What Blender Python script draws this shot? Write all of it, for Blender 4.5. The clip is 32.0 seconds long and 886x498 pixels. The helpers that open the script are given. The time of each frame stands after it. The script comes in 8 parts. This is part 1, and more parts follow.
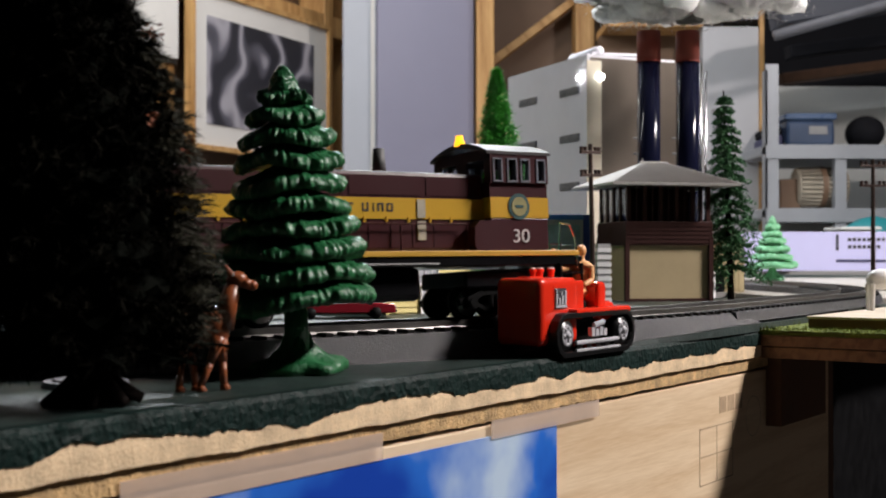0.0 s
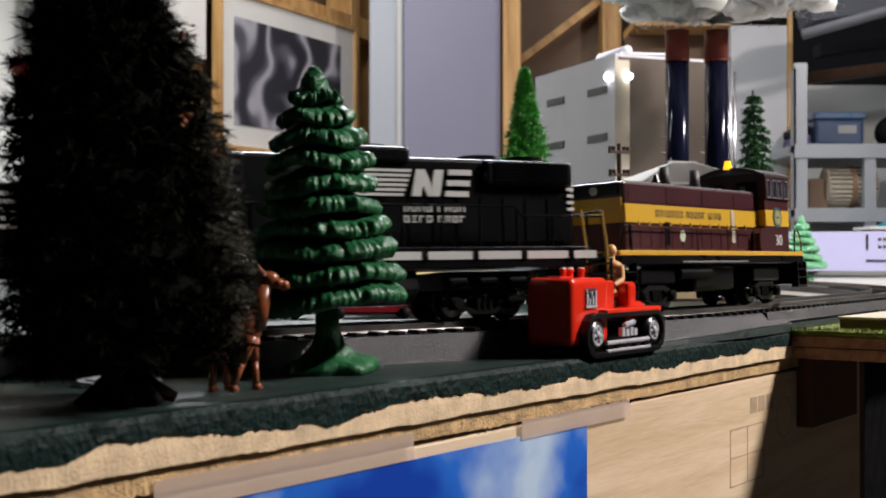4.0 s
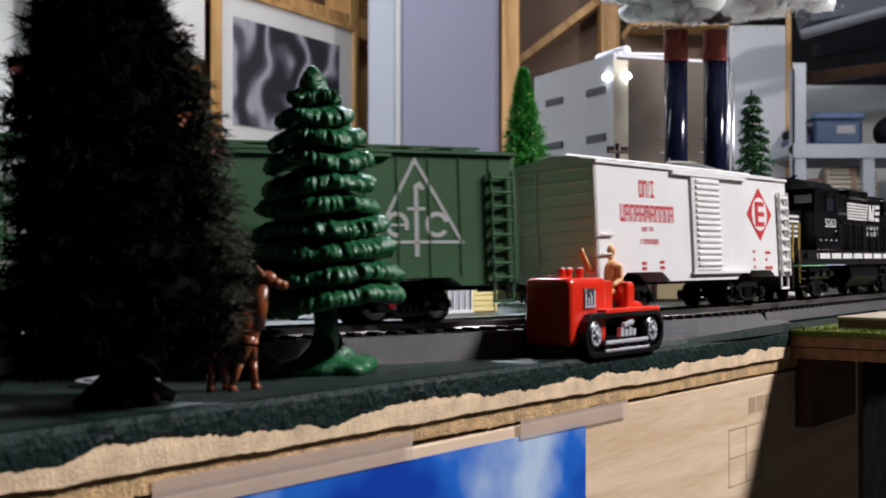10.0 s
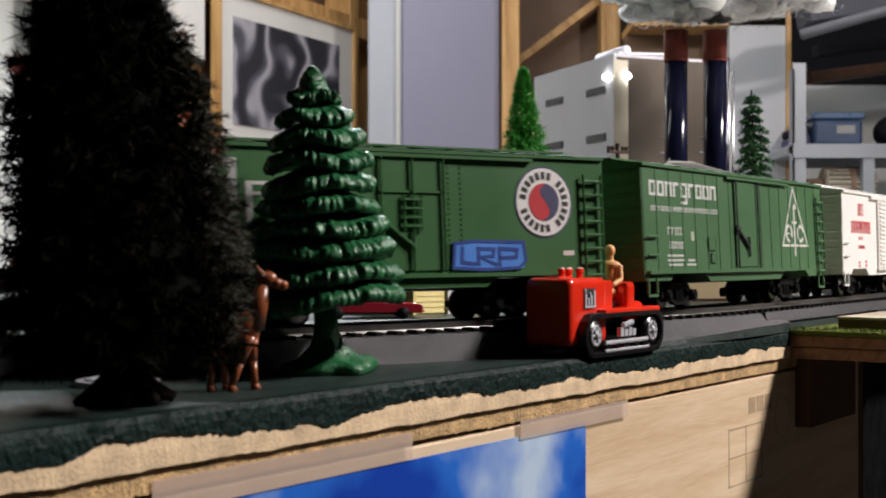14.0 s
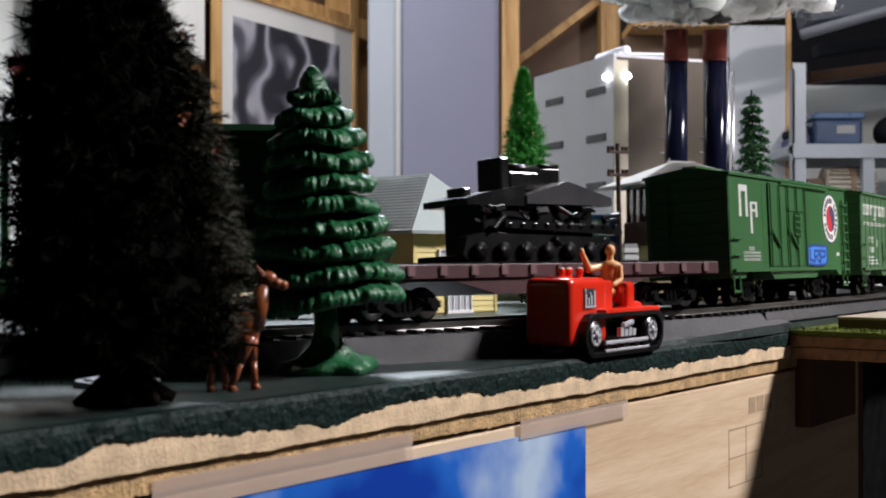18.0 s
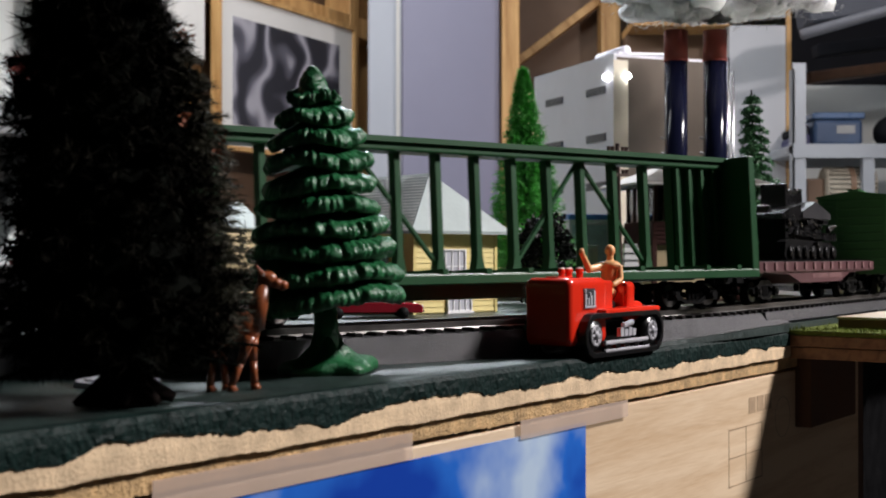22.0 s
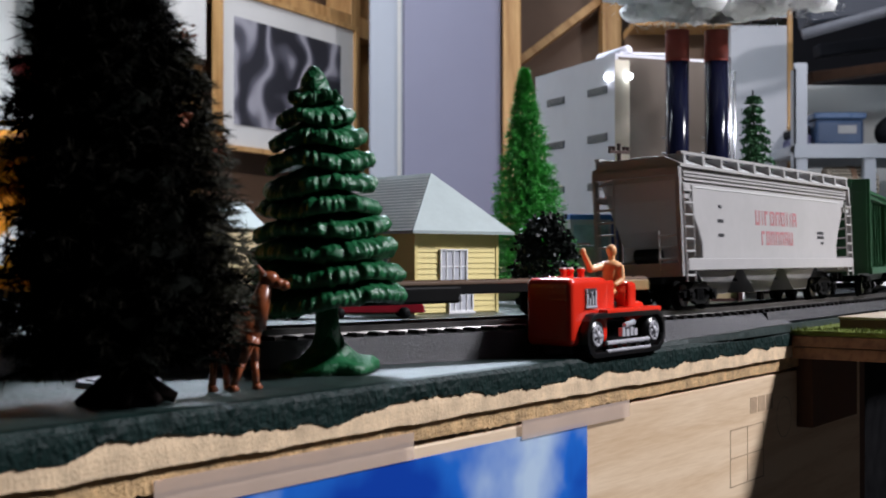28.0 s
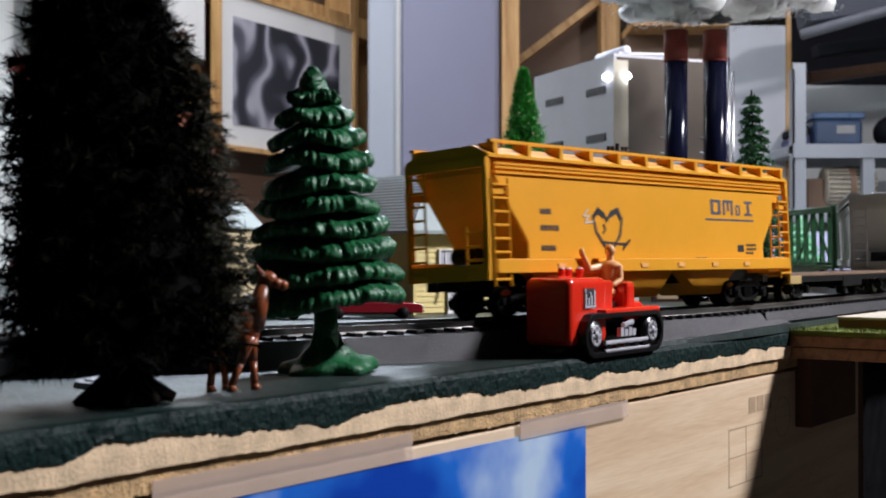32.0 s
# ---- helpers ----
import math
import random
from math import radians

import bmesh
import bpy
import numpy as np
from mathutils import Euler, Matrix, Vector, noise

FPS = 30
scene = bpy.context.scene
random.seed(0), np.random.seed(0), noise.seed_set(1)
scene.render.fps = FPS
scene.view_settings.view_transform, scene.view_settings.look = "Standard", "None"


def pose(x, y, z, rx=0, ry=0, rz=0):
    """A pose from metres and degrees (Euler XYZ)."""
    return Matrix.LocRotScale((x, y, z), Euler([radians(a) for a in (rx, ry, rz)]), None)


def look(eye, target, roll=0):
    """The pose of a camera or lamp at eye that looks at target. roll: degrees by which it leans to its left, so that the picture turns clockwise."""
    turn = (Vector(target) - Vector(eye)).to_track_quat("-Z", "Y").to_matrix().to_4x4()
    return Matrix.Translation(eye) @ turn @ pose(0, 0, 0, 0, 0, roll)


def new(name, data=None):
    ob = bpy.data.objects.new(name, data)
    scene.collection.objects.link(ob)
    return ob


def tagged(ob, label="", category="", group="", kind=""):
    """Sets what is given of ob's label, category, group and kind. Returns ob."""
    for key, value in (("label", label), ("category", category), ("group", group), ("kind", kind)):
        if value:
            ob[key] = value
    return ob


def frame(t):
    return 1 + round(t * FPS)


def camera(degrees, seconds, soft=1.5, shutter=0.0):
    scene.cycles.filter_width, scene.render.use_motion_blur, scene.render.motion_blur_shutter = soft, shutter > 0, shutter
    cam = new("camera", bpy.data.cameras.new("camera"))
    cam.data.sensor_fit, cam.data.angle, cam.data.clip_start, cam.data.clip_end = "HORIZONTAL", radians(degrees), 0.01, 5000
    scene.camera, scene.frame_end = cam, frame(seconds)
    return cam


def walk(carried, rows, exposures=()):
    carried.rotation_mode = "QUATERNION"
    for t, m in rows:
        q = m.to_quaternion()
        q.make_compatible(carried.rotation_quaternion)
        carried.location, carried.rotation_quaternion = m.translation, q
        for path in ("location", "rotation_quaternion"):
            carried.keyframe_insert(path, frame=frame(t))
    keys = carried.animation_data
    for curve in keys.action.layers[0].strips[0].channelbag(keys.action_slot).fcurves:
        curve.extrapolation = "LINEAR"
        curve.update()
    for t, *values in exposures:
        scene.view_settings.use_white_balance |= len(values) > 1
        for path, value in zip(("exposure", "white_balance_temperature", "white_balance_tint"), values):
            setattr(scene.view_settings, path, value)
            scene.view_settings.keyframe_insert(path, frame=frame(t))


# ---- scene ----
cam = camera(38.72, 32.0, soft=1.9, shutter=0.5)
EYE = (0.0, 0.0, 0.0315)


def swing(u, dx=0.0012, turn=1.13):
    """The camera's pose; u: how far it is turned aside from where it comes to rest."""
    return pose(EYE[0] + dx * u, EYE[1], EYE[2], 90.37, 0, -turn * u)


SWINGS = ((0, 1.0), (0.5, 0.99), (1.0, 0.965), (2.0, 0.965), (2.5, 0.456), (3.0, 0.193), (3.5, 0.088), (4.5, -0.2),
          (5.5, -0.37), (6.5, -0.37), (7.0, -0.35), (7.5, -0.21), (8.0, -0.05), (8.5, 0.0), (22.5, 0.0), (23.0, -0.05),
          (28.0, -0.05), (29.0, 0.0), (32.0, 0.0))
WHITE = tuple((t, -0.04, kelvin, 10) for t, kelvin in (
    (0, 6950), (3, 6850), (6, 7250), (7, 7050), (8, 6350), (9, 6250), (10, 6450), (12, 7000), (14, 7000), (16, 6800), (18, 6550), (22, 6700), (25, 6700),
    (27.5, 6250), (29, 6050), (31, 6200), (32, 6200)))
walk(cam, [(t, swing(u)) for t, u in SWINGS], exposures=WHITE)
cam.data.dof.use_dof = True
cam.data.dof.focus_distance = 0.50
cam.data.dof.aperture_fstop = 42.0

# ---- light ----
world = bpy.data.worlds.new("world")
scene.world = world
world.use_nodes = True
world.node_tree.nodes["Background"].inputs[0].default_value = (0.55, 0.6, 0.7, 1)
world.node_tree.nodes["Background"].inputs[1].default_value = 0.004


def area(name, eye, target, sx, sy, watts, colour):
    data = bpy.data.lights.new(name, "AREA")
    data.shape, data.size, data.size_y, data.energy, data.color = "RECTANGLE", sx, sy, watts, colour
    ob = new(name, data)
    ob.matrix_world = look(eye, target)
    return ob


area("unseen_lamp", (1.52, 0.58, 1.22), (0.08, 0.44, 0.0), 0.40, 0.10, 58, (1.0, 0.955, 0.985))
area("unseen_lamp", (0.45, 1.95, 1.50), (0.42, 2.15, 0.0), 1.0, 0.12, 7, (0.80, 0.88, 1.0))
area("unseen_lamp", (-0.35, 2.25, 1.45), (-0.62, 2.9, 0.35), 0.8, 0.12, 11, (0.92, 0.95, 1.0))
# Fill lamp added at the left to brighten the plant's side and wall.
area("unseen_lamp", (-0.90, 1.05, 1.00), (-0.52, 2.20, 0.90), 0.8, 0.12, 14, (0.88, 0.93, 1.0))
area("unseen_lamp", (0.03, 1.90, 1.32), (0.01, 0.36, 0.0), 0.50, 0.12, 38, (0.82, 0.90, 1.0))

# ---- materials ----


def material(name, colour, rough=0.5, metal=0.0, vary=0.12, size=60.0, bump=0.0, bump_size=400.0, coat=0.0, glow=0.0):
    m = bpy.data.materials.new(name)
    m.use_nodes = True
    nt = m.node_tree
    b = nt.nodes["Principled BSDF"]
    b.inputs["Roughness"].default_value, b.inputs["Metallic"].default_value = rough, metal
    b.inputs["Coat Weight"].default_value = coat
    pos = nt.nodes.new("ShaderNodeTexCoord")
    big, small = nt.nodes.new("ShaderNodeTexNoise"), nt.nodes.new("ShaderNodeTexNoise")
    for n, s in ((big, size), (small, size * 7)):
        n.inputs["Scale"].default_value, n.inputs["Detail"].default_value = s, 3.0
        nt.links.new(pos.outputs["Object"], n.inputs["Vector"])
    add = nt.nodes.new("ShaderNodeMath")
    add.operation = "MULTIPLY_ADD"
    add.inputs[1].default_value = 0.4
    nt.links.new(small.outputs["Fac"], add.inputs[0])
    nt.links.new(big.outputs["Fac"], add.inputs[2])
    ramp = nt.nodes.new("ShaderNodeMapRange")
    ramp.inputs["From Min"].default_value, ramp.inputs["From Max"].default_value = 0.4, 1.0
    ramp.inputs["To Min"].default_value, ramp.inputs["To Max"].default_value = 1 - vary, 1 + vary
    nt.links.new(add.outputs[0], ramp.inputs["Value"])
    mul = nt.nodes.new("ShaderNodeVectorMath")
    mul.operation = "SCALE"
    mul.inputs[0].default_value = colour
    nt.links.new(ramp.outputs[0], mul.inputs["Scale"])
    nt.links.new(mul.outputs[0], b.inputs["Base Color"])
    rr = nt.nodes.new("ShaderNodeMapRange")
    rr.inputs["To Min"].default_value, rr.inputs["To Max"].default_value = max(rough - 0.12, 0.03), min(rough + 0.12, 1)
    nt.links.new(big.outputs["Fac"], rr.inputs["Value"])
    nt.links.new(rr.outputs[0], b.inputs["Roughness"])
    if bump:
        grain = nt.nodes.new("ShaderNodeTexNoise")
        grain.inputs["Scale"].default_value, grain.inputs["Detail"].default_value = bump_size, 4.0
        nt.links.new(pos.outputs["Object"], grain.inputs["Vector"])
        bp = nt.nodes.new("ShaderNodeBump")
        bp.inputs["Strength"].default_value, bp.inputs["Distance"].default_value = bump, 0.001
        nt.links.new(grain.outputs["Fac"], bp.inputs["Height"])
        nt.links.new(bp.outputs[0], b.inputs["Normal"])
    if glow:
        b.inputs["Emission Color"].default_value = (*colour, 1)
        b.inputs["Emission Strength"].default_value = glow
    return m


M = {}
for row in (
    ("white_plastic", (0.80, 0.79, 0.77), 0.45, 0, 0.05, 40),
    ("evergreen", (0.050, 0.132, 0.054), 0.5, 0, 0.08, 40),
    ("np_green", (0.030, 0.122, 0.034), 0.45, 0, 0.08, 40),
    ("beam_green", (0.009, 0.070, 0.021), 0.45, 0, 0.1, 40),
    ("maroon", (0.052, 0.014, 0.017), 0.34, 0, 0.1, 40),
    ("flat_maroon", (0.075, 0.026, 0.030), 0.5, 0, 0.15, 60),
    ("loco_yellow", (0.62, 0.36, 0.03), 0.4, 0, 0.06, 40),
    ("loco_black", (0.0035, 0.0035, 0.0045), 0.30, 0, 0.2, 60),
    ("hopper_grey", (0.42, 0.41, 0.40), 0.5, 0, 0.07, 40),
    ("hopper_yellow", (0.80, 0.36, 0.012), 0.58, 0, 0.05, 40),
    ("wheel_black", (0.010, 0.010, 0.010), 0.5, 0, 0.2, 60),
    ("wheel_steel", (0.42, 0.40, 0.38), 0.3, 0.9, 0.1, 60),
    ("rail_steel", (0.22, 0.21, 0.20), 0.45, 1.0, 0.15, 90),
    ("tie_black", (0.018, 0.017, 0.017), 0.6, 0, 0.2, 90),
    ("brown_deck", (0.14, 0.085, 0.05), 0.7, 0, 0.25, 80),
    ("print_red", (0.55, 0.03, 0.04), 0.5, 0, 0.05, 60),
    ("print_white", (0.62, 0.62, 0.60), 0.5, 0, 0.05, 60),
    ("print_dark", (0.03, 0.03, 0.035), 0.5, 0, 0.05, 60),
    ("print_blue", (0.05, 0.2, 0.75), 0.5, 0, 0.15, 60),
    ("red_plastic", (0.75, 0.030, 0.012), 0.22, 0, 0.05, 60),
    ("silver_paint", (0.36, 0.36, 0.38), 0.25, 0.2, 0.15, 200),
    ("silver", (0.75, 0.75, 0.77), 0.22, 1.0, 0.1, 90),
    ("flesh_plastic", (0.86, 0.46, 0.20), 0.4, 0, 0.06, 60),
    ("deer_brown", (0.24, 0.065, 0.022), 0.32, 0, 0.2, 90),
    ("house_yellow", (0.72, 0.60, 0.24), 0.5, 0, 0.06, 60),
    ("roof_grey_green", (0.32, 0.37, 0.36), 0.55, 0, 0.1, 60),
    ("tan_wall", (0.42, 0.33, 0.19), 0.6, 0, 0.06, 60),
    ("brown_wall", (0.040, 0.014, 0.012), 0.5, 0, 0.1, 60),
    ("roof_grey", (0.40, 0.385, 0.37), 0.5, 0, 0.12, 80),
    ("card_white", (0.80, 0.79, 0.84), 0.5, 0, 0.05, 14),
    ("chimney_black", (0.006, 0.007, 0.020), 0.10, 0, 0.1, 30),
    ("chimney_red", (0.24, 0.034, 0.020), 0.6, 0, 0.12, 60),
    ("cotton", (0.94, 0.94, 0.94), 0.95, 0, 0.05, 40, 1.0, 300),
    ("wood_stud", (0.52, 0.27, 0.09), 0.6, 0, 0.25, 6),
    ("grey_cabinet", (0.25, 0.245, 0.33), 0.35, 0, 0.04, 3),
    ("pale_cabinet", (0.42, 0.44, 0.49), 0.35, 0, 0.04, 3),
    ("wall_white", (0.72, 0.73, 0.70), 0.7, 0, 0.04, 3),
    ("brown_panel", (0.17, 0.10, 0.06), 0.6, 0, 0.15, 4),
    ("frame_white", (0.75, 0.72, 0.68), 0.5, 0, 0.04, 10),
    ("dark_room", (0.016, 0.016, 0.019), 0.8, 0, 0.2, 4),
    ("shelf_metal", (0.34, 0.36, 0.39), 0.4, 0.3, 0.06, 8),
    ("concrete", (0.32, 0.31, 0.30), 0.8, 0, 0.15, 4),
    ("grass", (0.15, 0.19, 0.025), 0.9, 0, 0.35, 120, 1.0, 900),
    ("shelf_ply", (0.26, 0.12, 0.05), 0.7, 0, 0.3, 60),
    ("glass_dark", (0.02, 0.02, 0.03), 0.08, 0, 0.1, 30),
    ("window_white", (0.8, 0.8, 0.8), 0.45, 0, 0.05, 60),
    ("led_white", (0.9, 0.95, 1.0), 0.4, 0, 0.0, 60, 0, 1, 0, 16.0),
    ("beacon", (1.0, 0.45, 0.02), 0.3, 0, 0.0, 60, 0, 1, 0, 2.0),
    ("conifer_plastic", (0.012, 0.105, 0.036), 0.36, 0, 0.2, 90, 0.5, 900),
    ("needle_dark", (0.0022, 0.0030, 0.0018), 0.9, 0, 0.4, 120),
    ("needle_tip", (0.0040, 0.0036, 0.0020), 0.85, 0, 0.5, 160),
    ("needle_brown", (0.09, 0.055, 0.025), 0.8, 0, 0.4, 120),
    ("needle_bright", (0.05, 0.34, 0.04), 0.5, 0, 0.3, 90),
    ("needle_mid", (0.02, 0.11, 0.03), 0.6, 0, 0.3, 90),
    ("leaf_orange", (0.22, 0.055, 0.016), 0.7, 0, 0.3, 90),
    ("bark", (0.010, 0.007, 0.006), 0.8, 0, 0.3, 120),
    ("pale_green", (0.14, 0.42, 0.22), 0.4, 0, 0.1, 60),
    ("car_red", (0.35, 0.015, 0.03), 0.15, 0, 0.05, 60),
    ("car_white", (0.8, 0.8, 0.78), 0.2, 0, 0.05, 60),
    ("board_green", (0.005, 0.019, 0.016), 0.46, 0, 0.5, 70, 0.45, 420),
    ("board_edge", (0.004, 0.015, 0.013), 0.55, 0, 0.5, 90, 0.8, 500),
    ("bed_black", (0.016, 0.016, 0.021), 0.41, 0, 0.3, 300, 0.6, 2600),
    ("ply_edge", (0.55, 0.36, 0.17), 0.8, 0, 0.5, 220, 0.65, 1300),
    ("pine", (0.68, 0.47, 0.25), 0.5, 0, 0.12, 20),
    ("poster", (0.03, 0.18, 0.72), 0.35, 0, 0.3, 14),
    ("lavender", (0.55, 0.55, 0.85), 0.5, 0, 0.05, 10),
    ("teal", (0.02, 0.25, 0.28), 0.5, 0, 0.05, 10),
):
    M[row[0]] = material(*row)
for names, level in ((("needle_dark", "needle_tip", "bark", "dark_room", "wheel_black", "tie_black"), 0.05), (("loco_black", "chimney_black"), 0.2), (("bed_black",), 0.85), (("conifer_plastic",), 0.42), (("hopper_yellow", "hopper_grey", "brown_wall", "roof_grey"), 0.2), (("board_edge",), 0.15), (("board_green",), 0.9)):
    for dull in names:
        M[dull].node_tree.nodes["Principled BSDF"].inputs["Specular IOR Level"].default_value = level

cot = M["cotton"].node_tree.nodes["Principled BSDF"]
cot.inputs["Subsurface Weight"].default_value, cot.inputs["Subsurface Scale"].default_value = 1.0, 0.04
cot.inputs["Subsurface Radius"].default_value = (1.0, 1.0, 1.0)

for row in (
    ("graffiti_sky", (0.06, 0.24, 0.72), 0.5, 0, 0.2, 120),
    ("graffiti_blue", (0.015, 0.05, 0.26), 0.5, 0, 0.1, 60),
    ("print_faded", (0.42, 0.16, 0.17), 0.6, 0, 0.25, 300),
    ("print_slate", (0.075, 0.085, 0.13), 0.5, 0, 0.15, 200),
    ("print_navy", (0.05, 0.05, 0.12), 0.5, 0, 0.1, 60),
    ("sill_orange", (0.85, 0.45, 0.14), 0.5, 0, 0.1, 60),
    ("pocket_pink", (0.17, 0.085, 0.088), 0.6, 0, 0.2, 60),
    ("scrap_satin", (0.005, 0.005, 0.0055), 0.28, 0, 0.3, 90),
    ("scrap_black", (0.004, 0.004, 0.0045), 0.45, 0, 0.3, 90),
    ("dull_yellow", (0.38, 0.27, 0.10), 0.6, 0, 0.15, 60),
    ("print_pale_green", (0.45, 0.50, 0.38), 0.5, 0, 0.1, 60),
    ("print_teal", (0.03, 0.09, 0.09), 0.5, 0, 0.1, 60),
    ("print_grey", (0.35, 0.35, 0.35), 0.5, 0, 0.1, 60),
    ("stack_grey", (0.09, 0.09, 0.09), 0.55, 0, 0.2, 60),
    ("cab_roof_grey", (0.05, 0.042, 0.042), 0.45, 0, 0.2, 60),
    ("sill_yellow", (0.60, 0.33, 0.03), 0.5, 0, 0.1, 80),
    ("frame_steel", (0.35, 0.36, 0.42), 0.3, 0.6, 0.1, 80),
    ("louvre_pale", (0.42, 0.38, 0.30), 0.5, 0, 0.2, 300),
    ("seal_gold", (0.30, 0.28, 0.12), 0.5, 0, 0.2, 300),
    ("silver_bright", (0.62, 0.62, 0.66), 0.22, 0.3, 0.2, 300),
    ("cap_pale", (0.62, 0.42, 0.36), 0.35, 0, 0.3, 300),
    ("case_blue", (0.04, 0.16, 0.50), 0.4, 0, 0.1, 60),
    ("case_pale", (0.30, 0.42, 0.48), 0.4, 0, 0.35, 90),
    ("bush_black", (0.005, 0.007, 0.005), 0.5, 0, 0.4, 120),
    ("pipe_grey", (0.15, 0.15, 0.17), 0.45, 0, 0.2, 20),
    ("loco_satin", (0.005, 0.005, 0.0065), 0.22, 0, 0.2, 60),
    ("ply_pale", (0.72, 0.54, 0.34), 0.8, 0, 0.28, 150, 0.28, 1400),
    ("slab_tan", (0.50, 0.42, 0.32), 0.7, 0, 0.2, 80),
    ("stamp_grey", (0.42, 0.30, 0.19), 0.6, 0, 0.3, 200),
    ("tape_clear", (0.66, 0.53, 0.44), 0.45, 0, 0.08, 40),
    ("needle_lit_olive", (0.036, 0.034, 0.016), 0.8, 0, 0.4, 120),
    ("leaf_red", (0.20, 0.025, 0.015), 0.7, 0, 0.3, 90),
    ("shelf_dark", (0.12, 0.055, 0.028), 0.6, 0, 0.25, 60),
    ("partition_grey", (0.50, 0.50, 0.52), 0.6, 0, 0.06, 4),
    ("scrap_grey", (0.028, 0.028, 0.031), 0.4, 0, 0.2, 90),
    ("floor_dark", (0.06, 0.058, 0.055), 0.7, 0, 0.25, 4),
    ("belt_black", (0.004, 0.004, 0.0045), 0.30, 0, 0.2, 90),
    ("bead_gold", (0.70, 0.62, 0.35), 0.35, 0, 0.1, 60),
    ("curtain_grey", (0.45, 0.46, 0.50), 0.4, 0, 0.1, 60),
    ("shingle_lit", (0.60, 0.60, 0.58), 0.5, 0, 0.15, 200),
    ("tan_pale", (0.55, 0.45, 0.26), 0.6, 0, 0.1, 60),
    ("wire_yellow", (0.8, 0.7, 0.3), 0.4, 0, 0.1, 60),
    ("pole_brown", (0.045, 0.022, 0.016), 0.5, 0, 0.2, 90),
    ("slot_dark", (0.10, 0.10, 0.14), 0.5, 0, 0.1, 60),
    ("tape_pale", (0.75, 0.68, 0.55), 0.4, 0, 0.06, 40),
    ("deck_pale", (0.40, 0.37, 0.33), 0.4, 0, 0.15, 30),
    ("frame_dark", (0.03, 0.025, 0.02), 0.4, 0, 0.1, 20),
    ("bin_blue", (0.04, 0.075, 0.15), 0.35, 0, 0.15, 20),
    ("bin_pale", (0.09, 0.15, 0.27), 0.3, 0, 0.15, 20),
    ("beige_cloth", (0.42, 0.36, 0.28), 0.9, 0, 0.2, 20),
    ("beam_blue", (0.06, 0.066, 0.085), 0.6, 0, 0.2, 6),
    ("tin_wall", (0.24, 0.20, 0.165), 0.32, 0.75, 0.08, 12),
    ("loco_gold", (0.45, 0.28, 0.05), 0.45, 0, 0.1, 60),
):
    M[row[0]] = material(*row)
M["tape_clear"].node_tree.nodes["Principled BSDF"].inputs["Alpha"].default_value = 0.42
M["loco_satin"].node_tree.nodes["Principled BSDF"].inputs["Specular IOR Level"].default_value = 0.3
M["bush_black"].node_tree.nodes["Principled BSDF"].inputs["Specular IOR Level"].default_value = 0.2
M["scrap_black"].node_tree.nodes["Principled BSDF"].inputs["Specular IOR Level"].default_value = 0.12


def pane_glass(name, tint):
    m = bpy.data.materials.new(name)
    m.use_nodes = True
    b = m.node_tree.nodes["Principled BSDF"]
    b.inputs["Base Color"].default_value = (*tint, 1)
    b.inputs["Transmission Weight"].default_value, b.inputs["Roughness"].default_value, b.inputs["IOR"].default_value = 1.0, 0.04, 1.2
    return m


M["cab_glass"] = pane_glass("cab_glass", (0.75, 0.80, 0.85))



def swirl_grey(name):
    """Soft grey folds, like draped cloth in a photograph."""
    m = bpy.data.materials.new(name)
    m.use_nodes = True
    nt = m.node_tree
    b = nt.nodes["Principled BSDF"]
    b.inputs["Roughness"].default_value = 0.35
    pos, wave, ramp = nt.nodes.new("ShaderNodeTexCoord"), nt.nodes.new("ShaderNodeTexWave"), nt.nodes.new("ShaderNodeValToRGB")
    wave.inputs["Scale"].default_value, wave.inputs["Distortion"].default_value, wave.inputs["Detail"].default_value = 2.3, 11.0, 1.0
    wave.inputs["Detail Scale"].default_value = 2.6
    nt.links.new(pos.outputs["Object"], wave.inputs["Vector"])
    nt.links.new(wave.outputs["Fac"], ramp.inputs["Fac"])
    e = ramp.color_ramp.elements
    e[0].position, e[0].color, e[1].position, e[1].color = 0.30, (0.022, 0.021, 0.028, 1), 1.0, (0.40, 0.38, 0.42, 1)
    mid = e.new(0.78)
    mid.color = (0.11, 0.105, 0.13, 1)
    nt.links.new(ramp.outputs[0], b.inputs["Base Color"])
    return m


M["abstract_grey"] = swirl_grey("abstract_grey")


def cloudy_sky(name):
    m = bpy.data.materials.new(name)
    m.use_nodes = True
    nt = m.node_tree
    b = nt.nodes["Principled BSDF"]
    b.inputs["Roughness"].default_value = 0.3
    pos, n, ramp = nt.nodes.new("ShaderNodeTexCoord"), nt.nodes.new("ShaderNodeTexNoise"), nt.nodes.new("ShaderNodeValToRGB")
    n.inputs["Scale"].default_value, n.inputs["Detail"].default_value, n.inputs["Roughness"].default_value = 22.0, 4.0, 0.45
    nt.links.new(pos.outputs["Object"], n.inputs["Vector"])
    nt.links.new(n.outputs["Fac"], ramp.inputs["Fac"])
    e = ramp.color_ramp.elements
    e[0].position, e[0].color = 0.42, (0.007, 0.055, 0.40, 1)
    e[1].position, e[1].color = 0.70, (0.50, 0.64, 0.80, 1)
    mid = e.new(0.53)
    mid.color = (0.02, 0.15, 0.62, 1)
    nt.links.new(ramp.outputs[0], b.inputs["Base Color"])
    return m


M["poster"] = cloudy_sky("poster")


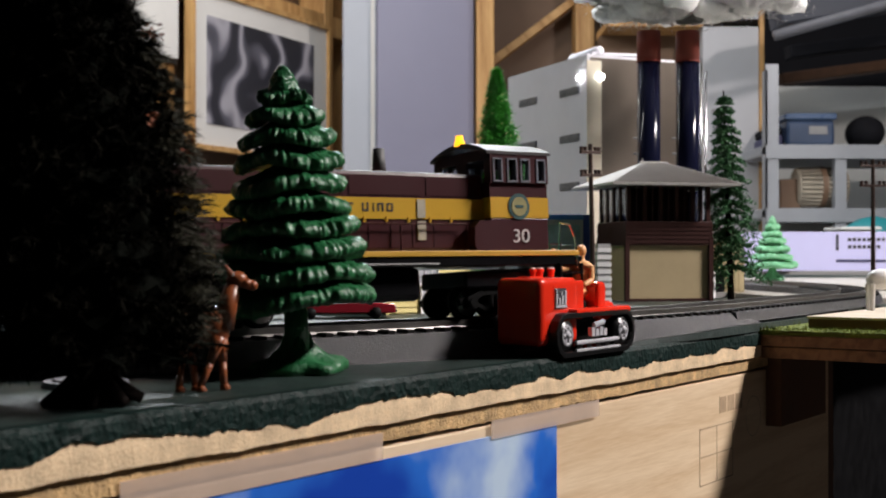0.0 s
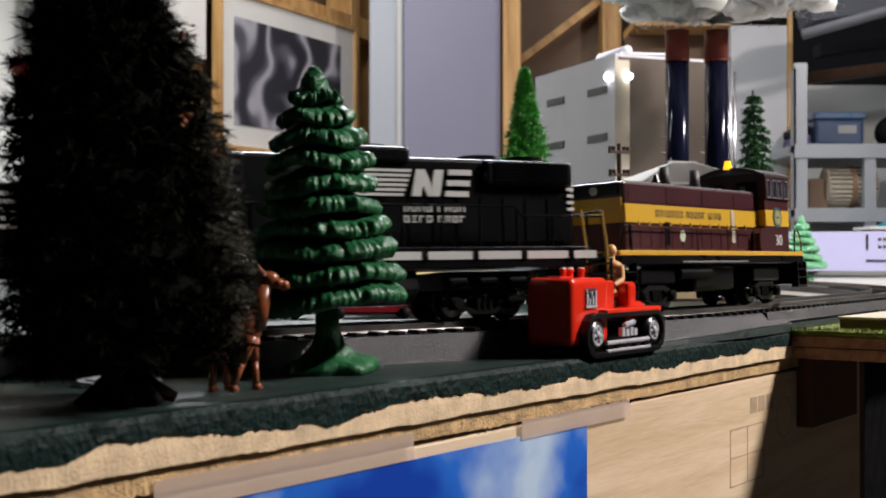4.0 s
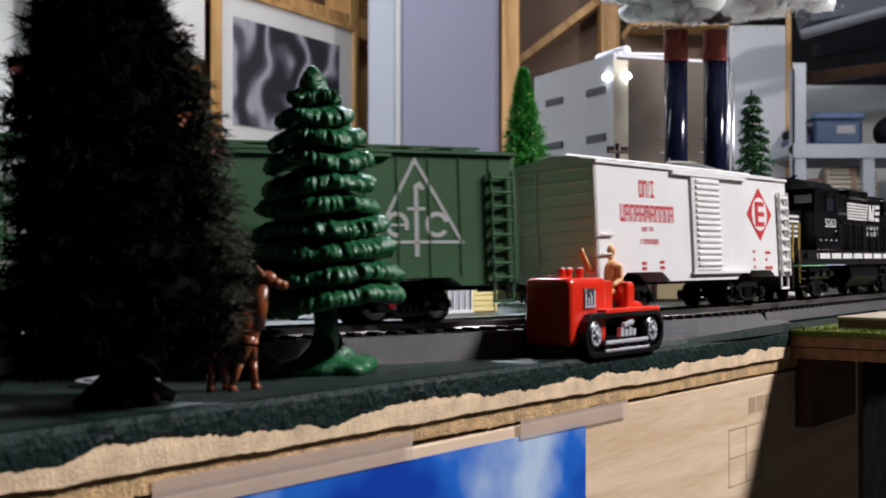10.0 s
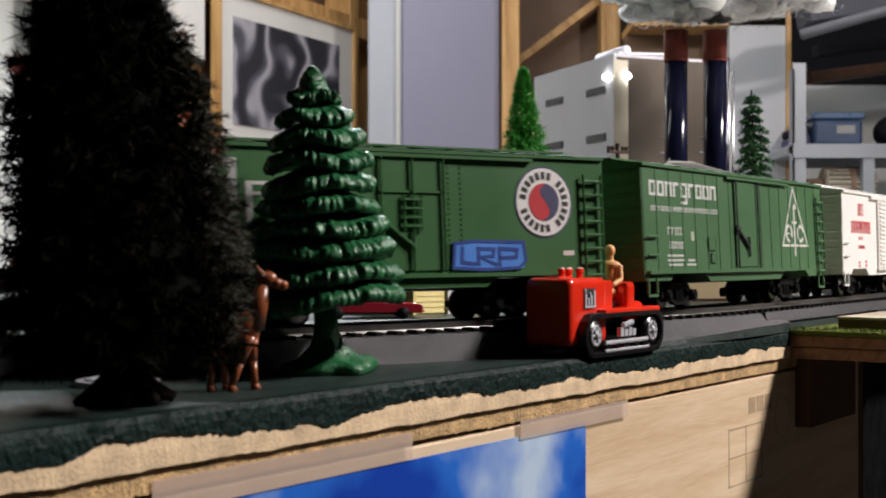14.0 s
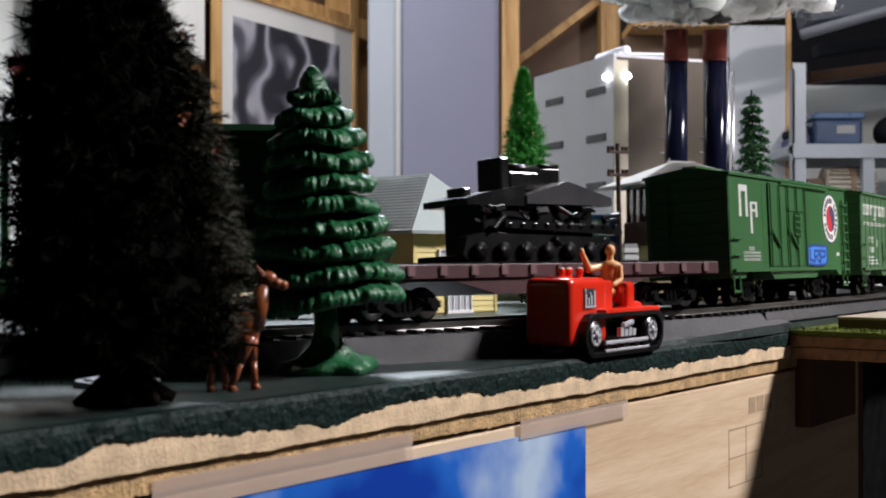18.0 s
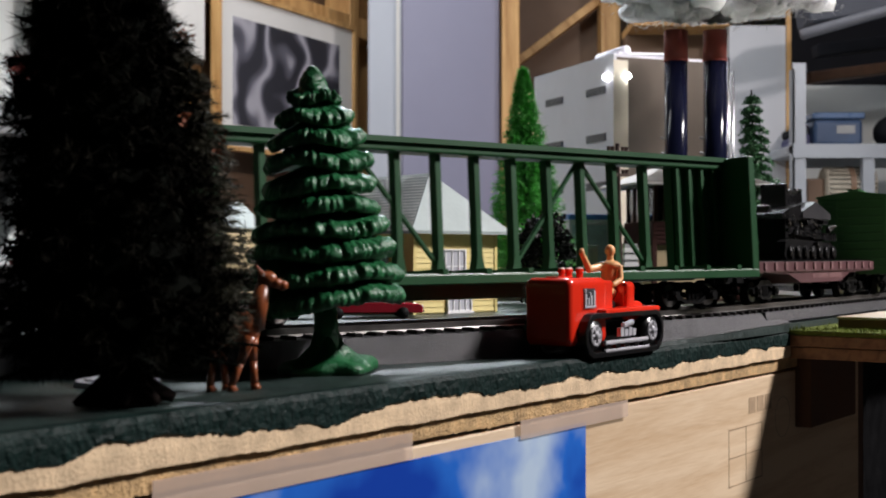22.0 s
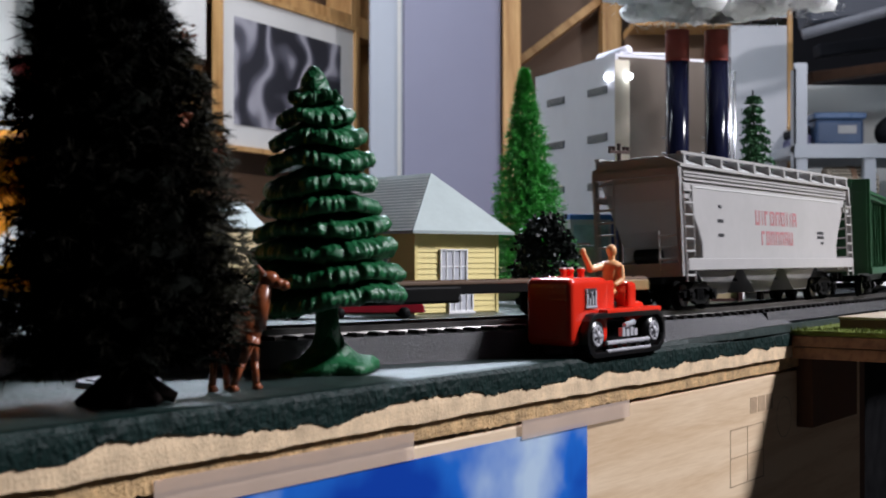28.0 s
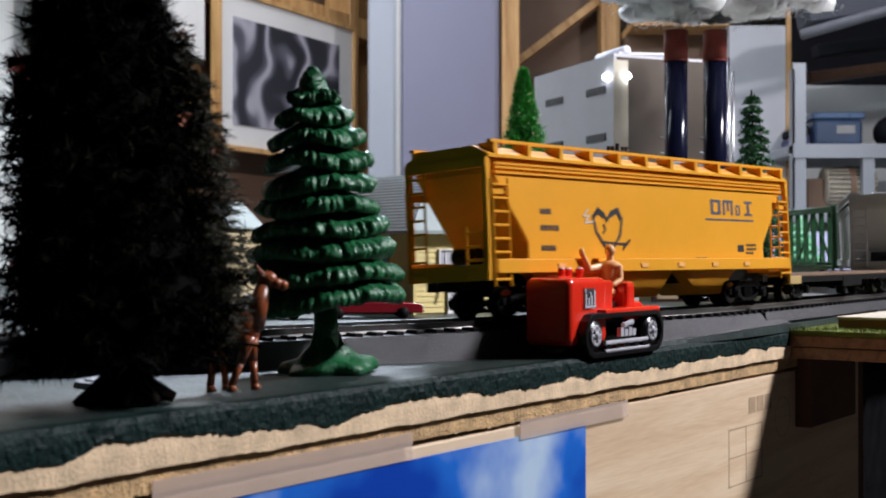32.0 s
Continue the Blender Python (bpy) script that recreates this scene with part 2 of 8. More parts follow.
def timber(name, dark, pale, along, size):
    """Sawn wood: long grain along one way, with fine pores."""
    m = bpy.data.materials.new(name)
    m.use_nodes = True
    nt = m.node_tree
    b = nt.nodes["Principled BSDF"]
    b.inputs["Roughness"].default_value = 0.55
    pos, mp = nt.nodes.new("ShaderNodeTexCoord"), nt.nodes.new("ShaderNodeMapping")
    mp.inputs["Scale"].default_value = tuple(1.0 if k == along else 12.0 for k in "xyz")
    grain, fine, ramp = nt.nodes.new("ShaderNodeTexNoise"), nt.nodes.new("ShaderNodeTexNoise"), nt.nodes.new("ShaderNodeValToRGB")
    grain.inputs["Scale"].default_value, grain.inputs["Detail"].default_value, grain.inputs["Distortion"].default_value = size, 4.0, 0.6
    fine.inputs["Scale"].default_value, fine.inputs["Detail"].default_value = size * 9, 2.0
    nt.links.new(pos.outputs["Object"], mp.inputs["Vector"])
    nt.links.new(mp.outputs[0], grain.inputs["Vector"])
    nt.links.new(mp.outputs[0], fine.inputs["Vector"])
    mix = nt.nodes.new("ShaderNodeMath")
    mix.operation = "MULTIPLY_ADD"
    mix.inputs[1].default_value = 0.25
    nt.links.new(fine.outputs["Fac"], mix.inputs[0])
    nt.links.new(grain.outputs["Fac"], mix.inputs[2])
    nt.links.new(mix.outputs[0], ramp.inputs["Fac"])
    e = ramp.color_ramp.elements
    e[0].position, e[0].color, e[1].position, e[1].color = 0.42, (*dark, 1), 0.72, (*pale, 1)
    nt.links.new(ramp.outputs[0], b.inputs["Base Color"])
    bp = nt.nodes.new("ShaderNodeBump")
    bp.inputs["Strength"].default_value, bp.inputs["Distance"].default_value = 0.25, 0.001
    nt.links.new(mix.outputs[0], bp.inputs["Height"])
    nt.links.new(bp.outputs[0], b.inputs["Normal"])
    return m


M["pine"] = timber("pine", (0.60, 0.42, 0.25), (0.76, 0.59, 0.40), "x", 9.0)
M["wood_stud"] = timber("wood_stud", (0.36, 0.17, 0.05), (0.62, 0.36, 0.14), "z", 3.0)
M["shelf_ply"] = timber("shelf_ply", (0.16, 0.07, 0.03), (0.30, 0.15, 0.07), "x", 20.0)


# ---- building blocks ----


def xf(bm, verts, m):
    bmesh.ops.transform(bm, matrix=m, verts=verts)


def add_box(bm, x0, x1, y0, y1, z0, z1, m=None):
    vs = bmesh.ops.create_cube(bm, size=1.0)["verts"]
    xf(bm, vs, Matrix.Translation(((x0 + x1) / 2, (y0 + y1) / 2, (z0 + z1) / 2)) @ Matrix.Diagonal((x1 - x0, y1 - y0, z1 - z0, 1)))
    if m is not None:
        xf(bm, vs, m)
    return vs


def box(x0, x1, y0, y1, z0, z1, bevel=0.0, m=None):
    bm = bmesh.new()
    add_box(bm, x0, x1, y0, y1, z0, z1, m)
    if bevel:
        bmesh.ops.bevel(bm, geom=bm.edges[:], offset=bevel, segments=2, affect="EDGES", profile=0.5)
    return bm


def add_rod(bm, a, b, r, r2=None, n=8):
    a, b = Vector(a), Vector(b)
    vs = bmesh.ops.create_cone(bm, cap_ends=True, segments=n, radius1=r, radius2=r if r2 is None else r2, depth=(b - a).length)["verts"]
    xf(bm, vs, Matrix.Translation((a + b) / 2) @ (b - a).to_track_quat("Z", "Y").to_matrix().to_4x4())
    return vs


def rod(a, b, r, r2=None, n=8):
    bm = bmesh.new()
    add_rod(bm, a, b, r, r2, n)
    return bm


def prism(profile, y0, y1):
    """A solid with the given outline in x and z, drawn out along y."""
    bm = bmesh.new()
    f = [bm.verts.new((x, y0, z)) for x, z in profile]
    g = [bm.verts.new((x, y1, z)) for x, z in profile]
    n = len(f)
    bm.faces.new(f)
    bm.faces.new(g[::-1])
    for i in range(n):
        bm.faces.new((f[i], g[i], g[(i + 1) % n], f[(i + 1) % n]))
    bmesh.ops.recalc_face_normals(bm, faces=bm.faces[:])
    return bm


def cross(profile, x0, x1):
    """A solid with the given outline in y and z, drawn out along x."""
    bm = prism(profile, x0, x1)
    for v in bm.verts:
        v.co = (v.co.y, v.co.x, v.co.z)
    bmesh.ops.recalc_face_normals(bm, faces=bm.faces[:])
    return bm


def part(name, bm, mat, parent=None, label="", smooth=False, m=None):
    me = bpy.data.meshes.new(name)
    bm.to_mesh(me)
    bm.free()
    if smooth:
        for p in me.polygons:
            p.use_smooth = True
    me.materials.append(M[mat] if isinstance(mat, str) else mat)
    ob = new(name, me)
    if parent is not None:
        ob.parent = parent
    if m is not None:
        ob.matrix_basis = m
    if label:
        tagged(ob, label)
    return ob


def thing(name, label, category, m=None, group="", kind=""):
    ob = new(name)
    ob.empty_display_size = 0.01
    if m is not None:
        ob.matrix_basis = m
    return tagged(ob, label, category, group, kind)


def structure(name, bm, mat, label, category="", m=None):
    ob = part(name, bm, mat, None, "", False, m)
    return tagged(ob, label, category or name.split("_")[0], kind="structure")


def shared(name, bm, mat, smooth=False):
    me = bpy.data.meshes.new(name)
    bm.to_mesh(me)
    bm.free()
    me.materials.append(M[mat])
    if smooth:
        for p in me.polygons:
            p.use_smooth = True
    return me


def put(name, me, parent, m, label=""):
    ob = new(name, me)
    ob.parent, ob.matrix_basis = parent, m
    if label:
        tagged(ob, label)
    return ob


def ball(bm, p, r, sx=1, sy=1, sz=1, sub=2):
    bmesh.ops.create_icosphere(bm, subdivisions=sub, radius=1.0, matrix=Matrix.Translation(p) @ Matrix.Diagonal((r * sx, r * sy, r * sz, 1)))


def outline_ring(x, z, y, r, t):
    bm = bmesh.new()
    n = 28
    for i in range(n):
        a, b = i / n * math.tau, (i + 1) / n * math.tau
        add_rod(bm, (x + r * math.cos(a), y, z + r * math.sin(a)), (x + r * math.cos(b), y, z + r * math.sin(b)), t, None, 5)
    return bm


# ---- the way of the track ----
CURVE, TURN, S1, S2 = 2.1322, 0.9766, 0.0495, 0.235
LEFT = -0.36
RAIL_Z = 0.0117


def heading(s):
    if s > S2:
        return TURN + (min(s, 0.555) - S2) * 2.15 - (min(max(s, 1.1), 1.6) - 1.1) * 1.6
    return TURN - CURVE * max(S1 - max(s, LEFT), 0)


STEP = 0.005
WAY = {0: (0.087, 0.4848)}
for i in range(0, 500):
    x, y = WAY[i]
    h = heading((i + 0.5) * STEP)
    WAY[i + 1] = (x + STEP * math.cos(h), y + STEP * math.sin(h))
for i in range(0, -500, -1):
    x, y = WAY[i]
    h = heading((i - 0.5) * STEP)
    WAY[i - 1] = (x - STEP * math.cos(h), y - STEP * math.sin(h))


def rail_z(s):
    s = max(min(s, 0.0), -0.35)
    return RAIL_Z - 0.028 * s * s


def way(s):
    k = max(min(s / STEP, 499), -499)
    i = math.floor(k)
    f = k - i
    a, b = WAY[i], WAY[i + 1]
    return Vector((a[0] + (b[0] - a[0]) * f, a[1] + (b[1] - a[1]) * f, rail_z(s)))


def on_track(s, trucks, lean=3.0):
    a, b = way(s - trucks), way(s + trucks)
    c, d = (a + b) / 2, b - a
    h = math.atan2(d.y, d.x)
    lean *= min(max((0.35 - s) / 0.3, 0.4), 1)
    return Matrix.Translation(c) @ Matrix.Rotation(h, 4, "Z") @ Matrix.Rotation(-math.asin(d.z / d.length), 4, "Y") @ Matrix.Rotation(radians(-lean), 4, "X")


def ribbon(sections, s0, s1, step=0.01):
    """A solid that follows the track: sections is an outline of (offset to the left, height over the rail head)."""
    bm = bmesh.new()
    rings = []
    n = round((s1 - s0) / step)
    for i in range(n + 1):
        s = s0 + (s1 - s0) * i / n
        p, h = way(s), heading(s)
        e = Vector((-math.sin(h), math.cos(h), 0))
        rings.append([bm.verts.new(p + e * o + Vector((0, 0, z if z > -0.5 else -p.z))) for o, z in (sections(s) if callable(sections) else sections)])
    k = len(rings[0])
    for a, b in zip(rings, rings[1:]):
        for i in range(k):
            bm.faces.new((a[i], a[(i + 1) % k], b[(i + 1) % k], b[i]))
    bm.faces.new(rings[0][::-1])
    bm.faces.new(rings[-1])
    bmesh.ops.recalc_face_normals(bm, faces=bm.faces[:])
    return bm


# ---- board, panel, track ----
EDGE = Vector((0.0369, 0.381, 0))
EDGE_H = radians(54.2)
BOARD = Matrix.Translation(EDGE) @ Matrix.Rotation(EDGE_H, 4, "Z")  # x along the edge, y into the board


def ragged_slab(x0, x1, y0, y1, z0, z1, step, rough, dip, seed):
    """A slab whose front edge is worn uneven; dip: how far its lower edge wanders."""
    rng = random.Random(seed)
    bm = bmesh.new()
    rows = []
    x = x0
    while x <= x1:
        wander = noise.noise(Vector((x * 22, seed, 0))) * dip + noise.noise(Vector((x * 90, seed, 5))) * dip * 0.6
        wear = [(0.5 + 0.5 * noise.noise(Vector((x * 260, seed, k * 9)))) * rough * 0.7 + rng.uniform(0, rough) * 0.3 for k in range(3)]
        rows.append([bm.verts.new(q) for q in (
            (x, y1, z1), (x, y0 + 0.006, z1), (x, y0 + 0.0012 + wear[1] * 1.5, z1 + wear[2] * 0.3), (x, y0 + 0.0003 + wear[0] * 0.8, z1 - 0.0010 + wear[1] * 0.8 - wear[2]), (x, y0 + wear[1], (z0 + z1) / 2),
            (x, y0 + wear[2], z0 + wander + rng.uniform(-rough, rough) * 0.6), (x, y1, z0))])
        x += step * (1 if x > -0.4 else 12)
    for a, b in zip(rows, rows[1:]):
        for i in range(7):
            bm.faces.new((a[i], a[(i + 1) % 7], b[(i + 1) % 7], b[i]))
    bm.faces.new(rows[0])
    bm.faces.new(rows[-1][::-1])
    bmesh.ops.recalc_face_normals(bm, faces=bm.faces[:])
    return bm


board = structure("layout_board", ragged_slab(-1.6, 1.9, 0.0, 1.5, -0.0058, 0, 0.0009, 0.0007, 0.0028, 3), "board_green", "plywood board painted dark green", "board", BOARD)
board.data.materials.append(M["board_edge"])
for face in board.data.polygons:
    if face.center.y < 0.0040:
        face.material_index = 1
part("ply_layer", ragged_slab(-1.6, 1.9, 0.0006, 1.49, -0.0108, -0.0030, 0.0009, 0.00022, 0.0008, 4), "ply_pale", board, "pale bare plywood layer")
part("ply_layer", ragged_slab(-1.6, 1.9, 0.0019, 1.49, -0.0158, -0.0085, 0.0008, 0.0006, 0.0004, 5), "ply_edge", board, "rough brown plywood layer")
panel = structure("side_panel", box(-1.6, 0.288, 0.0030, 0.024, -0.17, -0.0172, 0.0006), "pine", "pale pine panel under the board edge", "panel", BOARD)
# Black sheet added for the shade in the void beneath the board.
structure("table_leg_panel", box(0.2885, 1.2, 0.035, 0.06, -0.88, -0.0165), "scrap_black", "black sheet standing for the shade under the board", "panel", BOARD)

wire = thing("wire_frame", "pale card with dark diagonal strips in the shade", "frame", BOARD)
part("card", box(0.302, 0.352, 0.0300, 0.0310, -0.0520, -0.0200), "print_grey", wire)
part("post", box(0.2890, 0.2990, 0.004, 0.030, -0.30, -0.0166, 0.0006), "shelf_dark", wire, "dark brown post")
for za, zb in ((-0.022, -0.040), (-0.034, -0.050)):
    part("strip", rod((0.300, 0.0285, za), (0.350, 0.0285, zb), 0.0016, None, 8), "scrap_black", wire, "dark diagonal strip")

poster = thing("sky_poster", "blue sky and cloud paper poster taped to pine panel", "poster", BOARD)
part("paper", box(-0.200, 0.0165, 0.0022, 0.0026, -0.1500, -0.0203), "poster", poster)
for x0, x1, z0, zt in ((-0.0224, 0.0440, -0.0212, -0.0157), (-0.160, -0.0740, -0.0200, -0.0132)):
    part("tape", box(x0, x1, 0.0017, 0.0018, z0, zt), "tape_clear", poster, "strip of matt clear tape")

stamp = thing("printed_stamp", "faint grey printed stamp on the pine panel", "stamp", BOARD)
for i in range(3):
    part("stamp_block", box(0.150 + i * 0.0085, 0.1570 + i * 0.0085, 0.0029, 0.0031, -0.0312, -0.0248), "stamp_grey", stamp)
    part("stamp_line", box(0.130, 0.164, 0.0029, 0.0031, -0.0360 - i * 0.0110, -0.0355 - i * 0.0110), "stamp_grey", stamp)
for x in (0.130, 0.147, 0.1636):
    part("stamp_line", box(x, x + 0.0005, 0.0029, 0.0031, -0.0580, -0.0355), "stamp_grey", stamp)
part("stamp_ring", outline_ring(0.187, -0.036, 0.00315, 0.0085, 0.00025), "stamp_grey", stamp)

# roadbed: the long strip ends in a slope, the next piece begins behind it
def bed(s):
    k = min(max((s + 0.10) / 0.14, 0), 1)
    return ((-0.0195 + 0.0012 * k, 0.0034 * k - rail_z(s)), (-0.0172 + 0.0032 * k, -0.0030), (0.0160, -0.0030), (0.0225, -1))


def roadbed(s0, s1, sloped):
    bm = ribbon(bed, s0, s1, 0.005)
    if sloped:
        p, h = way(s1), heading(s1)
        d = Vector((math.cos(h), math.sin(h), 0))
        for v in bm.verts:
            k = (v.co - p).dot(d)
            if k > -0.001 and v.co.z < 0.006:
                v.co += d * 0.026
    return bm


def verge(s):
    k = min(max((s + 0.10) / 0.14, 0), 1)
    return ((-0.0200 + 0.0008 * k, -1), (-0.0197 + 0.0010 * k, 0.0032 * k - rail_z(s)), (-0.0100, 0.0032 * k - rail_z(s)), (-0.0100, -1))


structure("track_verge", ribbon(verge, -0.055, 0.150, 0.005), "board_green", "dark green raised verge beside the roadbed", "verge")
structure("roadbed", roadbed(-1.6, 0.054, True), "bed_black", "black moulded track roadbed with sloping end", "roadbed")
structure("roadbed", ribbon(((-0.0170, -0.0075), (-0.0160, -0.0030), (0.0160, -0.0030), (0.0170, -0.0075)), 0.054, 2.3), "bed_black", "black track bed on low supports", "roadbed")
for i in range(10):
    s = 0.262 + i * 0.20
    p = way(s)
    pier = thing("track_pier", "black plastic pier under the track", "pier", Matrix.Translation((p.x, p.y, 0)) @ Matrix.Rotation(heading(s) - radians(58), 4, "Z"), "track piers")
    part("base", prism([(-0.027, 0), (0.027, 0), (0.019, 0.0046), (-0.019, 0.0046)], -0.012, 0.012), "bed_black", pier)
    part("label", box(0.002, 0.010, -0.0125, -0.0118, 0.0012, 0.0036), "print_grey", pier, "small pale label")

track = thing("railway_track", "steel model railway track on black ties", "track")
for o in (-0.0083, 0.0083):
    part("rail", ribbon(((o - 0.0009, -0.0025), (o - 0.0005, -0.0018), (o - 0.0006, 0), (o + 0.0006, 0), (o + 0.0005, -0.0018), (o + 0.0009, -0.0025)), -1.6, 2.3), "rail_steel", track)
TIE = shared("tie", box(-0.0013, 0.0013, -0.0150, 0.0150, -0.0031, -0.0019, 0.0002), "tie_black")
for i in range(120):
    s = -0.30 + i * 0.0068
    p, h = way(s), heading(s)
    put("tie", TIE, track, Matrix.Translation(p) @ Matrix.Rotation(h, 4, "Z"))
more = bmesh.new()
for i in range(150):
    s = -0.307 - i * 0.0068
    p, h = way(s), heading(s)
    add_box(more, -0.0013, 0.0013, -0.0150, 0.0150, -0.0031, -0.0019, Matrix.Translation(p) @ Matrix.Rotation(h, 4, "Z"))
tagged(part("tie_rest", more, "tie_black", track), kind="stuff")

# grass-topped shelf fixed to the board's edge
shelf = thing("grass_shelf", "small plywood shelf covered with grass mat", "shelf", BOARD)
part("ply_layer", box(0.189, 0.42, -0.12, 0.0022, -0.0062, -0.0016, 0.0003), "shelf_ply", shelf, "brown plywood layer")
part("ply_layer", box(0.1905, 0.42, -0.12, 0.0020, -0.0115, -0.0066, 0.0003), "shelf_ply", shelf, "brown plywood layer")
part("bracket", box(0.2020, 0.262, -0.004, 0.0055, -0.042, -0.0119, 0.0004), "shelf_dark", shelf, "dark wooden bracket block")
rng = random.Random(11)
bm = box(0.1885, 0.42, -0.12, 0.0030, -0.0014, 0.0006)
for i in range(2000):
    x, y = rng.uniform(0.187, 0.34), rng.uniform(-0.119, 0.0034)
    if i % 2:
        x = 0.1880 + abs(rng.gauss(0, 0.006))
    a, l = rng.uniform(0, math.tau), rng.uniform(0.0010, 0.0026)
    c, d = math.cos(a) * 0.0003, math.sin(a) * 0.0003
    v = [bm.verts.new(q) for q in ((x - c, y - d, 0), (x + c, y + d, 0), (x + rng.uniform(-1, 1) * 0.001, y + rng.uniform(-1, 1) * 0.001, 0.0004 + l))]
    bm.faces.new(v)
part("grass_mat", bm, "grass", shelf, "yellow-green grass mat")
slab = thing("stone_platform", "wooden platform slab on the grass, sides coloured dark as shade", "platform", BOARD)
# Body coloured dark for its shaded front, under a separate pale lit top.
part("slab", box(0.213, 0.40, -0.105, -0.012, 0.0006, 0.0046, 0.0004), "shelf_dark", slab)
part("lit_slab_top", box(0.2125, 0.4005, -0.1055, -0.0115, 0.0047, 0.0058, 0.0003), "slab_tan", slab, "top face kept pale, as lit")

# Floor out of view, its colour lowered so that less light bounces up.
structure("floor", box(-6, 6, -4, 8, -0.92, -0.9), "floor_dark", "unseen floor, darkened to cut bounced light", "floor")


# ---- the room ----
ROOM = Matrix.Translation((-0.543, 3.0, 0)) @ Matrix.Rotation(radians(63.2), 4, "Z")   # x runs along the left wall, y out through it
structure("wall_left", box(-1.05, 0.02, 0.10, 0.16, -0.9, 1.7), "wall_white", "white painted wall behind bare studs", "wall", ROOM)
# Near end of the left wall, out of view, blackened against bounced light.
structure("wall_near", box(-5, -1.05, 0.10, 0.16, -0.9, 1.7), "dark_room", "unseen wall, kept dark to cut bounced light", "wall", ROOM)
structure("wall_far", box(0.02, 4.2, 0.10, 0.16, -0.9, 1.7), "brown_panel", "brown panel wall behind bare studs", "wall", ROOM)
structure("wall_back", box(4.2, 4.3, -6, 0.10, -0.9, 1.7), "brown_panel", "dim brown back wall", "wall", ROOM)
# Unseen walls and ceiling close the room, near black to limit fill light.
structure("wall_right", box(-5, 4.2, -4.6, -4.5, -0.9, 1.7), "dark_room", "unseen wall, kept dark to cut bounced light", "wall", ROOM)
structure("wall_behind", box(-5.1, -5, -4.5, 0.10, -0.9, 1.7), "dark_room", "unseen wall, kept dark to cut bounced light", "wall", ROOM)
structure("ceiling", box(-5, 4.2, -4.5, 0.10, 1.60, 1.68), "dark_room", "unseen ceiling, kept dark to cut bounced light", "ceiling", ROOM)


def stud(x, w, z0=-0.9, z1=1.6, d=0.09):
    s = thing("wall_stud", "bare pine wall stud", "stud", ROOM @ pose(x, 0.0, 0), "wall studs")
    part("timber", box(0, w, 0.004, d, z0, z1, 0.003), "wood_stud", s)


for x in (-1.5, -0.9, -0.10, 0.63, 0.80, 1.75):
    stud(x, 0.05)
plate = thing("wall_plate", "horizontal pine wall plate", "timber", ROOM)
part("timber", box(-5, 4.2, 0.006, 0.088, 0.66, 0.72, 0.003), "wood_stud", plate)

pic = thing("framed_picture", "framed abstract grey picture with wide white mount", "picture", ROOM)
PX0, PX1, PZ0, PZ1 = -0.010, 0.600, 0.300, 0.665
part("mount", box(PX0, PX1, -0.020, -0.008, PZ0, PZ1), "frame_white", pic, "wide off-white mount")
fr = bmesh.new()
for a, b, c, d in ((PX0 - 0.012, PX1 + 0.012, PZ0 - 0.012, PZ0), (PX0 - 0.012, PX1 + 0.012, PZ1, PZ1 + 0.012), (PX0 - 0.012, PX0, PZ0, PZ1), (PX1, PX1 + 0.012, PZ0, PZ1)):
    add_box(fr, a, b, -0.028, -0.004, c, d)
part("frame", fr, "wood_stud", pic, "thin pine frame")
part("print", box(0.042, 0.528, -0.0225, -0.0205, 0.352, 0.612), "abstract_grey", pic, "swirling grey abstract print")

pic2 = thing("framed_picture", "white framed picture further along the wall", "picture", ROOM)
part("mount", box(-0.55, -0.066, -0.020, -0.008, 0.492, 0.84), "frame_white", pic2)
part("frame", box(-0.562, -0.054, -0.008, -0.004, 0.480, 0.852), "frame_dark", pic2, "thin dark frame")


def tall_cabinet():
    c = thing("tall_cabinet", "tall blue-grey metal cabinet against the wall", "cabinet", Matrix.Translation((-0.1075, 3.25, -0.9)))
    part("body", box(0, 0.255, 0, 0.42, 0.03, 2.3, 0.004), "grey_cabinet", c)
    part("door", box(0.004, 0.252, -0.014, -0.0005, 0.06, 2.28, 0.003), "grey_cabinet", c)
    part("hinge_strip", box(-0.0035, -0.0005, 0.0, 0.42, 0.05, 2.28), "pale_cabinet", c)
    part("plinth", box(0.01, 0.24, 0.01, 0.40, 0, 0.03), "dark_room", c)


tall_cabinet()
# Pale box added in place of the grey cabinet's lighter left face.
c = thing("pale_cabinet", "pale box standing in for the lighter side of the grey cabinet", "cabinet", Matrix.Translation((-0.196, 3.28, -0.9)))
part("body", box(0, 0.085, 0, 0.42, 0, 2.3, 0.006), "pale_cabinet", c)
part("edge_trim", box(0.074, 0.084, -0.003, -0.0005, 0.02, 2.28), "frame_white", c)

post2 = thing("corner_post", "bare pine corner post", "post", pose(0.150, 3.20, -0.9))
part("timber", box(0, 0.045, 0, 0.09, 0, 2.5, 0.003), "wood_stud", post2)
structure("stair_side", box(0.20, 1.55, 3.52, 3.58, -0.9, 1.6), "brown_panel", "brown panel between the posts", "panel")
brace = thing("diagonal_brace", "diagonal pine brace across the brown panel", "timber", Matrix.Translation((0.20, 3.44, 0.55)) @ Matrix.Rotation(radians(-37), 4, "Y"))
part("timber", box(0, 0.6, 0, 0.05, 0, 0.022, 0.002), "wood_stud", brace)
stud3 = thing("wall_stud", "bare pine stud beside the brown panel", "stud", pose(0.427, 3.40, -0.9), "wall studs")
part("timber", box(0, 0.052, 0, 0.09, 0, 2.5, 0.003), "wood_stud", stud3)
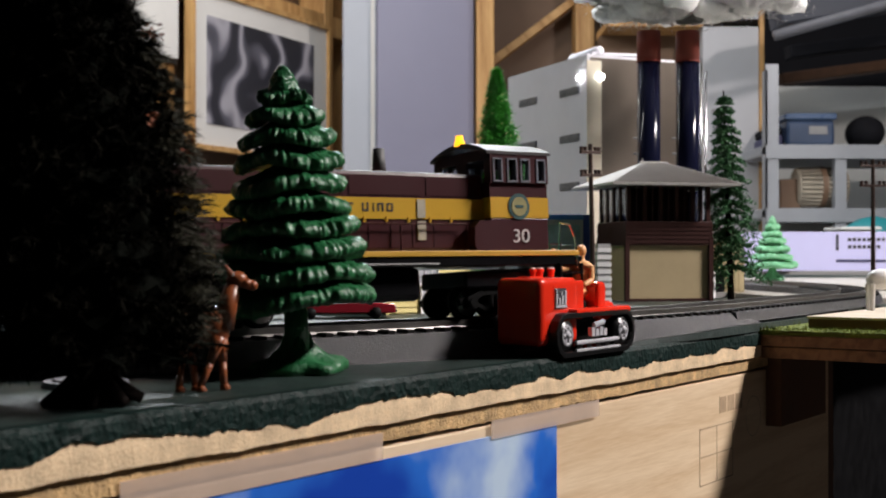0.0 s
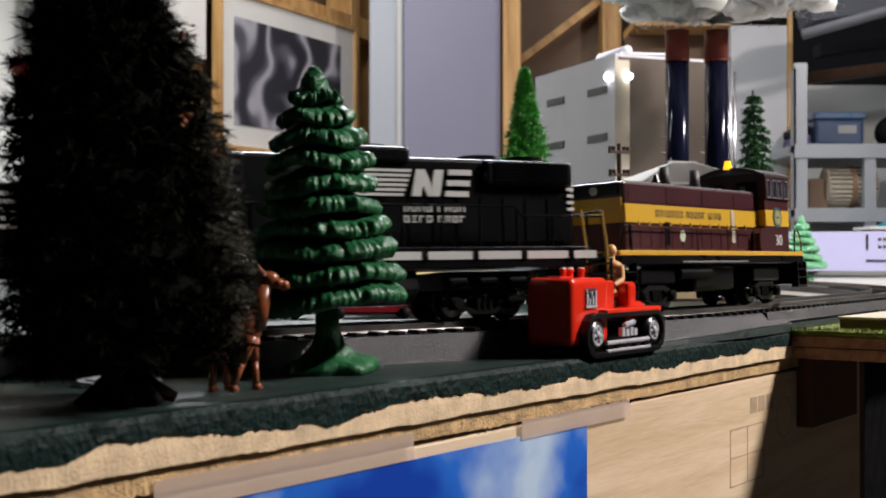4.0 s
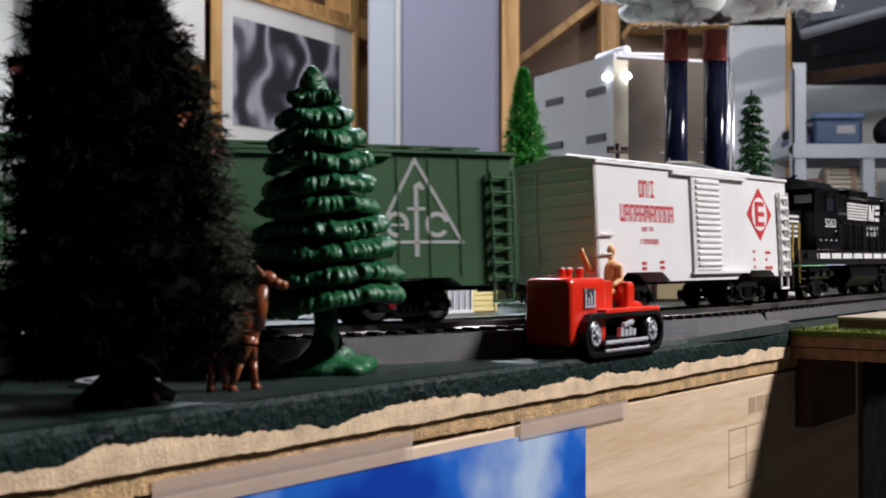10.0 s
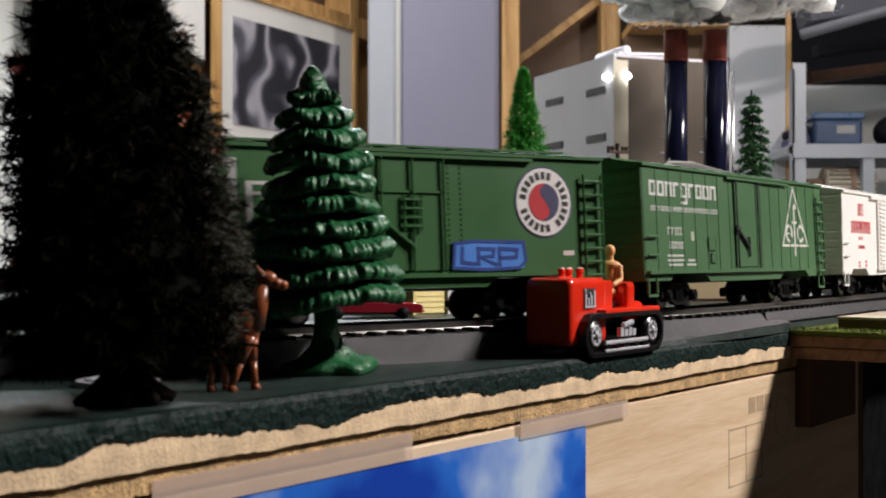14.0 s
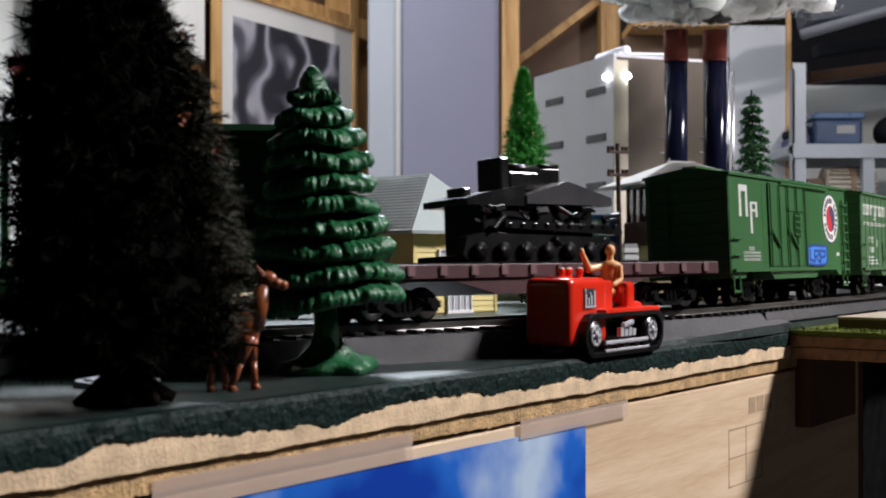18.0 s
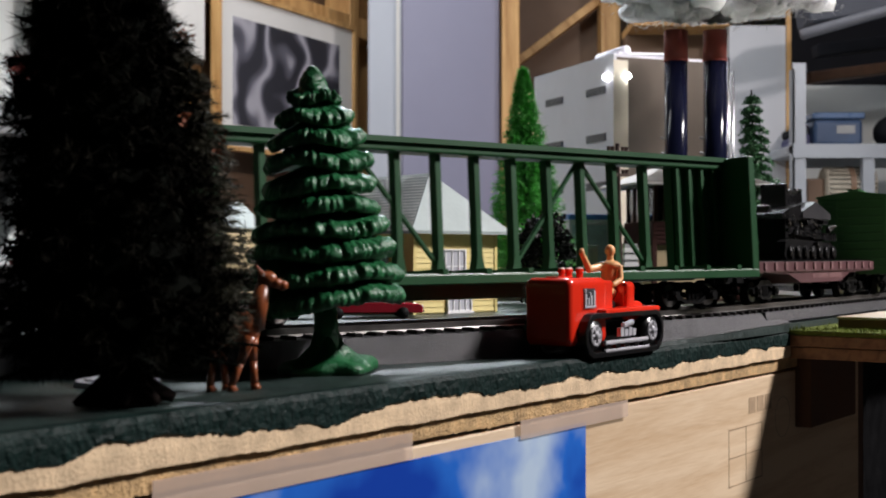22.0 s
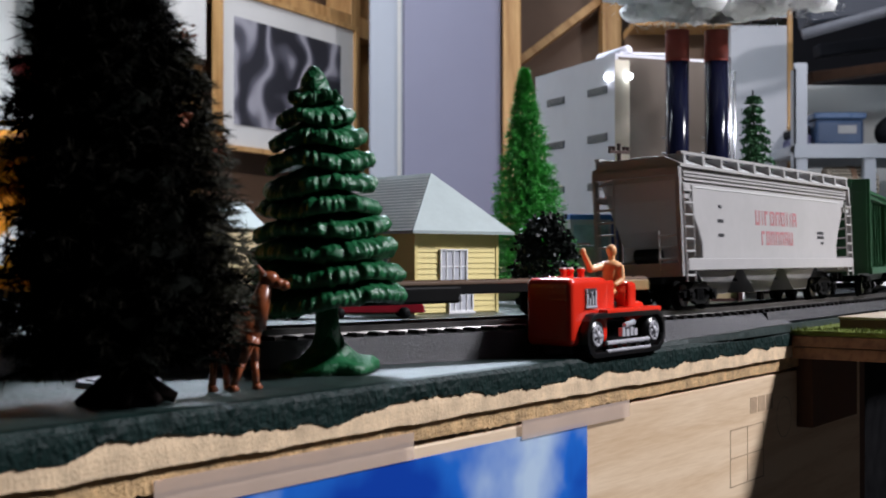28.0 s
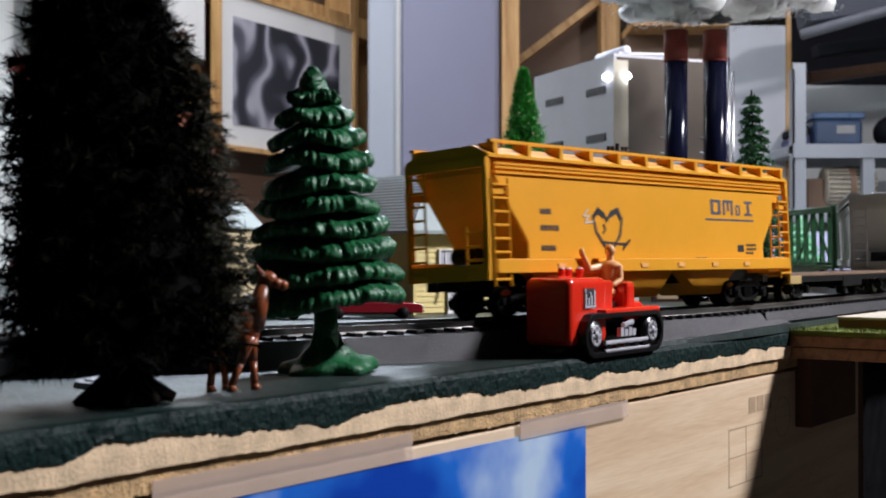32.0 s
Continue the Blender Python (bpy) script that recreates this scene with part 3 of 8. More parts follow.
white = structure("white_partition", box(0.66, 0.789, 2.90, 2.96, -0.9, 1.6), "partition_grey", "white painted partition", "wall")
edge = thing("partition_trim", "narrow brown timber edge of the partition", "trim", pose(0.7905, 2.895, -0.9))
part("timber", box(0, 0.010, 0, 0.07, 0, 2.5), "wood_stud", edge)

# oddments on the ledge over the plant
for x, z, sx, col in ((0.52, 0.60, 0.05, "dark_room"), (0.60, 0.585, 0.04, "brown_panel"), (0.47, 0.62, 0.03, "pale_cabinet")):
    o = thing("stored_box", "small dark box stored on a ledge", "box", pose(x, 2.98, z))
    part("carton", box(0, sx, 0, 0.06, 0, sx * 0.9, 0.004), col, o)
    part("lid", box(-0.001, sx + 0.001, -0.001, 0.061, sx * 0.9, sx * 0.9 + 0.008, 0.002), col, o)
ledge = structure("ledge", box(0.44, 0.80, 2.90, 3.10, 0.565, 0.583), "wood_stud", "narrow timber ledge", "ledge")
structure("cupboard_front", box(0.44, 0.66, 3.02, 3.08, -0.9, 0.565), "brown_panel", "brown cupboard front under the ledge", "panel")


def rack():
    r = thing("metal_rack", "grey metal storage rack with two shelves", "storage rack", pose(0.750, 2.70, -0.9))
    for x in (0, 0.62):
        for y in (0, 0.40):
            p = bmesh.new()
            add_box(p, x, x + 0.028, y, y + 0.004, 0, 1.348)
            add_box(p, x, x + 0.004, y, y + 0.030, 0, 1.335)
            part("upright", p, "shelf_metal", r)
    part("brace_upright", box(0.150, 0.175, 0.0, 0.02, 0.98, 1.17), "shelf_metal", r)
    for z in (1.015, 1.152, 0.60):
        b = part("rack_shelf", box(0, 0.655, 0, 0.43, z, z + 0.022, 0.003), "shelf_metal", r)
        part("lip", box(0, 0.655, -0.004, -0.0005, z - 0.008, z + 0.022), "shelf_metal", b)


rack()
bag = thing("storage_bin", "dark blue lidded storage bin on the rack", "bin", pose(0.806, 2.74, 0.2742))
part("tub", box(0, 0.108, 0, 0.24, 0, 0.058, 0.008), "bin_blue", bag)
part("lid", box(-0.004, 0.112, -0.004, 0.244, 0.058, 0.072, 0.004), "bin_pale", bag, "paler blue lid")
part("label", box(0.050, 0.090, -0.0012, 0.0, 0.026, 0.044), "print_grey", bag, "pale label")
dk = thing("folded_blanket", "dark navy folded blanket beside the bin", "blanket", pose(0.779, 2.75, 0.2742))
part("lower_fold", box(0, 0.024, 0, 0.2, 0, 0.026, 0.006), "print_navy", dk)
part("upper_fold", box(0.001, 0.023, 0.004, 0.196, 0.0262, 0.046, 0.006), "dark_room", dk)
bag = thing("storage_bag", "black fabric bag hanging over the rack", "bag", pose(0.785, 2.72, 0.2742))
bm = bmesh.new()
ball(bm, (0.215, 0.08, 0.035), 0.040, 1.0, 1.6, 0.95, 3)
part("fabric", bm, "dark_room", bag, "", True)
roll = thing("rolled_cushion", "rolled beige cushion lying on the rack", "cushion", pose(0.880, 2.76, 0.185))
bm = rod((-0.05, 0, 0), (0.06, 0, 0), 0.045, None, 28)
bmesh.ops.bevel(bm, geom=bm.edges[:], offset=0.008, segments=3, affect="EDGES", profile=0.5)
part("cushion", bm, "beige_cloth", roll, "", True)
part("strap", rod((0.0, 0, 0), (0.012, 0, 0), 0.0462, None, 28), "brown_panel", roll, "brown strap")
bx = thing("cardboard_box", "brown cardboard box on the rack", "box", pose(0.792, 2.74, 0.1371))
part("carton", box(0, 0.045, 0, 0.2, 0, 0.065, 0.003), "brown_panel", bx)
part("tape", box(0.018, 0.027, -0.001, 0.2, 0.0651, 0.0656), "tape_clear", bx)
cl = thing("stored_cloth", "teal tarpaulin heaped beside the rack", "cloth", pose(0.96, 2.62, 0.03))
bm = bmesh.new()
for i in range(9):
    ball(bm, (random.Random(i).uniform(-0.05, 0.14), 0, random.Random(i + 50).uniform(-0.02, 0.05)), 0.055, 1.2, 0.8, 0.8, 2)
part("fold", bm, "teal", cl, "", True)
wb = thing("white_tub", "white plastic tub on the floor rack", "tub", pose(0.83, 2.45, 0.01))
part("tub", box(0, 0.075, 0, 0.1, 0, 0.075, 0.012), "car_white", wb)
part("rim", box(-0.003, 0.078, -0.003, 0.103, 0.075, 0.081, 0.002), "car_white", wb)
sheet = thing("white_sack", "heaped white sack beside the tub", "sack", pose(0.985, 2.42, 0.02))
bm = bmesh.new()
ball(bm, (0, 0, 0.01), 0.07, 1.1, 0.8, 0.8, 3)
ball(bm, (0.06, 0.02, 0.0), 0.06, 1.1, 0.8, 0.8, 3)
part("sack", bm, "cotton", sheet, "", True)
structure("side_table", box(0.35, 2.2, 2.30, 3.3, -0.02, 0.005), "concrete", "grey side table top", "table")
beam = thing("ceiling_beam", "dull blue-grey timber beam over the rack", "beam", pose(0.765, 2.62, 0.520, 0, -9, 0))
part("timber", box(0, 0.95, 0, 0.10, 0, 0.045, 0.004), "beam_blue", beam, "dull blue-grey beam")
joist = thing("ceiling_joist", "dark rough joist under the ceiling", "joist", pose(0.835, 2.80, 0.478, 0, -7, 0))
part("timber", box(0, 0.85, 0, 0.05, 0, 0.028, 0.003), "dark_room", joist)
pipe = thing("pipe_run", "grey pipe run under the ceiling", "pipe", pose(0.700, 2.60, 0.0))
part("pipe", rod((0.04, 0, 0.491), (0.95, 0, 0.745), 0.011, None, 16), "pipe_grey", pipe, "", True)
plank = thing("stored_plank", "rough brown plank stored under the joists", "plank", pose(0.90, 3.08, 0.459, 0, -7.5, 0))
part("timber", box(0, 0.8, 0, 0.06, 0, 0.026, 0.003), "shelf_dark", plank)
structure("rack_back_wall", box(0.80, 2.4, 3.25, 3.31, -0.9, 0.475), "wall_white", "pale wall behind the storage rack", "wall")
# Above the pale wall a near-black sheet stands for the unlit void.
structure("dim_ceiling_void", box(0.80, 2.4, 3.25, 3.31, 0.478, 1.6), "dark_room", "near-black sheet for the dimness under the ceiling", "wall")


# ---- rolling stock ----


def wheel_mesh():
    bm = bmesh.new()
    for a, b, r, r2 in ((-0.0013, 0.0, 0.0056, 0.0056), (0.0, 0.0018, 0.0050, 0.0048), (0.0018, 0.0022, 0.0030, 0.0016)):
        add_rod(bm, (0, a, 0), (0, b, 0), r, r2, 20)
    return bm


def frame_mesh():
    """A cast truck side frame: two journal boxes, a bowed top bar, a bottom bar and the spring nest."""
    bm = bmesh.new()
    top = [(-0.0145, 0.0062), (-0.0100, 0.0072), (-0.0050, 0.0096), (0.0050, 0.0096), (0.0100, 0.0072), (0.0145, 0.0062),
           (0.0145, 0.0040), (0.0100, 0.0048), (0.0052, 0.0072), (-0.0052, 0.0072), (-0.0100, 0.0048), (-0.0145, 0.0040)]
    for prof in (top, [(-0.0100, 0.0050), (-0.0042, 0.0016), (0.0042, 0.0016), (0.0100, 0.0050), (0.0088, 0.0055), (0.0036, 0.0030),
                       (-0.0036, 0.0030), (-0.0088, 0.0055)]):
        p = prism(prof, -0.0010, 0.0010)
        me = bpy.data.meshes.new("tmp")
        p.to_mesh(me)
        p.free()
        bm.from_mesh(me)
        bpy.data.meshes.remove(me)
    for x in (-0.0104, 0.0104):
        add_box(bm, x - 0.0019, x + 0.0019, -0.0022, 0.0010, 0.0030, 0.0070)
        add_rod(bm, (x, -0.0028, 0.0050), (x, -0.0020, 0.0050), 0.0014, None, 10)
    for x in (-0.0022, 0, 0.0022):
        add_rod(bm, (x, -0.0004, 0.0028), (x, -0.0004, 0.0074), 0.0009, None, 8)
    return bm


WHEEL = shared("wheel", wheel_mesh(), "wheel_black", True)
HUB = shared("wheel_face", rod((0, 0.0018, 0), (0, 0.00225, 0), 0.0042, 0.0040, 20), "wheel_steel", True)
SIDE_FRAME = shared("side_frame", frame_mesh(), "wheel_black")
BOLSTER = shared("bolster", box(-0.003, 0.003, -0.010, 0.010, 0.0070, 0.0100, 0.0004), "wheel_black")
AXLE = shared("axle", rod((0, -0.009, 0), (0, 0.009, 0), 0.0012), "wheel_black")


def truck(parent, x, bright=0.0):
    t = put("truck", BOLSTER, parent, pose(x, 0, 0))
    put("side_frame", SIDE_FRAME, t, pose(0, -0.0112, 0))
    put("side_frame", SIDE_FRAME, t, pose(0, 0.0112, 0, 0, 0, 180))
    for dx in (-0.0104, 0.0104):
        put("axle", AXLE, t, pose(dx, 0, 0.005))
        for side in (-1, 1):
            put("wheel", WHEEL, t, pose(dx, side * 0.0080, 0.0050, 0, 0, 0 if side > 0 else 180))
            put("wheel_face", HUB, t, pose(dx, side * 0.0080, 0.0050, 0, 0, 0 if side > 0 else 180), "dull steel wheel face")


def coupler_mesh():
    bm = bmesh.new()
    add_box(bm, -0.004, 0.0, -0.0024, 0.0024, 0.0088, 0.0122)
    add_box(bm, 0.0, 0.0052, -0.0010, 0.0010, 0.0094, 0.0116)
    add_box(bm, 0.0046, 0.0078, -0.0022, 0.0014, 0.0090, 0.0120)
    add_box(bm, 0.0070, 0.0086, -0.0022, -0.0010, 0.0090, 0.0120)
    add_rod(bm, (0.005, -0.001, 0.009), (0.0058, -0.0016, 0.0052), 0.0004, None, 6)
    return bm


COUPLER = shared("coupler", coupler_mesh(), "wheel_black")


def couplers(parent, x):
    put("coupler", COUPLER, parent, pose(x, 0, 0))
    put("coupler", COUPLER, parent, pose(-x, 0, 0, 0, 0, 180))


def ladder(bm, x, y, z0, z1, w, n, along="x", r=0.00035):
    """Two rails and n rungs; along: the way its width runs."""
    dx, dy = (w / 2, 0) if along == "x" else (0, w / 2)
    for s in (-1, 1):
        add_rod(bm, (x + s * dx, y + s * dy, z0), (x + s * dx, y + s * dy, z1), r, None, 6)
    for i in range(n):
        z = z0 + (z1 - z0) * (i + 0.5) / n
        add_rod(bm, (x - dx, y - dy, z), (x + dx, y + dy, z), r * 1.1, None, 6)


def blocks(parent, name, mat, x, z, y, words, h, pitch, fill=0.72, label="", up=None):
    """Lettering as plain blocks, one to a letter, flat on the near side; words: letters in each word."""
    bm = bmesh.new()
    total = sum(words) + (len(words) - 1) * 0.7
    p = x - total * pitch / 2
    for w in words:
        for i in range(w):
            add_box(bm, p, p + pitch * fill, y - 0.00012, y + 0.0003, z - h / 2, z + h / 2)
            p += pitch
        p += pitch * 0.7
    return part(name, bm, mat, parent, label)


SHAPES = {"o": ((0, .26, 0, 1), (.74, 1, 0, 1), (.26, .74, 0, .17), (.26, .74, .83, 1)), "l": ((.30, .62, 0, 1),),
          "n": ((0, .26, 0, 1), (.74, 1, 0, 1), (.26, .74, .80, 1)), "u": ((0, .26, 0, 1), (.74, 1, 0, 1), (.26, .74, 0, .20)),
          "r": ((0, .28, 0, 1), (.28, .85, .78, 1)), "a": ((0, .26, 0, 1), (.74, 1, 0, 1), (.26, .74, .83, 1), (.26, .74, .36, .52)),
          "m": ((0, .20, 0, 1), (.40, .60, .25, 1), (.80, 1, 0, 1), (.20, .80, .82, 1)), "g": ((0, .26, 0, 1), (.74, 1, -.45, 1), (.26, .74, 0, .17), (.26, .74, .83, 1), (0, .74, -.45, -.26)),
          "x": ((0, 1, 0, .16), (.36, .64, .16, .84), (0, 1, .84, 1))}


def marks(parent, mat, codes, x0, x1, z0, z1, y, label="", fill=0.80):
    """A row of plain bar shapes between x0 and x1, one to a letter; a blank leaves half a place free."""
    bm = bmesh.new()
    places = sum(0.5 if c == " " else 0.6 if c == "l" else 1.0 for c in codes)
    pitch, p = (x1 - x0) / places, x0
    for c in codes:
        w = pitch * (0.5 if c == " " else 0.6 if c == "l" else 1.0)
        for a, b, lo, hi in SHAPES.get(c, ()):
            add_box(bm, p + a * w * fill, p + b * w * fill, y - 0.00012, y + 0.0003, z0 + lo * (z1 - z0), z0 + hi * (z1 - z0))
        p += w
    return part("lettering", bm, mat, parent, label)


def lettering(parent, name, text, mat, x, z, y, h, width, label=""):
    """Readable figures, flat on the near side."""
    cu = bpy.data.curves.new("figures", "FONT")
    cu.body, cu.extrude = text, 0.02
    tmp = bpy.data.objects.new("figures", cu)
    bm = bmesh.new()
    me = tmp.to_mesh()
    bm.from_mesh(me)
    tmp.to_mesh_clear()
    bpy.data.objects.remove(tmp)
    xs, ys = [v.co.x for v in bm.verts], [v.co.y for v in bm.verts]
    sx, sz = width / (max(xs) - min(xs)), h / (max(ys) - min(ys))
    cx, cy = (max(xs) + min(xs)) / 2, (max(ys) + min(ys)) / 2
    for v in bm.verts:
        v.co = ((v.co.x - cx) * sx + x, y - 0.0001 - v.co.z * 0.005, (v.co.y - cy) * sz + z)
    bmesh.ops.recalc_face_normals(bm, faces=bm.faces[:])
    return part(name, bm, mat, parent, label)


def outline(pts, r, y, closed=True):
    """A painted line through points in x and z, mitred into one strip."""
    bm = bmesh.new()
    q = [Vector((x, 0, z)) for x, z in pts]
    n = len(q)
    rings = []
    for i, p in enumerate(q):
        a = (p - q[i - 1]).normalized() if closed or i else (q[1] - p).normalized()
        b = (q[(i + 1) % n] - p).normalized() if closed or i < n - 1 else a
        na, nb = Vector((-a.z, 0, a.x)), Vector((-b.z, 0, b.x))
        m = (na + nb).normalized() if (na + nb).length > 0.2 else na
        w = r / max(m.dot(na), 0.45)
        e = Vector((0, 0, 0)) if closed or 0 < i < n - 1 else (a if i else -a) * r
        rings.append([bm.verts.new(Vector((0, yy, 0)) + p + e + m * side) for side, yy in ((w, y), (-w, y), (-w, y - 0.00012), (w, y - 0.00012))])
    for i in range(n if closed else n - 1):
        a, b = rings[i], rings[(i + 1) % n]
        for k in range(4):
            bm.faces.new((a[k], a[(k + 1) % 4], b[(k + 1) % 4], b[k]))
    if not closed:
        bm.faces.new(rings[0][::-1])
        bm.faces.new(rings[-1])
    bmesh.ops.recalc_face_normals(bm, faces=bm.faces[:])
    return bm


def disc(x, z, y, r, n=28):
    return rod((x, y + 0.0002, z), (x, y - 0.00014, z), r, None, n)


def boxcar(label, mat, length, width, z0, z1, ribs, door, peak=0.0032, kind="white"):
    """door: (from, to) along the side. The body is hollow-free but its side sill is notched over the trucks."""
    car = thing("boxcar", label, "boxcar", group="cars of the train")
    h, w = length / 2, width / 2
    b = 0.30 * length
    sill = [(-h, z0 - 0.001), (-b - 0.016, z0 - 0.001), (-b - 0.012, z0 + 0.0016), (-b + 0.012, z0 + 0.0016), (-b + 0.018, z0 - 0.0018),
            (b - 0.018, z0 - 0.0018), (b - 0.012, z0 + 0.0016), (b + 0.012, z0 + 0.0016), (b + 0.016, z0 - 0.001), (h, z0 - 0.001), (h, z1), (-h, z1)]
    bm = prism(sill, -w, w)
    bmesh.ops.bevel(bm, geom=[e for e in bm.edges if abs(e.verts[0].co.x - e.verts[1].co.x) < 1e-6 and abs(e.verts[0].co.y - e.verts[1].co.y) < 1e-6 and abs(e.verts[0].co.x) > h * 0.99], offset=0.0005, segments=2, affect="EDGES", profile=0.5)
    part("body", bm, mat, car)
    ov = 0.0008
    roof = cross([(-w - ov, z1 - 0.0006), (-w - ov, z1 + 0.0004), (0, z1 + peak), (w + ov, z1 + 0.0004), (w + ov, z1 - 0.0006)], -h - 0.0006, h + 0.0006)
    part("roof", roof, mat, car)
    n = 12
    rib = bmesh.new()
    for i in range(1, n):
        x = -h + length * i / n
        for s in (-1, 1):
            add_rod(rib, (x, s * (w + ov), z1 + 0.0005), (x, 0, z1 + peak + 0.0001), 0.0004, None, 5)
    part("roof_ribs", rib, mat, car)
    part("running_board", box(-h + 0.004, h - 0.004, -0.003, 0.003, z1 + peak + 0.0004, z1 + peak + 0.001), mat, car)
    for s in (-1, 1):
        bm = bmesh.new()
        for i in range(9):
            z = z0 + 0.003 + (z1 - z0 - 0.005) * i / 8
            add_rod(bm, (s * h, -w + 0.0022, z), (s * h, w - 0.0022, z), 0.0006, None, 6)
        for y in (-w + 0.001, w - 0.001):
            add_box(bm, s * h - 0.0004, s * h + 0.0007, y - 0.0007, y + 0.0007, z0, z1)
        part("end_ribs", bm, mat, car)
        bm = bmesh.new()
        ladder(bm, s * (h + 0.0012), -s * (w - 0.006), z0 + 0.001, z1 - 0.002, 0.0075, 7, "y")
        part("end_ladder", bm, mat, car)
    y = -w
    d0, d1 = door
    if ribs == "ribbed":
        dm = box(d0, d1, y - 0.0009, y + 0.001, z0 + 0.002, z1 - 0.0016, 0.0002)
        door_ob = part("door", dm, mat, car)
        for i in range(15):
            z = z0 + 0.004 + (z1 - z0 - 0.008) * i / 14
            part("door_rib", rod((d0 + 0.0012, y - 0.0010, z), (d1 - 0.0012, y - 0.0010, z), 0.0007, None, 6), mat, door_ob)
        tr = bmesh.new()
        add_box(tr, d0 - 0.003, d1 + 0.022, y - 0.0014, y + 0.0005, z0 + 0.0005, z0 + 0.0016)
        add_box(tr, d0 - 0.016, d1 + 0.022, y - 0.0014, y + 0.0005, z1 - 0.0022, z1 - 0.0008)
        add_box(tr, d0 - 0.0018, d0 - 0.0004, y - 0.0010, y + 0.0005, z0 + 0.001, z1 - 0.001)
        part("door_track", tr, mat, car)
    else:
        dm = box(d0, d1, y - 0.0005, y + 0.001, z0 + 0.0035, z1 - 0.0016, 0.0002)
        part("door", dm, mat, car)
        rod_mat = "print_dark" if kind == "dark_rods" else mat
        for x in (d0 + 0.0006, d1 - 0.0004) if kind == "dark_rods" else (d0 + 0.0006, (d0 * 0.5 + d1 * 0.5), d1 - 0.0004):
            part("locking_rod", rod((x, y - 0.0012, z0 + 0.003), (x, y - 0.0012, z1 - 0.002), 0.0004, None, 6), rod_mat, car)
        part("door_lever", rod((d0 + 0.001, y - 0.0012, z0 + 0.0185), (d0 + 0.0115, y - 0.0012, z0 + 0.0110), 0.0006, None, 6), rod_mat, car)
        part("door_lever", rod((d0 + 0.0115, y - 0.0012, z0 + 0.0155), (d0 + 0.0115, y - 0.0012, z0 + 0.0075), 0.0005, None, 6), rod_mat, car)
        part("door_latch", box(d0 - 0.0004, d0 + 0.0030, y - 0.0014, y, z0 + 0.0180, z0 + 0.0196), rod_mat, car)
        tr = bmesh.new()
        add_box(tr, -h + 0.001, d1 + 0.040, y - 0.0015, y + 0.0005, z0 + 0.0014, z0 + 0.0026)
        add_box(tr, d0 - 0.008, d1 + 0.034, y - 0.0013, y + 0.0005, z1 - 0.002, z1 - 0.001)
        part("door_track", tr, mat, car)
    bm = bmesh.new()
    ladder(bm, h - 0.0048, y - 0.0010, z0 - 0.001, z0 + (z1 - z0) * 0.86, 0.0075, 8, "x", 0.00075 if kind == "white" else 0.00045)
    part("side_ladder", bm, mat, car)
    for z in (z0 + 0.008, z0 + 0.0145):
        part("grab_iron", rod((-h + 0.001, y - 0.0009, z), (-h + 0.009, y - 0.0009, z), 0.0004, None, 6), mat, car)
    for s in (-1, 1):
        bm = bmesh.new()
        for dx in (0.0010, 0.0075):
            add_box(bm, min(s * (h - dx), s * (h - dx - 0.0008)), max(s * (h - dx), s * (h - dx - 0.0008)), y - 0.0004, y + 0.0004, z0 - 0.006, z0)
        add_box(bm, min(s * (h - 0.001), s * (h - 0.0083)), max(s * (h - 0.001), s * (h - 0.0083)), y - 0.0004, y + 0.0004, z0 - 0.0066, z0 - 0.0056)
        part("stirrup_step", bm, mat, car)
    part("underframe", box(-h + 0.004, h - 0.004, -0.006, 0.006, 0.0095, z0 + 0.001), "wheel_black", car, "black underframe")
    truck(car, -b)
    truck(car, b)
    couplers(car, h)
    return car


# white boxcar with red lettering
erie = boxcar("white plastic boxcar with red lettering and ribbed door", "white_plastic", 0.1474, 0.0337, 0.0121, 0.0515, "ribbed", (-0.0077, 0.0129))
Y = -0.0337 / 2
marks(erie, "print_red", "onlx", -0.0460, -0.0351, 0.0402, 0.0462, Y, "red bar lettering")
marks(erie, "print_red", "uanaamannna", -0.0590, -0.0219, 0.0314, 0.0374, Y, "red bar lettering")
marks(erie, "print_red", "orn", -0.0452, -0.0370, 0.0281, 0.0297, Y, "small red bar lettering")
marks(erie, "print_red", "ronnoo", -0.0463, -0.0338, 0.0236, 0.0254, Y, "small red bar lettering")
for x, z, n in ((-0.0443, 0.0168, 2), (-0.0443, 0.0150, 2), (-0.0318, 0.0172, 2), (-0.0318, 0.0152, 2), (0.0420, 0.0212, 1), (0.0420, 0.0180, 1), (0.0420, 0.0150, 1),
                (0.0545, 0.0208, 3), (0.0530, 0.0180, 1), (0.0550, 0.0146, 4)):
    blocks(erie, "lettering", "print_red", x, z, Y, (n,), 0.0011, 0.0017, 0.8, "small red lettering blocks")
bm = bmesh.new()
EX, EZ = 0.0480, 0.0365
vs = [bm.verts.new((EX + a, Y - 0.00013, EZ + c)) for a, c in ((-0.0113, 0), (0, -0.0109), (0.0113, 0), (0, 0.0109))]
ws = [bm.verts.new(v.co + Vector((0, 0.0003, 0))) for v in vs]
bm.faces.new(vs)
for i in range(4):
    bm.faces.new((vs[i], ws[i], ws[(i + 1) % 4], vs[(i + 1) % 4]))
bmesh.ops.recalc_face_normals(bm, faces=bm.faces[:])
part("emblem", bm, "print_red", erie, "red diamond emblem")
part("emblem_mark", disc(EX, EZ, Y - 0.0001, 0.0068, 36), "white_plastic", erie, "white round mark")
bm = box(EX - 0.0042, EX - 0.0014, Y - 0.00036, Y, EZ - 0.0050, EZ + 0.0050)
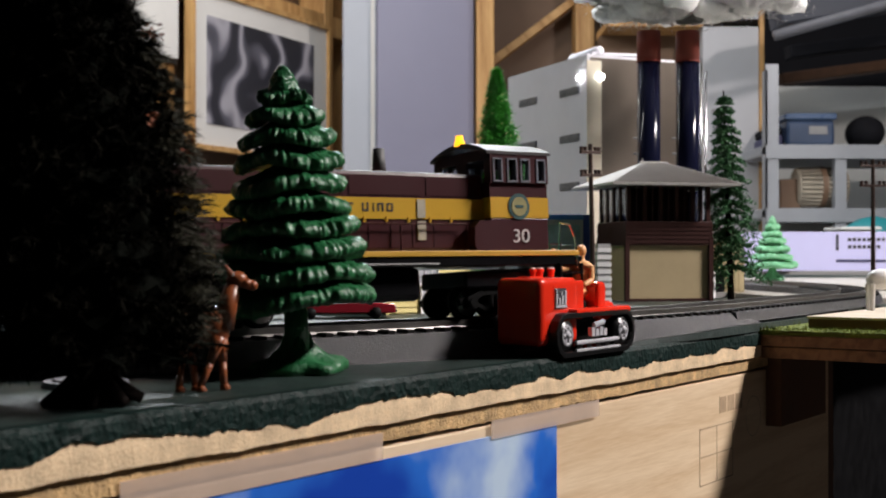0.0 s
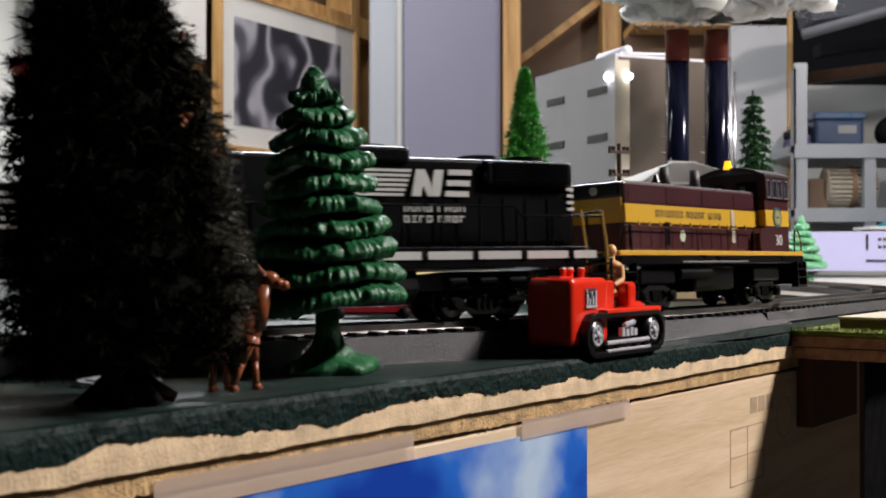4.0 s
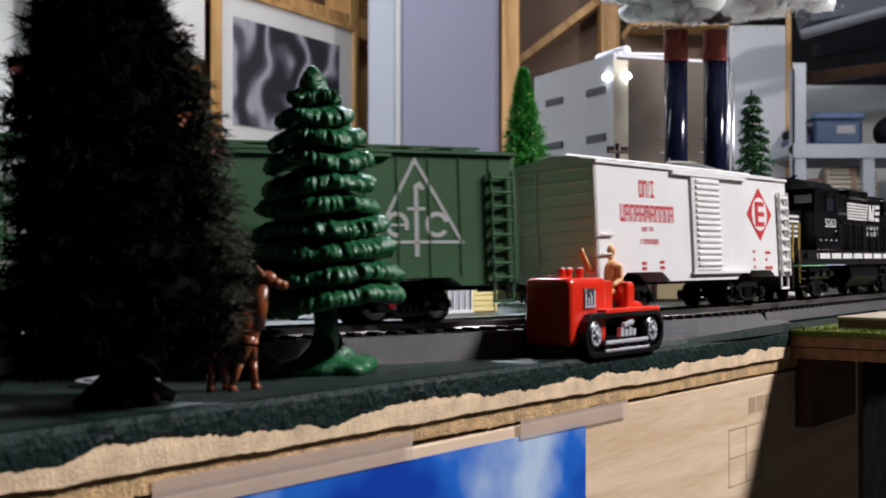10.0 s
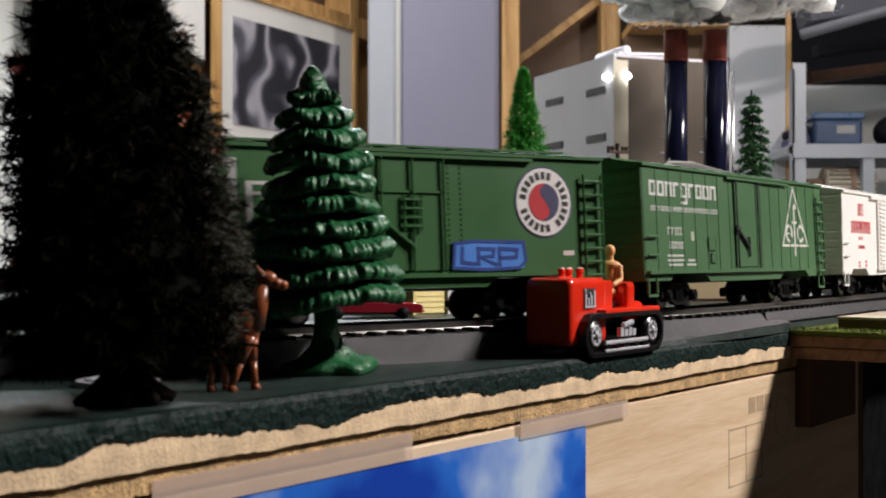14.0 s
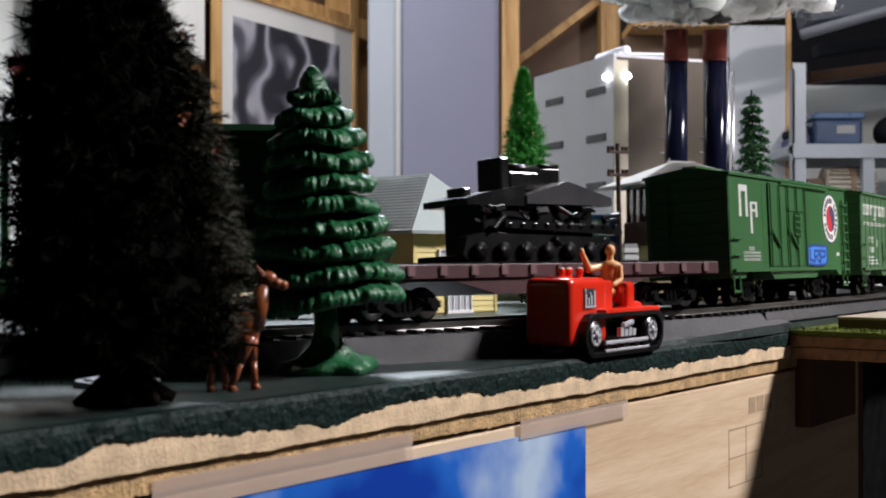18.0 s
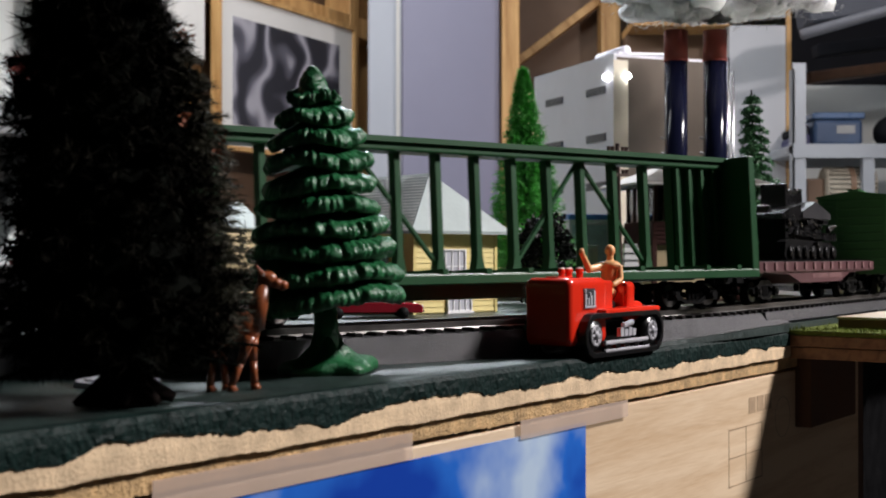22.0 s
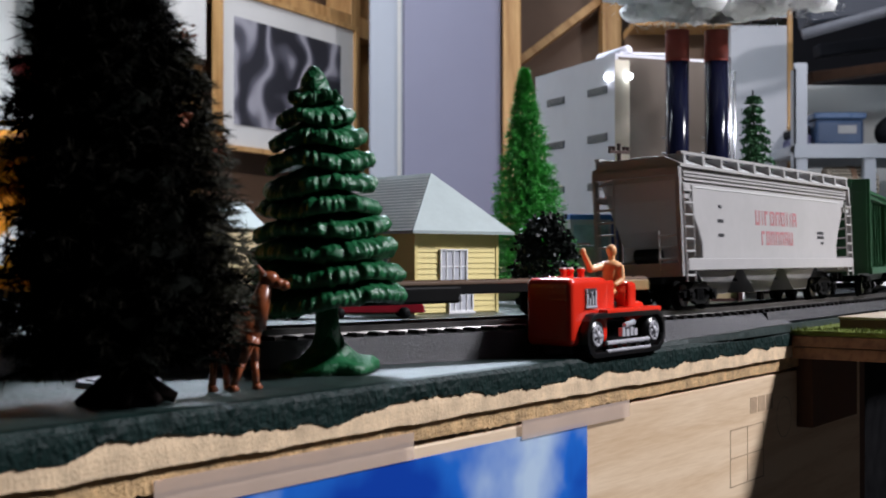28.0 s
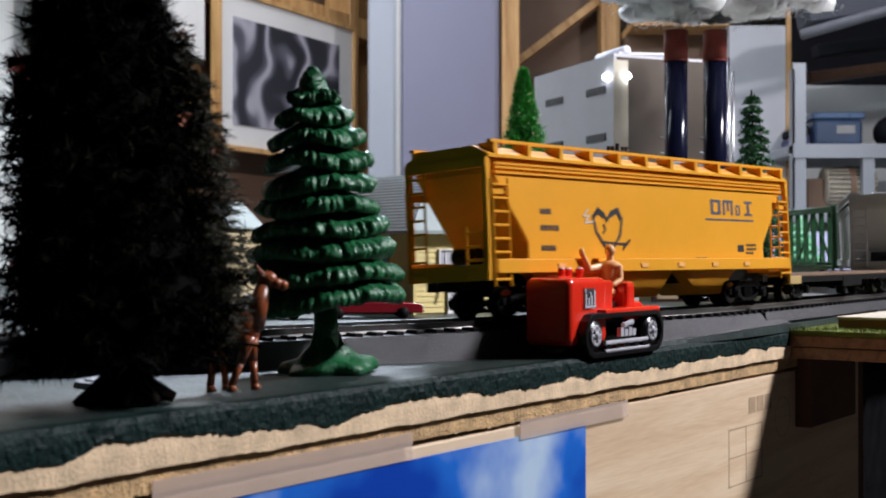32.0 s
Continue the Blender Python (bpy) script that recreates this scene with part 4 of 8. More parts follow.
for z in (-0.0050, -0.0009, 0.0032):
    add_box(bm, EX - 0.0014, EX + 0.0040, Y - 0.00036, Y, EZ + z, EZ + z + 0.0018)
part("emblem_bars", bm, "print_red", erie, "red bars inside the emblem")

# long green boxcar with white lettering
ever = boxcar("long green boxcar with white lettering and plug door", "evergreen", 0.1762, 0.0338, 0.0116, 0.0516, "plug", (-0.0105, 0.0118), 0.0028, "dark_rods")
Y = -0.0338 / 2
marks(ever, "print_white", "oonrgroon", -0.0830, -0.0262, 0.0408, 0.0462, Y, "large white bar lettering", 0.84)
marks(ever, "print_white", "nnllonn aan onnanonnllon", -0.0822, -0.0258, 0.0354, 0.0372, Y, "white bar lettering", 0.74)
marks(ever, "print_white", "rrox", -0.0700, -0.0576, 0.0270, 0.0298, Y, "white bar lettering", 0.72)
marks(ever, "print_white", "lono", -0.0690, -0.0568, 0.0220, 0.0246, Y, "white bar lettering", 0.72)
for x, z, n in ((-0.0640, 0.0195, 7), (-0.0640, 0.0178, 7), (-0.0640, 0.0162, 6), (-0.0510, 0.0178, 3), (-0.0510, 0.0162, 4), (0.0010, 0.0322, 6), (0.0000, 0.0308, 5), (0.0100, 0.0212, 1)):
    blocks(ever, "lettering", "print_white", x, z, Y, (n,), 0.0008, 0.0019, 0.8, "small white lettering blocks")
part("placard", box(-0.0508, -0.0484, Y - 0.0002, Y + 0.0002, 0.0250, 0.0284), "print_pale_green", ever, "small pale placard")
for xa, xb, za, zb in ((-0.0361, -0.0297, 0.0219, 0.0266), (-0.0340, -0.0298, 0.0172, 0.0204)):
    part("side_plate", box(xa, xb, Y - 0.0005, Y + 0.0002, za, zb, 0.0002), "evergreen", ever)
    part("plate_frame", outline([(xa, za), (xb, za), (xb, zb), (xa, zb)], 0.00028, Y - 0.0005), "evergreen", ever)
for x in [-0.0780 + 0.0105 * i for i in range(16)]:
    part("side_seam", box(x - 0.00025, x + 0.00025, Y - 0.00022, Y + 0.0002, 0.0136, 0.0504), "evergreen", ever)
part("emblem", outline([(0.0396, 0.0240), (0.0692, 0.0240), (0.0538, 0.0490)], 0.0005, Y), "print_white", ever, "white triangle emblem")
part("emblem_bars", outline([(0.0560, 0.0405), (0.0552, 0.0416), (0.0540, 0.0408), (0.0538, 0.0202)], 0.0007, Y, False), "print_white", ever, "white hooked stem inside the emblem")
part("emblem_bars", box(0.0510, 0.0570, Y - 0.00012, Y + 0.0002, 0.0336, 0.0346), "print_white", ever, "white bar inside the emblem")
for cx, gap in ((0.0474, -0.3), (0.0608, 0.45)):
    part("emblem_bars", outline([(cx + 0.0033 * math.cos(gap + a), 0.0293 + 0.0033 * math.sin(gap + a)) for a in [i * 0.42 for i in range(13)]], 0.0007, Y, False), "print_white", ever, "white open ring inside the emblem")
part("emblem_bars", box(0.0446, 0.0502, Y - 0.00012, Y + 0.0002, 0.0288, 0.0296), "print_white", ever, "white bar inside the emblem")

# green boxcar with a round emblem
north = boxcar("green boxcar with round emblem and blue graffiti", "np_green", 0.1515, 0.035, 0.0118, 0.0518, "plug", (-0.0108, 0.0124), 0.0030, "rods")
Y = -0.035 / 2
marks(north, "print_white", "n", -0.0655, -0.0525, 0.0352, 0.0478, Y, "tall white bar shape", 0.72)
marks(north, "print_white", "a", -0.0535, -0.0420, 0.0352, 0.0414, Y, "tall white bar shape", 0.72)
part("lettering", box(-0.0535, -0.0513, Y - 0.00012, Y + 0.0003, 0.0286, 0.0352), "print_white", north, "tall white bar shape")
NX, NZ = 0.0511, 0.0370
part("emblem_rim", disc(NX, NZ, Y, 0.0116, 40), "print_navy", north, "thin dark rim of the emblem")
part("emblem", disc(NX, NZ, Y - 0.00014, 0.0110, 40), "white_plastic", north, "white ring emblem")
for i in range(23):
    if i in (7, 15, 22):
        continue
    a = 2.95 - i / 23 * math.tau
    c = Matrix.Translation((NX + 0.0086 * math.cos(a), Y - 0.00034, NZ + 0.0086 * math.sin(a))) @ Matrix.Rotation(-a, 4, "Y")
    part("emblem_letter", box(-0.0012, 0.0012, -0.00006, 0.00006, -0.0007, 0.0007, 0.0, c), "print_dark", north)
part("emblem_centre", disc(NX, NZ, Y - 0.00026, 0.0061, 36), "print_red", north, "red half of the emblem")
bm = bmesh.new()
arc = [(NX + 0.0061 * math.cos(a), NZ + 0.0061 * math.sin(a)) for a in [i * math.pi / 16 - 1.75 for i in range(17)]]
arc += [(NX + 0.0010 + 0.0026 * math.cos(a), NZ + 0.0032 + 0.0026 * math.sin(a)) for a in (2.2, 2.9, 3.7, 4.4)] + [(NX - 0.0003 + 0.0026 * math.cos(a), NZ - 0.0030 + 0.0026 * math.sin(a)) for a in (1.0, 0.2, -0.7, -1.4)]
vs = [bm.verts.new((x, Y - 0.00044, z)) for x, z in arc]
bm.faces.new(vs)
bmesh.ops.recalc_face_normals(bm, faces=bm.faces[:])
bmesh.ops.solidify(bm, geom=bm.faces[:], thickness=0.00005)
part("emblem_half", bm, "print_navy", north, "navy half of the emblem")
marks(north, "print_white", "ooo", -0.0560, -0.0500, 0.0218, 0.0232, Y, "small white bar lettering")
for z in (0.0204, 0.0190, 0.0176):
    marks(north, "print_white", "onlnonuo", -0.0620, -0.0430, z, z + 0.0009, Y, "small white bar lettering")
part("lettering", box(0.0585, 0.0630, Y - 0.00012, Y + 0.0003, 0.0196, 0.0212), "print_white", north, "white bar")
part("graffiti", box(0.0150, 0.0420, Y - 0.0006, Y - 0.0004, 0.0158, 0.0240, 0.0), "graffiti_sky", north, "light blue sprayed graffiti patch")
part("graffiti_edge", outline([(0.0150, 0.0160), (0.0158, 0.0236), (0.0230, 0.0243), (0.0420, 0.0240), (0.0428, 0.0180), (0.0400, 0.0158), (0.0280, 0.0154)], 0.0005, Y - 0.0006), "graffiti_blue", north, "dark blue graffiti outline")
for pts in ([(0.0185, 0.0222), (0.0182, 0.0178), (0.0232, 0.0172)], [(0.0245, 0.0172), (0.0245, 0.0220), (0.0305, 0.0218), (0.0300, 0.0196), (0.0250, 0.0194), (0.0310, 0.0170)], [(0.0325, 0.0170), (0.0325, 0.0220), (0.0395, 0.0216), (0.0390, 0.0192), (0.0330, 0.0190)]):
    part("graffiti_stroke", outline(pts, 0.00055, Y - 0.0006, False), "graffiti_blue", north, "dark blue graffiti stroke")
part("second_door", box(-0.0330, -0.0114, Y - 0.0005, Y + 0.001, 0.0153, 0.0502, 0.0002), "np_green", north)
for x in (-0.0326, -0.0212):
    part("locking_rod", rod((x, Y - 0.0012, 0.0150), (x, Y - 0.0012, 0.0498), 0.0004, None, 6), "np_green", north)
part("door_lever", rod((-0.0318, Y - 0.0012, 0.0300), (-0.0218, Y - 0.0012, 0.0232), 0.0006, None, 6), "np_green", north)
for xa, xb, za, zb in ((-0.0088, -0.0002, 0.0402, 0.0482), (0.0010, 0.0106, 0.0402, 0.0482), (-0.0088, -0.0020, 0.0165, 0.0230), (0.0030, 0.0106, 0.0165, 0.0215), (-0.0290, -0.0230, 0.0170, 0.0210), (-0.0300, -0.0240, 0.0270, 0.0310)):
    part("door_panel", outline([(xa, za), (xb, za), (xb, zb), (xa, zb)], 0.00035, Y - 0.0004), "np_green", north)
part("door_rail", box(-0.0100, 0.0118, Y - 0.0010, Y, 0.0390, 0.0397), "np_green", north)
lad = bmesh.new()
ladder(lad, 0.0006, Y - 0.0012, 0.0275, 0.0382, 0.0062, 4, "x", 0.0004)
part("door_ladder", lad, "np_green", north)
bm = bmesh.new()
for x in (-0.0395, 0.0145, 0.0190):
    for k in range(22):
        add_box(bm, x - 0.00025, x + 0.00025, Y - 0.00025, Y, 0.0150 + k * 0.0016, 0.0155 + k * 0.0016)
tagged(part("rivets", bm, "np_green", north), kind="stuff")


def tank_hopper(label, mat, end_mat, length, width, z0, z1, bays, panels):
    """A covered hopper: flat sides, sloped ends, a roof walk on brackets, open end cages."""
    car = thing("hopper_car", label, "hopper car", group="cars of the train")
    h, w = length / 2, width / 2
    cut = 0.0195
    ze = z1 - 0.0035
    prof = [(-h + 0.003, ze), (-h + 0.0035, z1 - 0.008), (-h + 0.008, z1 - 0.015), (-h + cut - 0.003, z1 - 0.026), (-h + cut, z0 + 0.010), (-h + cut, z0 + 0.004)]
    prof += [(-a, b) for a, b in prof[::-1]]
    bm = prism(prof, -w + 0.001, w - 0.001)
    bmesh.ops.bevel(bm, geom=[e for e in bm.edges if abs(abs(e.verts[0].co.y) - (w - 0.001)) < 1e-5 and abs(e.verts[0].co.y - e.verts[1].co.y) < 1e-6], offset=0.0007, segments=2, affect="EDGES", profile=0.5)
    part("body", bm, mat, car)
    roof = cross([(-w - 0.0004, ze), (-w - 0.0004, ze + 0.0010), (-w + 0.006, z1 + 0.0006), (w - 0.006, z1 + 0.0006), (w + 0.0004, ze + 0.0010), (w + 0.0004, ze)], -h, h)
    part("roof", roof, mat, car)
    for s in (-1, 1):
        for k, z in enumerate((z1 - 0.0052, z1 - 0.0064, z1 - 0.0080)):
            part("side_rib", box(-h + 0.004, h - 0.004, s * (w - 0.0008) - 0.0005, s * (w - 0.0008) + 0.0005, z - 0.0004, z + 0.0003), mat, car)
        part("side_sill", box(-h + 0.002, h - 0.002, s * w - 0.0012, s * w + 0.0006, z0, z0 + 0.0045, 0.0003), mat, car)
        walk_rail = box(-h + 0.002, h - 0.002, s * (w - 0.0008) - 0.0010, s * (w - 0.0008) + 0.0010, z1 + 0.0012, z1 + 0.0022)
        part("walkway", walk_rail, mat, car)
    for i in range(panels + 1):
        x = -h + 0.004 + (length - 0.008) * i / panels
        for s in (-1, 1):
            part("walkway_bracket", box(x - 0.0009, x + 0.0009, min(s * (w - 0.006), s * (w + 0.0004)), max(s * (w - 0.006), s * (w + 0.0004)), ze + 0.0008, z1 + 0.0014), mat, car)
    for i in range(panels):
        x = -h + 0.004 + (length - 0.008) * (i + 0.5) / panels
        part("roof_hatch", box(x - 0.0055, x + 0.0055, -0.005, 0.005, z1 + 0.0005, z1 + 0.0018, 0.0004), mat, car)
    for s in (-1, 1):
        bm = bmesh.new()
        for y in (-w + 0.0008, w - 0.0008):
            add_box(bm, s * h - 0.0009, s * h + 0.0009, y - 0.0009, y + 0.0009, z0 - 0.001, ze)
            add_box(bm, min(s * h, s * (h - 0.010)), max(s * h, s * (h - 0.010)), y - 0.0007, y + 0.0007, z1 - 0.015, z1 - 0.0125)
        add_box(bm, s * h - 0.0012, s * h + 0.0012, -w, w, z0 - 0.002, z0 + 0.0030)
        add_box(bm, s * h - 0.0012, s * h + 0.0012, -w, w, ze - 0.0030, ze)
        part("end_frame", bm, mat, car)
        sheet = bmesh.new()
        xs = (s * (h - 0.003), s * (h - 0.004), s * (h - cut - 0.004))
        vs = [sheet.verts.new((xs[0], y, ze - 0.001)) for y in (-w + 0.002, w - 0.002)] + [sheet.verts.new((xs[2], y, z0 + 0.006)) for y in (0.006, -0.006)]
        sheet.faces.new(vs)
        bmesh.ops.recalc_face_normals(sheet, faces=sheet.faces[:])
        bmesh.ops.solidify(sheet, geom=sheet.faces[:], thickness=0.0006)
        part("end_slope", sheet, end_mat, car)
        lads = bmesh.new()
        ladder(lads, s * (h - 0.0050), -w - 0.0005, z0 - 0.004, z1 - 0.010, 0.0075, 8, "x", 0.00042)
        part("side_ladder", lads, mat, car)
        lads = bmesh.new()
        ladder(lads, s * (h + 0.0012), -s * (w - 0.005), z0 - 0.002, z1 - 0.006, 0.0075, 8, "y", 0.00042)
        ladder(lads, s * (h + 0.0012), s * (w - 0.005), z0 - 0.002, z0 + 0.015, 0.0075, 4, "y", 0.00042)
        part("end_ladder", lads, mat, car)
        part("end_platform", box(min(s * (h - 0.012), s * (h + 0.001)), max(s * (h - 0.012), s * (h + 0.001)), -w * 0.8, w * 0.8, z0 - 0.0012, z0 + 0.0004), mat, car)
        part("brake_cylinder", rod((s * (h - 0.010), -0.004, z0 + 0.006), (s * (h - 0.010), 0.006, z0 + 0.006), 0.0028, None, 12), "wheel_black", car)
    for i in range(bays):
        x = (i - (bays - 1) / 2) * (length - 2 * cut - 0.016) / bays
        bw = (length - 2 * cut) / bays * 0.44
        part("hopper_bay", prism([(x - bw, z0 + 0.002), (x + bw, z0 + 0.002), (x + bw * 0.35, 0.0048), (x - bw * 0.35, 0.0048)], -w * 0.50, w * 0.50), mat, car)
    part("centre_sill", box(-h, h, -0.004, 0.004, 0.0095, z0 + 0.001), "wheel_black", car, "black centre sill")
    truck(car, -h + 0.026)
    truck(car, h - 0.026)
    couplers(car, h)
    return car


wisc = tank_hopper("light grey covered hopper with faded red lettering", "hopper_grey", "hopper_grey", 0.196, 0.0352, 0.0141, 0.0555, 3, 11)
Y = -0.0352 / 2 + 0.001
marks(wisc, "print_faded", "ulronollan"[:9], -0.0239, 0.0258, 0.0322, 0.0382, Y, "faded red bar lettering", 0.76)
marks(wisc, "print_faded", "ronnnau", -0.0180, 0.0200, 0.0240, 0.0298, Y, "faded red bar lettering", 0.76)
for x, z, n in ((-0.060, 0.0385, 2), (-0.060, 0.0330, 3), (-0.060, 0.0275, 3), (0.056, 0.0300, 5), (0.056, 0.0280, 5), (0.058, 0.0255, 2)):
    blocks(wisc, "lettering", "print_dark", x, z, Y, (n,), 0.0013, 0.0019, 0.75, "small dark lettering blocks")
part("body_seam", box(-0.085, 0.085, Y - 0.0002, Y + 0.0003, 0.0448, 0.0454), "print_white", wisc, "pale line along the side")

dakota = tank_hopper("orange-yellow covered hopper with blue lettering and graffiti", "hopper_yellow", "hopper_yellow", 0.1920, 0.035, 0.0141, 0.0540, 3, 11)
Y = -0.035 / 2 + 0.001
for codes, xa, xb, za in (("o", 0.0364, 0.0450, 0.0356), ("m", 0.0455, 0.0545, 0.0356), ("o", 0.0552, 0.0592, 0.0356), ("x", 0.0622, 0.0690, 0.0356)):
    marks(dakota, "print_slate", codes, xa, xb, za, 0.0396 if xb - xa < 0.005 else 0.0414, Y, "slate blue bar shape", 0.85)
part("lettering", box(0.0325, 0.0690, Y - 0.00012, Y + 0.0003, 0.0333, 0.0340), "print_slate", dakota, "slate blue underline")
for x, z, n in ((-0.0665, 0.0342, 3), (-0.0645, 0.0288, 5), (-0.0655, 0.0222, 4), (0.0665, 0.0238, 4), (0.0665, 0.0222, 4), (0.0650, 0.0206, 3), (0.028, 0.0185, 4), (-0.063, 0.0160, 2)):
    blocks(dakota, "lettering", "print_dark", x, z, Y, (n,), 0.0018 if x < -0.05 else 0.0009, 0.0020, 0.75, "small dark lettering blocks")
part("lettering", box(0.0556, 0.0602, Y - 0.00012, Y + 0.0003, 0.0211, 0.0238), "print_dark", dakota, "dark square panel")


def scrawl(pts, r, y, closed=True):
    return outline([(x - 0.0042, z - 0.0032) for x, z in pts], r, y, closed)


heart = [(-0.0275, 0.0235), (-0.0350, 0.0310), (-0.0365, 0.0360), (-0.0335, 0.0390), (-0.0305, 0.0375), (-0.0285, 0.0350), (-0.0260, 0.0380), (-0.0220, 0.0392), (-0.0195, 0.0355), (-0.0210, 0.0300)]
part("graffiti", scrawl(heart, 0.00050, Y - 0.0001), "print_dark", dakota, "scrawled dark heart graffiti")
part("graffiti", scrawl([(-0.0365, 0.0345), (-0.0410, 0.0340), (-0.0390, 0.0365), (-0.0420, 0.0362), (-0.0395, 0.0385)], 0.0003, Y - 0.0001, False), "print_white", dakota, "white spray strokes")
part("graffiti", scrawl([(-0.0320, 0.0275), (-0.0170, 0.0268), (-0.0150, 0.0285), (-0.0195, 0.0250), (-0.0175, 0.0270)], 0.0004, Y - 0.0001, False), "print_dark", dakota, "dark arrow stroke")
part("graffiti", scrawl([(-0.0305, 0.0335), (-0.0295, 0.0318), (-0.0310, 0.0308)], 0.0003, Y - 0.0001, False), "print_dark", dakota, "dark graffiti stroke")
part("graffiti", scrawl([(-0.0360, 0.0365), (-0.0335, 0.0382), (-0.0310, 0.0368)], 0.0008, Y - 0.0001, False), "print_dark", dakota, "smudged dark spray")
part("graffiti", scrawl([(-0.0255, 0.0372), (-0.0225, 0.0384), (-0.0205, 0.0362)], 0.0008, Y - 0.0001, False), "print_dark", dakota, "smudged dark spray")
for x in (-0.062, -0.038, -0.014, 0.010, 0.034, 0.058):
    part("sill_patch", box(x - 0.0020, x + 0.0020, Y - 0.0026, Y - 0.0012, 0.0155, 0.0170), "sill_orange", dakota, "pale orange patch on the sill")


def centerbeam():
    car = thing("centerbeam_car", "dark green centerbeam lumber car, unloaded", "lumber car", group="cars of the train")
    length, w, z0, z1 = 0.258, 0.0165, 0.0125, 0.0585
    h = length / 2
    part("deck", box(-h, h, -w, w, z0 - 0.001, z0 + 0.0020, 0.0003), "beam_green", car)
    for s in (-1, 1):
        part("side_sill", box(-h, h, s * w - 0.0008, s * w + 0.0008, z0 - 0.0015, z0 + 0.0016, 0.0003), "beam_green", car)
    part("fish_belly", prism([(-h + 0.05, z0), (h - 0.05, z0), (h - 0.075, 0.0062), (-h + 0.075, 0.0062)], -0.004, 0.004), "beam_green", car)
    for i in range(14):
        x = -h + 0.012 + (length - 0.024) * i / 13
        part("cross_bearer", box(x - 0.0011, x + 0.0011, -w - 0.0006, w + 0.0006, z0 + 0.0016, z0 + 0.0034), "beam_green", car)
    for s in (-1, 1):
        a, b = sorted((s * h, s * (h - 0.0035)))
        bh = part("bulkhead", box(a, b, -w - 0.0004, w + 0.0004, z0, z1, 0.0004), "beam_green", car)
        rb = bmesh.new()
        for y in (-0.0145, -0.0075, 0, 0.0075, 0.0145):
            add_box(rb, min(s * h, s * (h + 0.0013)), max(s * h, s * (h + 0.0013)), y - 0.0008, y + 0.0008, z0, z1)
        for z in (z0 + 0.012, z0 + 0.026, z1 - 0.006):
            add_box(rb, min(s * h, s * (h + 0.0010)), max(s * h, s * (h + 0.0010)), -w, w, z - 0.0006, z + 0.0006)
        part("bulkhead_ribs", rb, "beam_green", bh)
        lad = bmesh.new()
        ladder(lad, s * (h + 0.0022), -s * 0.011, z0 - 0.001, z1 - 0.003, 0.0080, 9, "y", 0.0004)
        part("ladder", lad, "beam_green", bh)
        x0, x1 = sorted((s * (h - 0.003), s * (h - 0.031)))
        web = part("end_web", box(x0, x1, -0.0012, 0.0012, z0 + 0.002, z1 - 0.004), "beam_green", car)
        rb = bmesh.new()
        for k in range(4):
            x = s * (h - 0.008 - 0.0072 * k)
            add_box(rb, x - 0.0007, x + 0.0007, -0.0034, 0.0034, z0 + 0.002, z1 - 0.004)
        part("web_ribs", rb, "beam_green", web)
        truck(car, s * (h - 0.034))
    part("top_chord", box(-h + 0.002, h - 0.002, -0.0042, 0.0042, z1 - 0.0042, z1, 0.0007), "beam_green", car)
    part("top_rail", box(-h + 0.002, h - 0.002, -0.0052, -0.0040, z1 - 0.0014, z1 + 0.0004), "beam_green", car)
    n = 11
    for i in range(n):
        x = -h + 0.046 + (length - 0.092) * i / (n - 1)
        post = prism([(x - 0.0026, z0), (x - 0.0011, z0 + 0.008), (x - 0.0011, z1 - 0.003), (x + 0.0011, z1 - 0.003), (x + 0.0011, z0 + 0.008), (x + 0.0026, z0)], -0.0018, 0.0018)
        part("post", post, "beam_green", car)
    for xa, xb in ((-h + 0.046, -h + 0.032 + 0.046), (h - 0.046, h - 0.032 - 0.046), (-0.016, -0.048), (0.016, 0.048)):
        part("brace", rod((xa, 0, z0 + 0.004), (xb, 0, z1 - 0.005), 0.0010, None, 6), "beam_green", car)
    couplers(car, h)
    return car


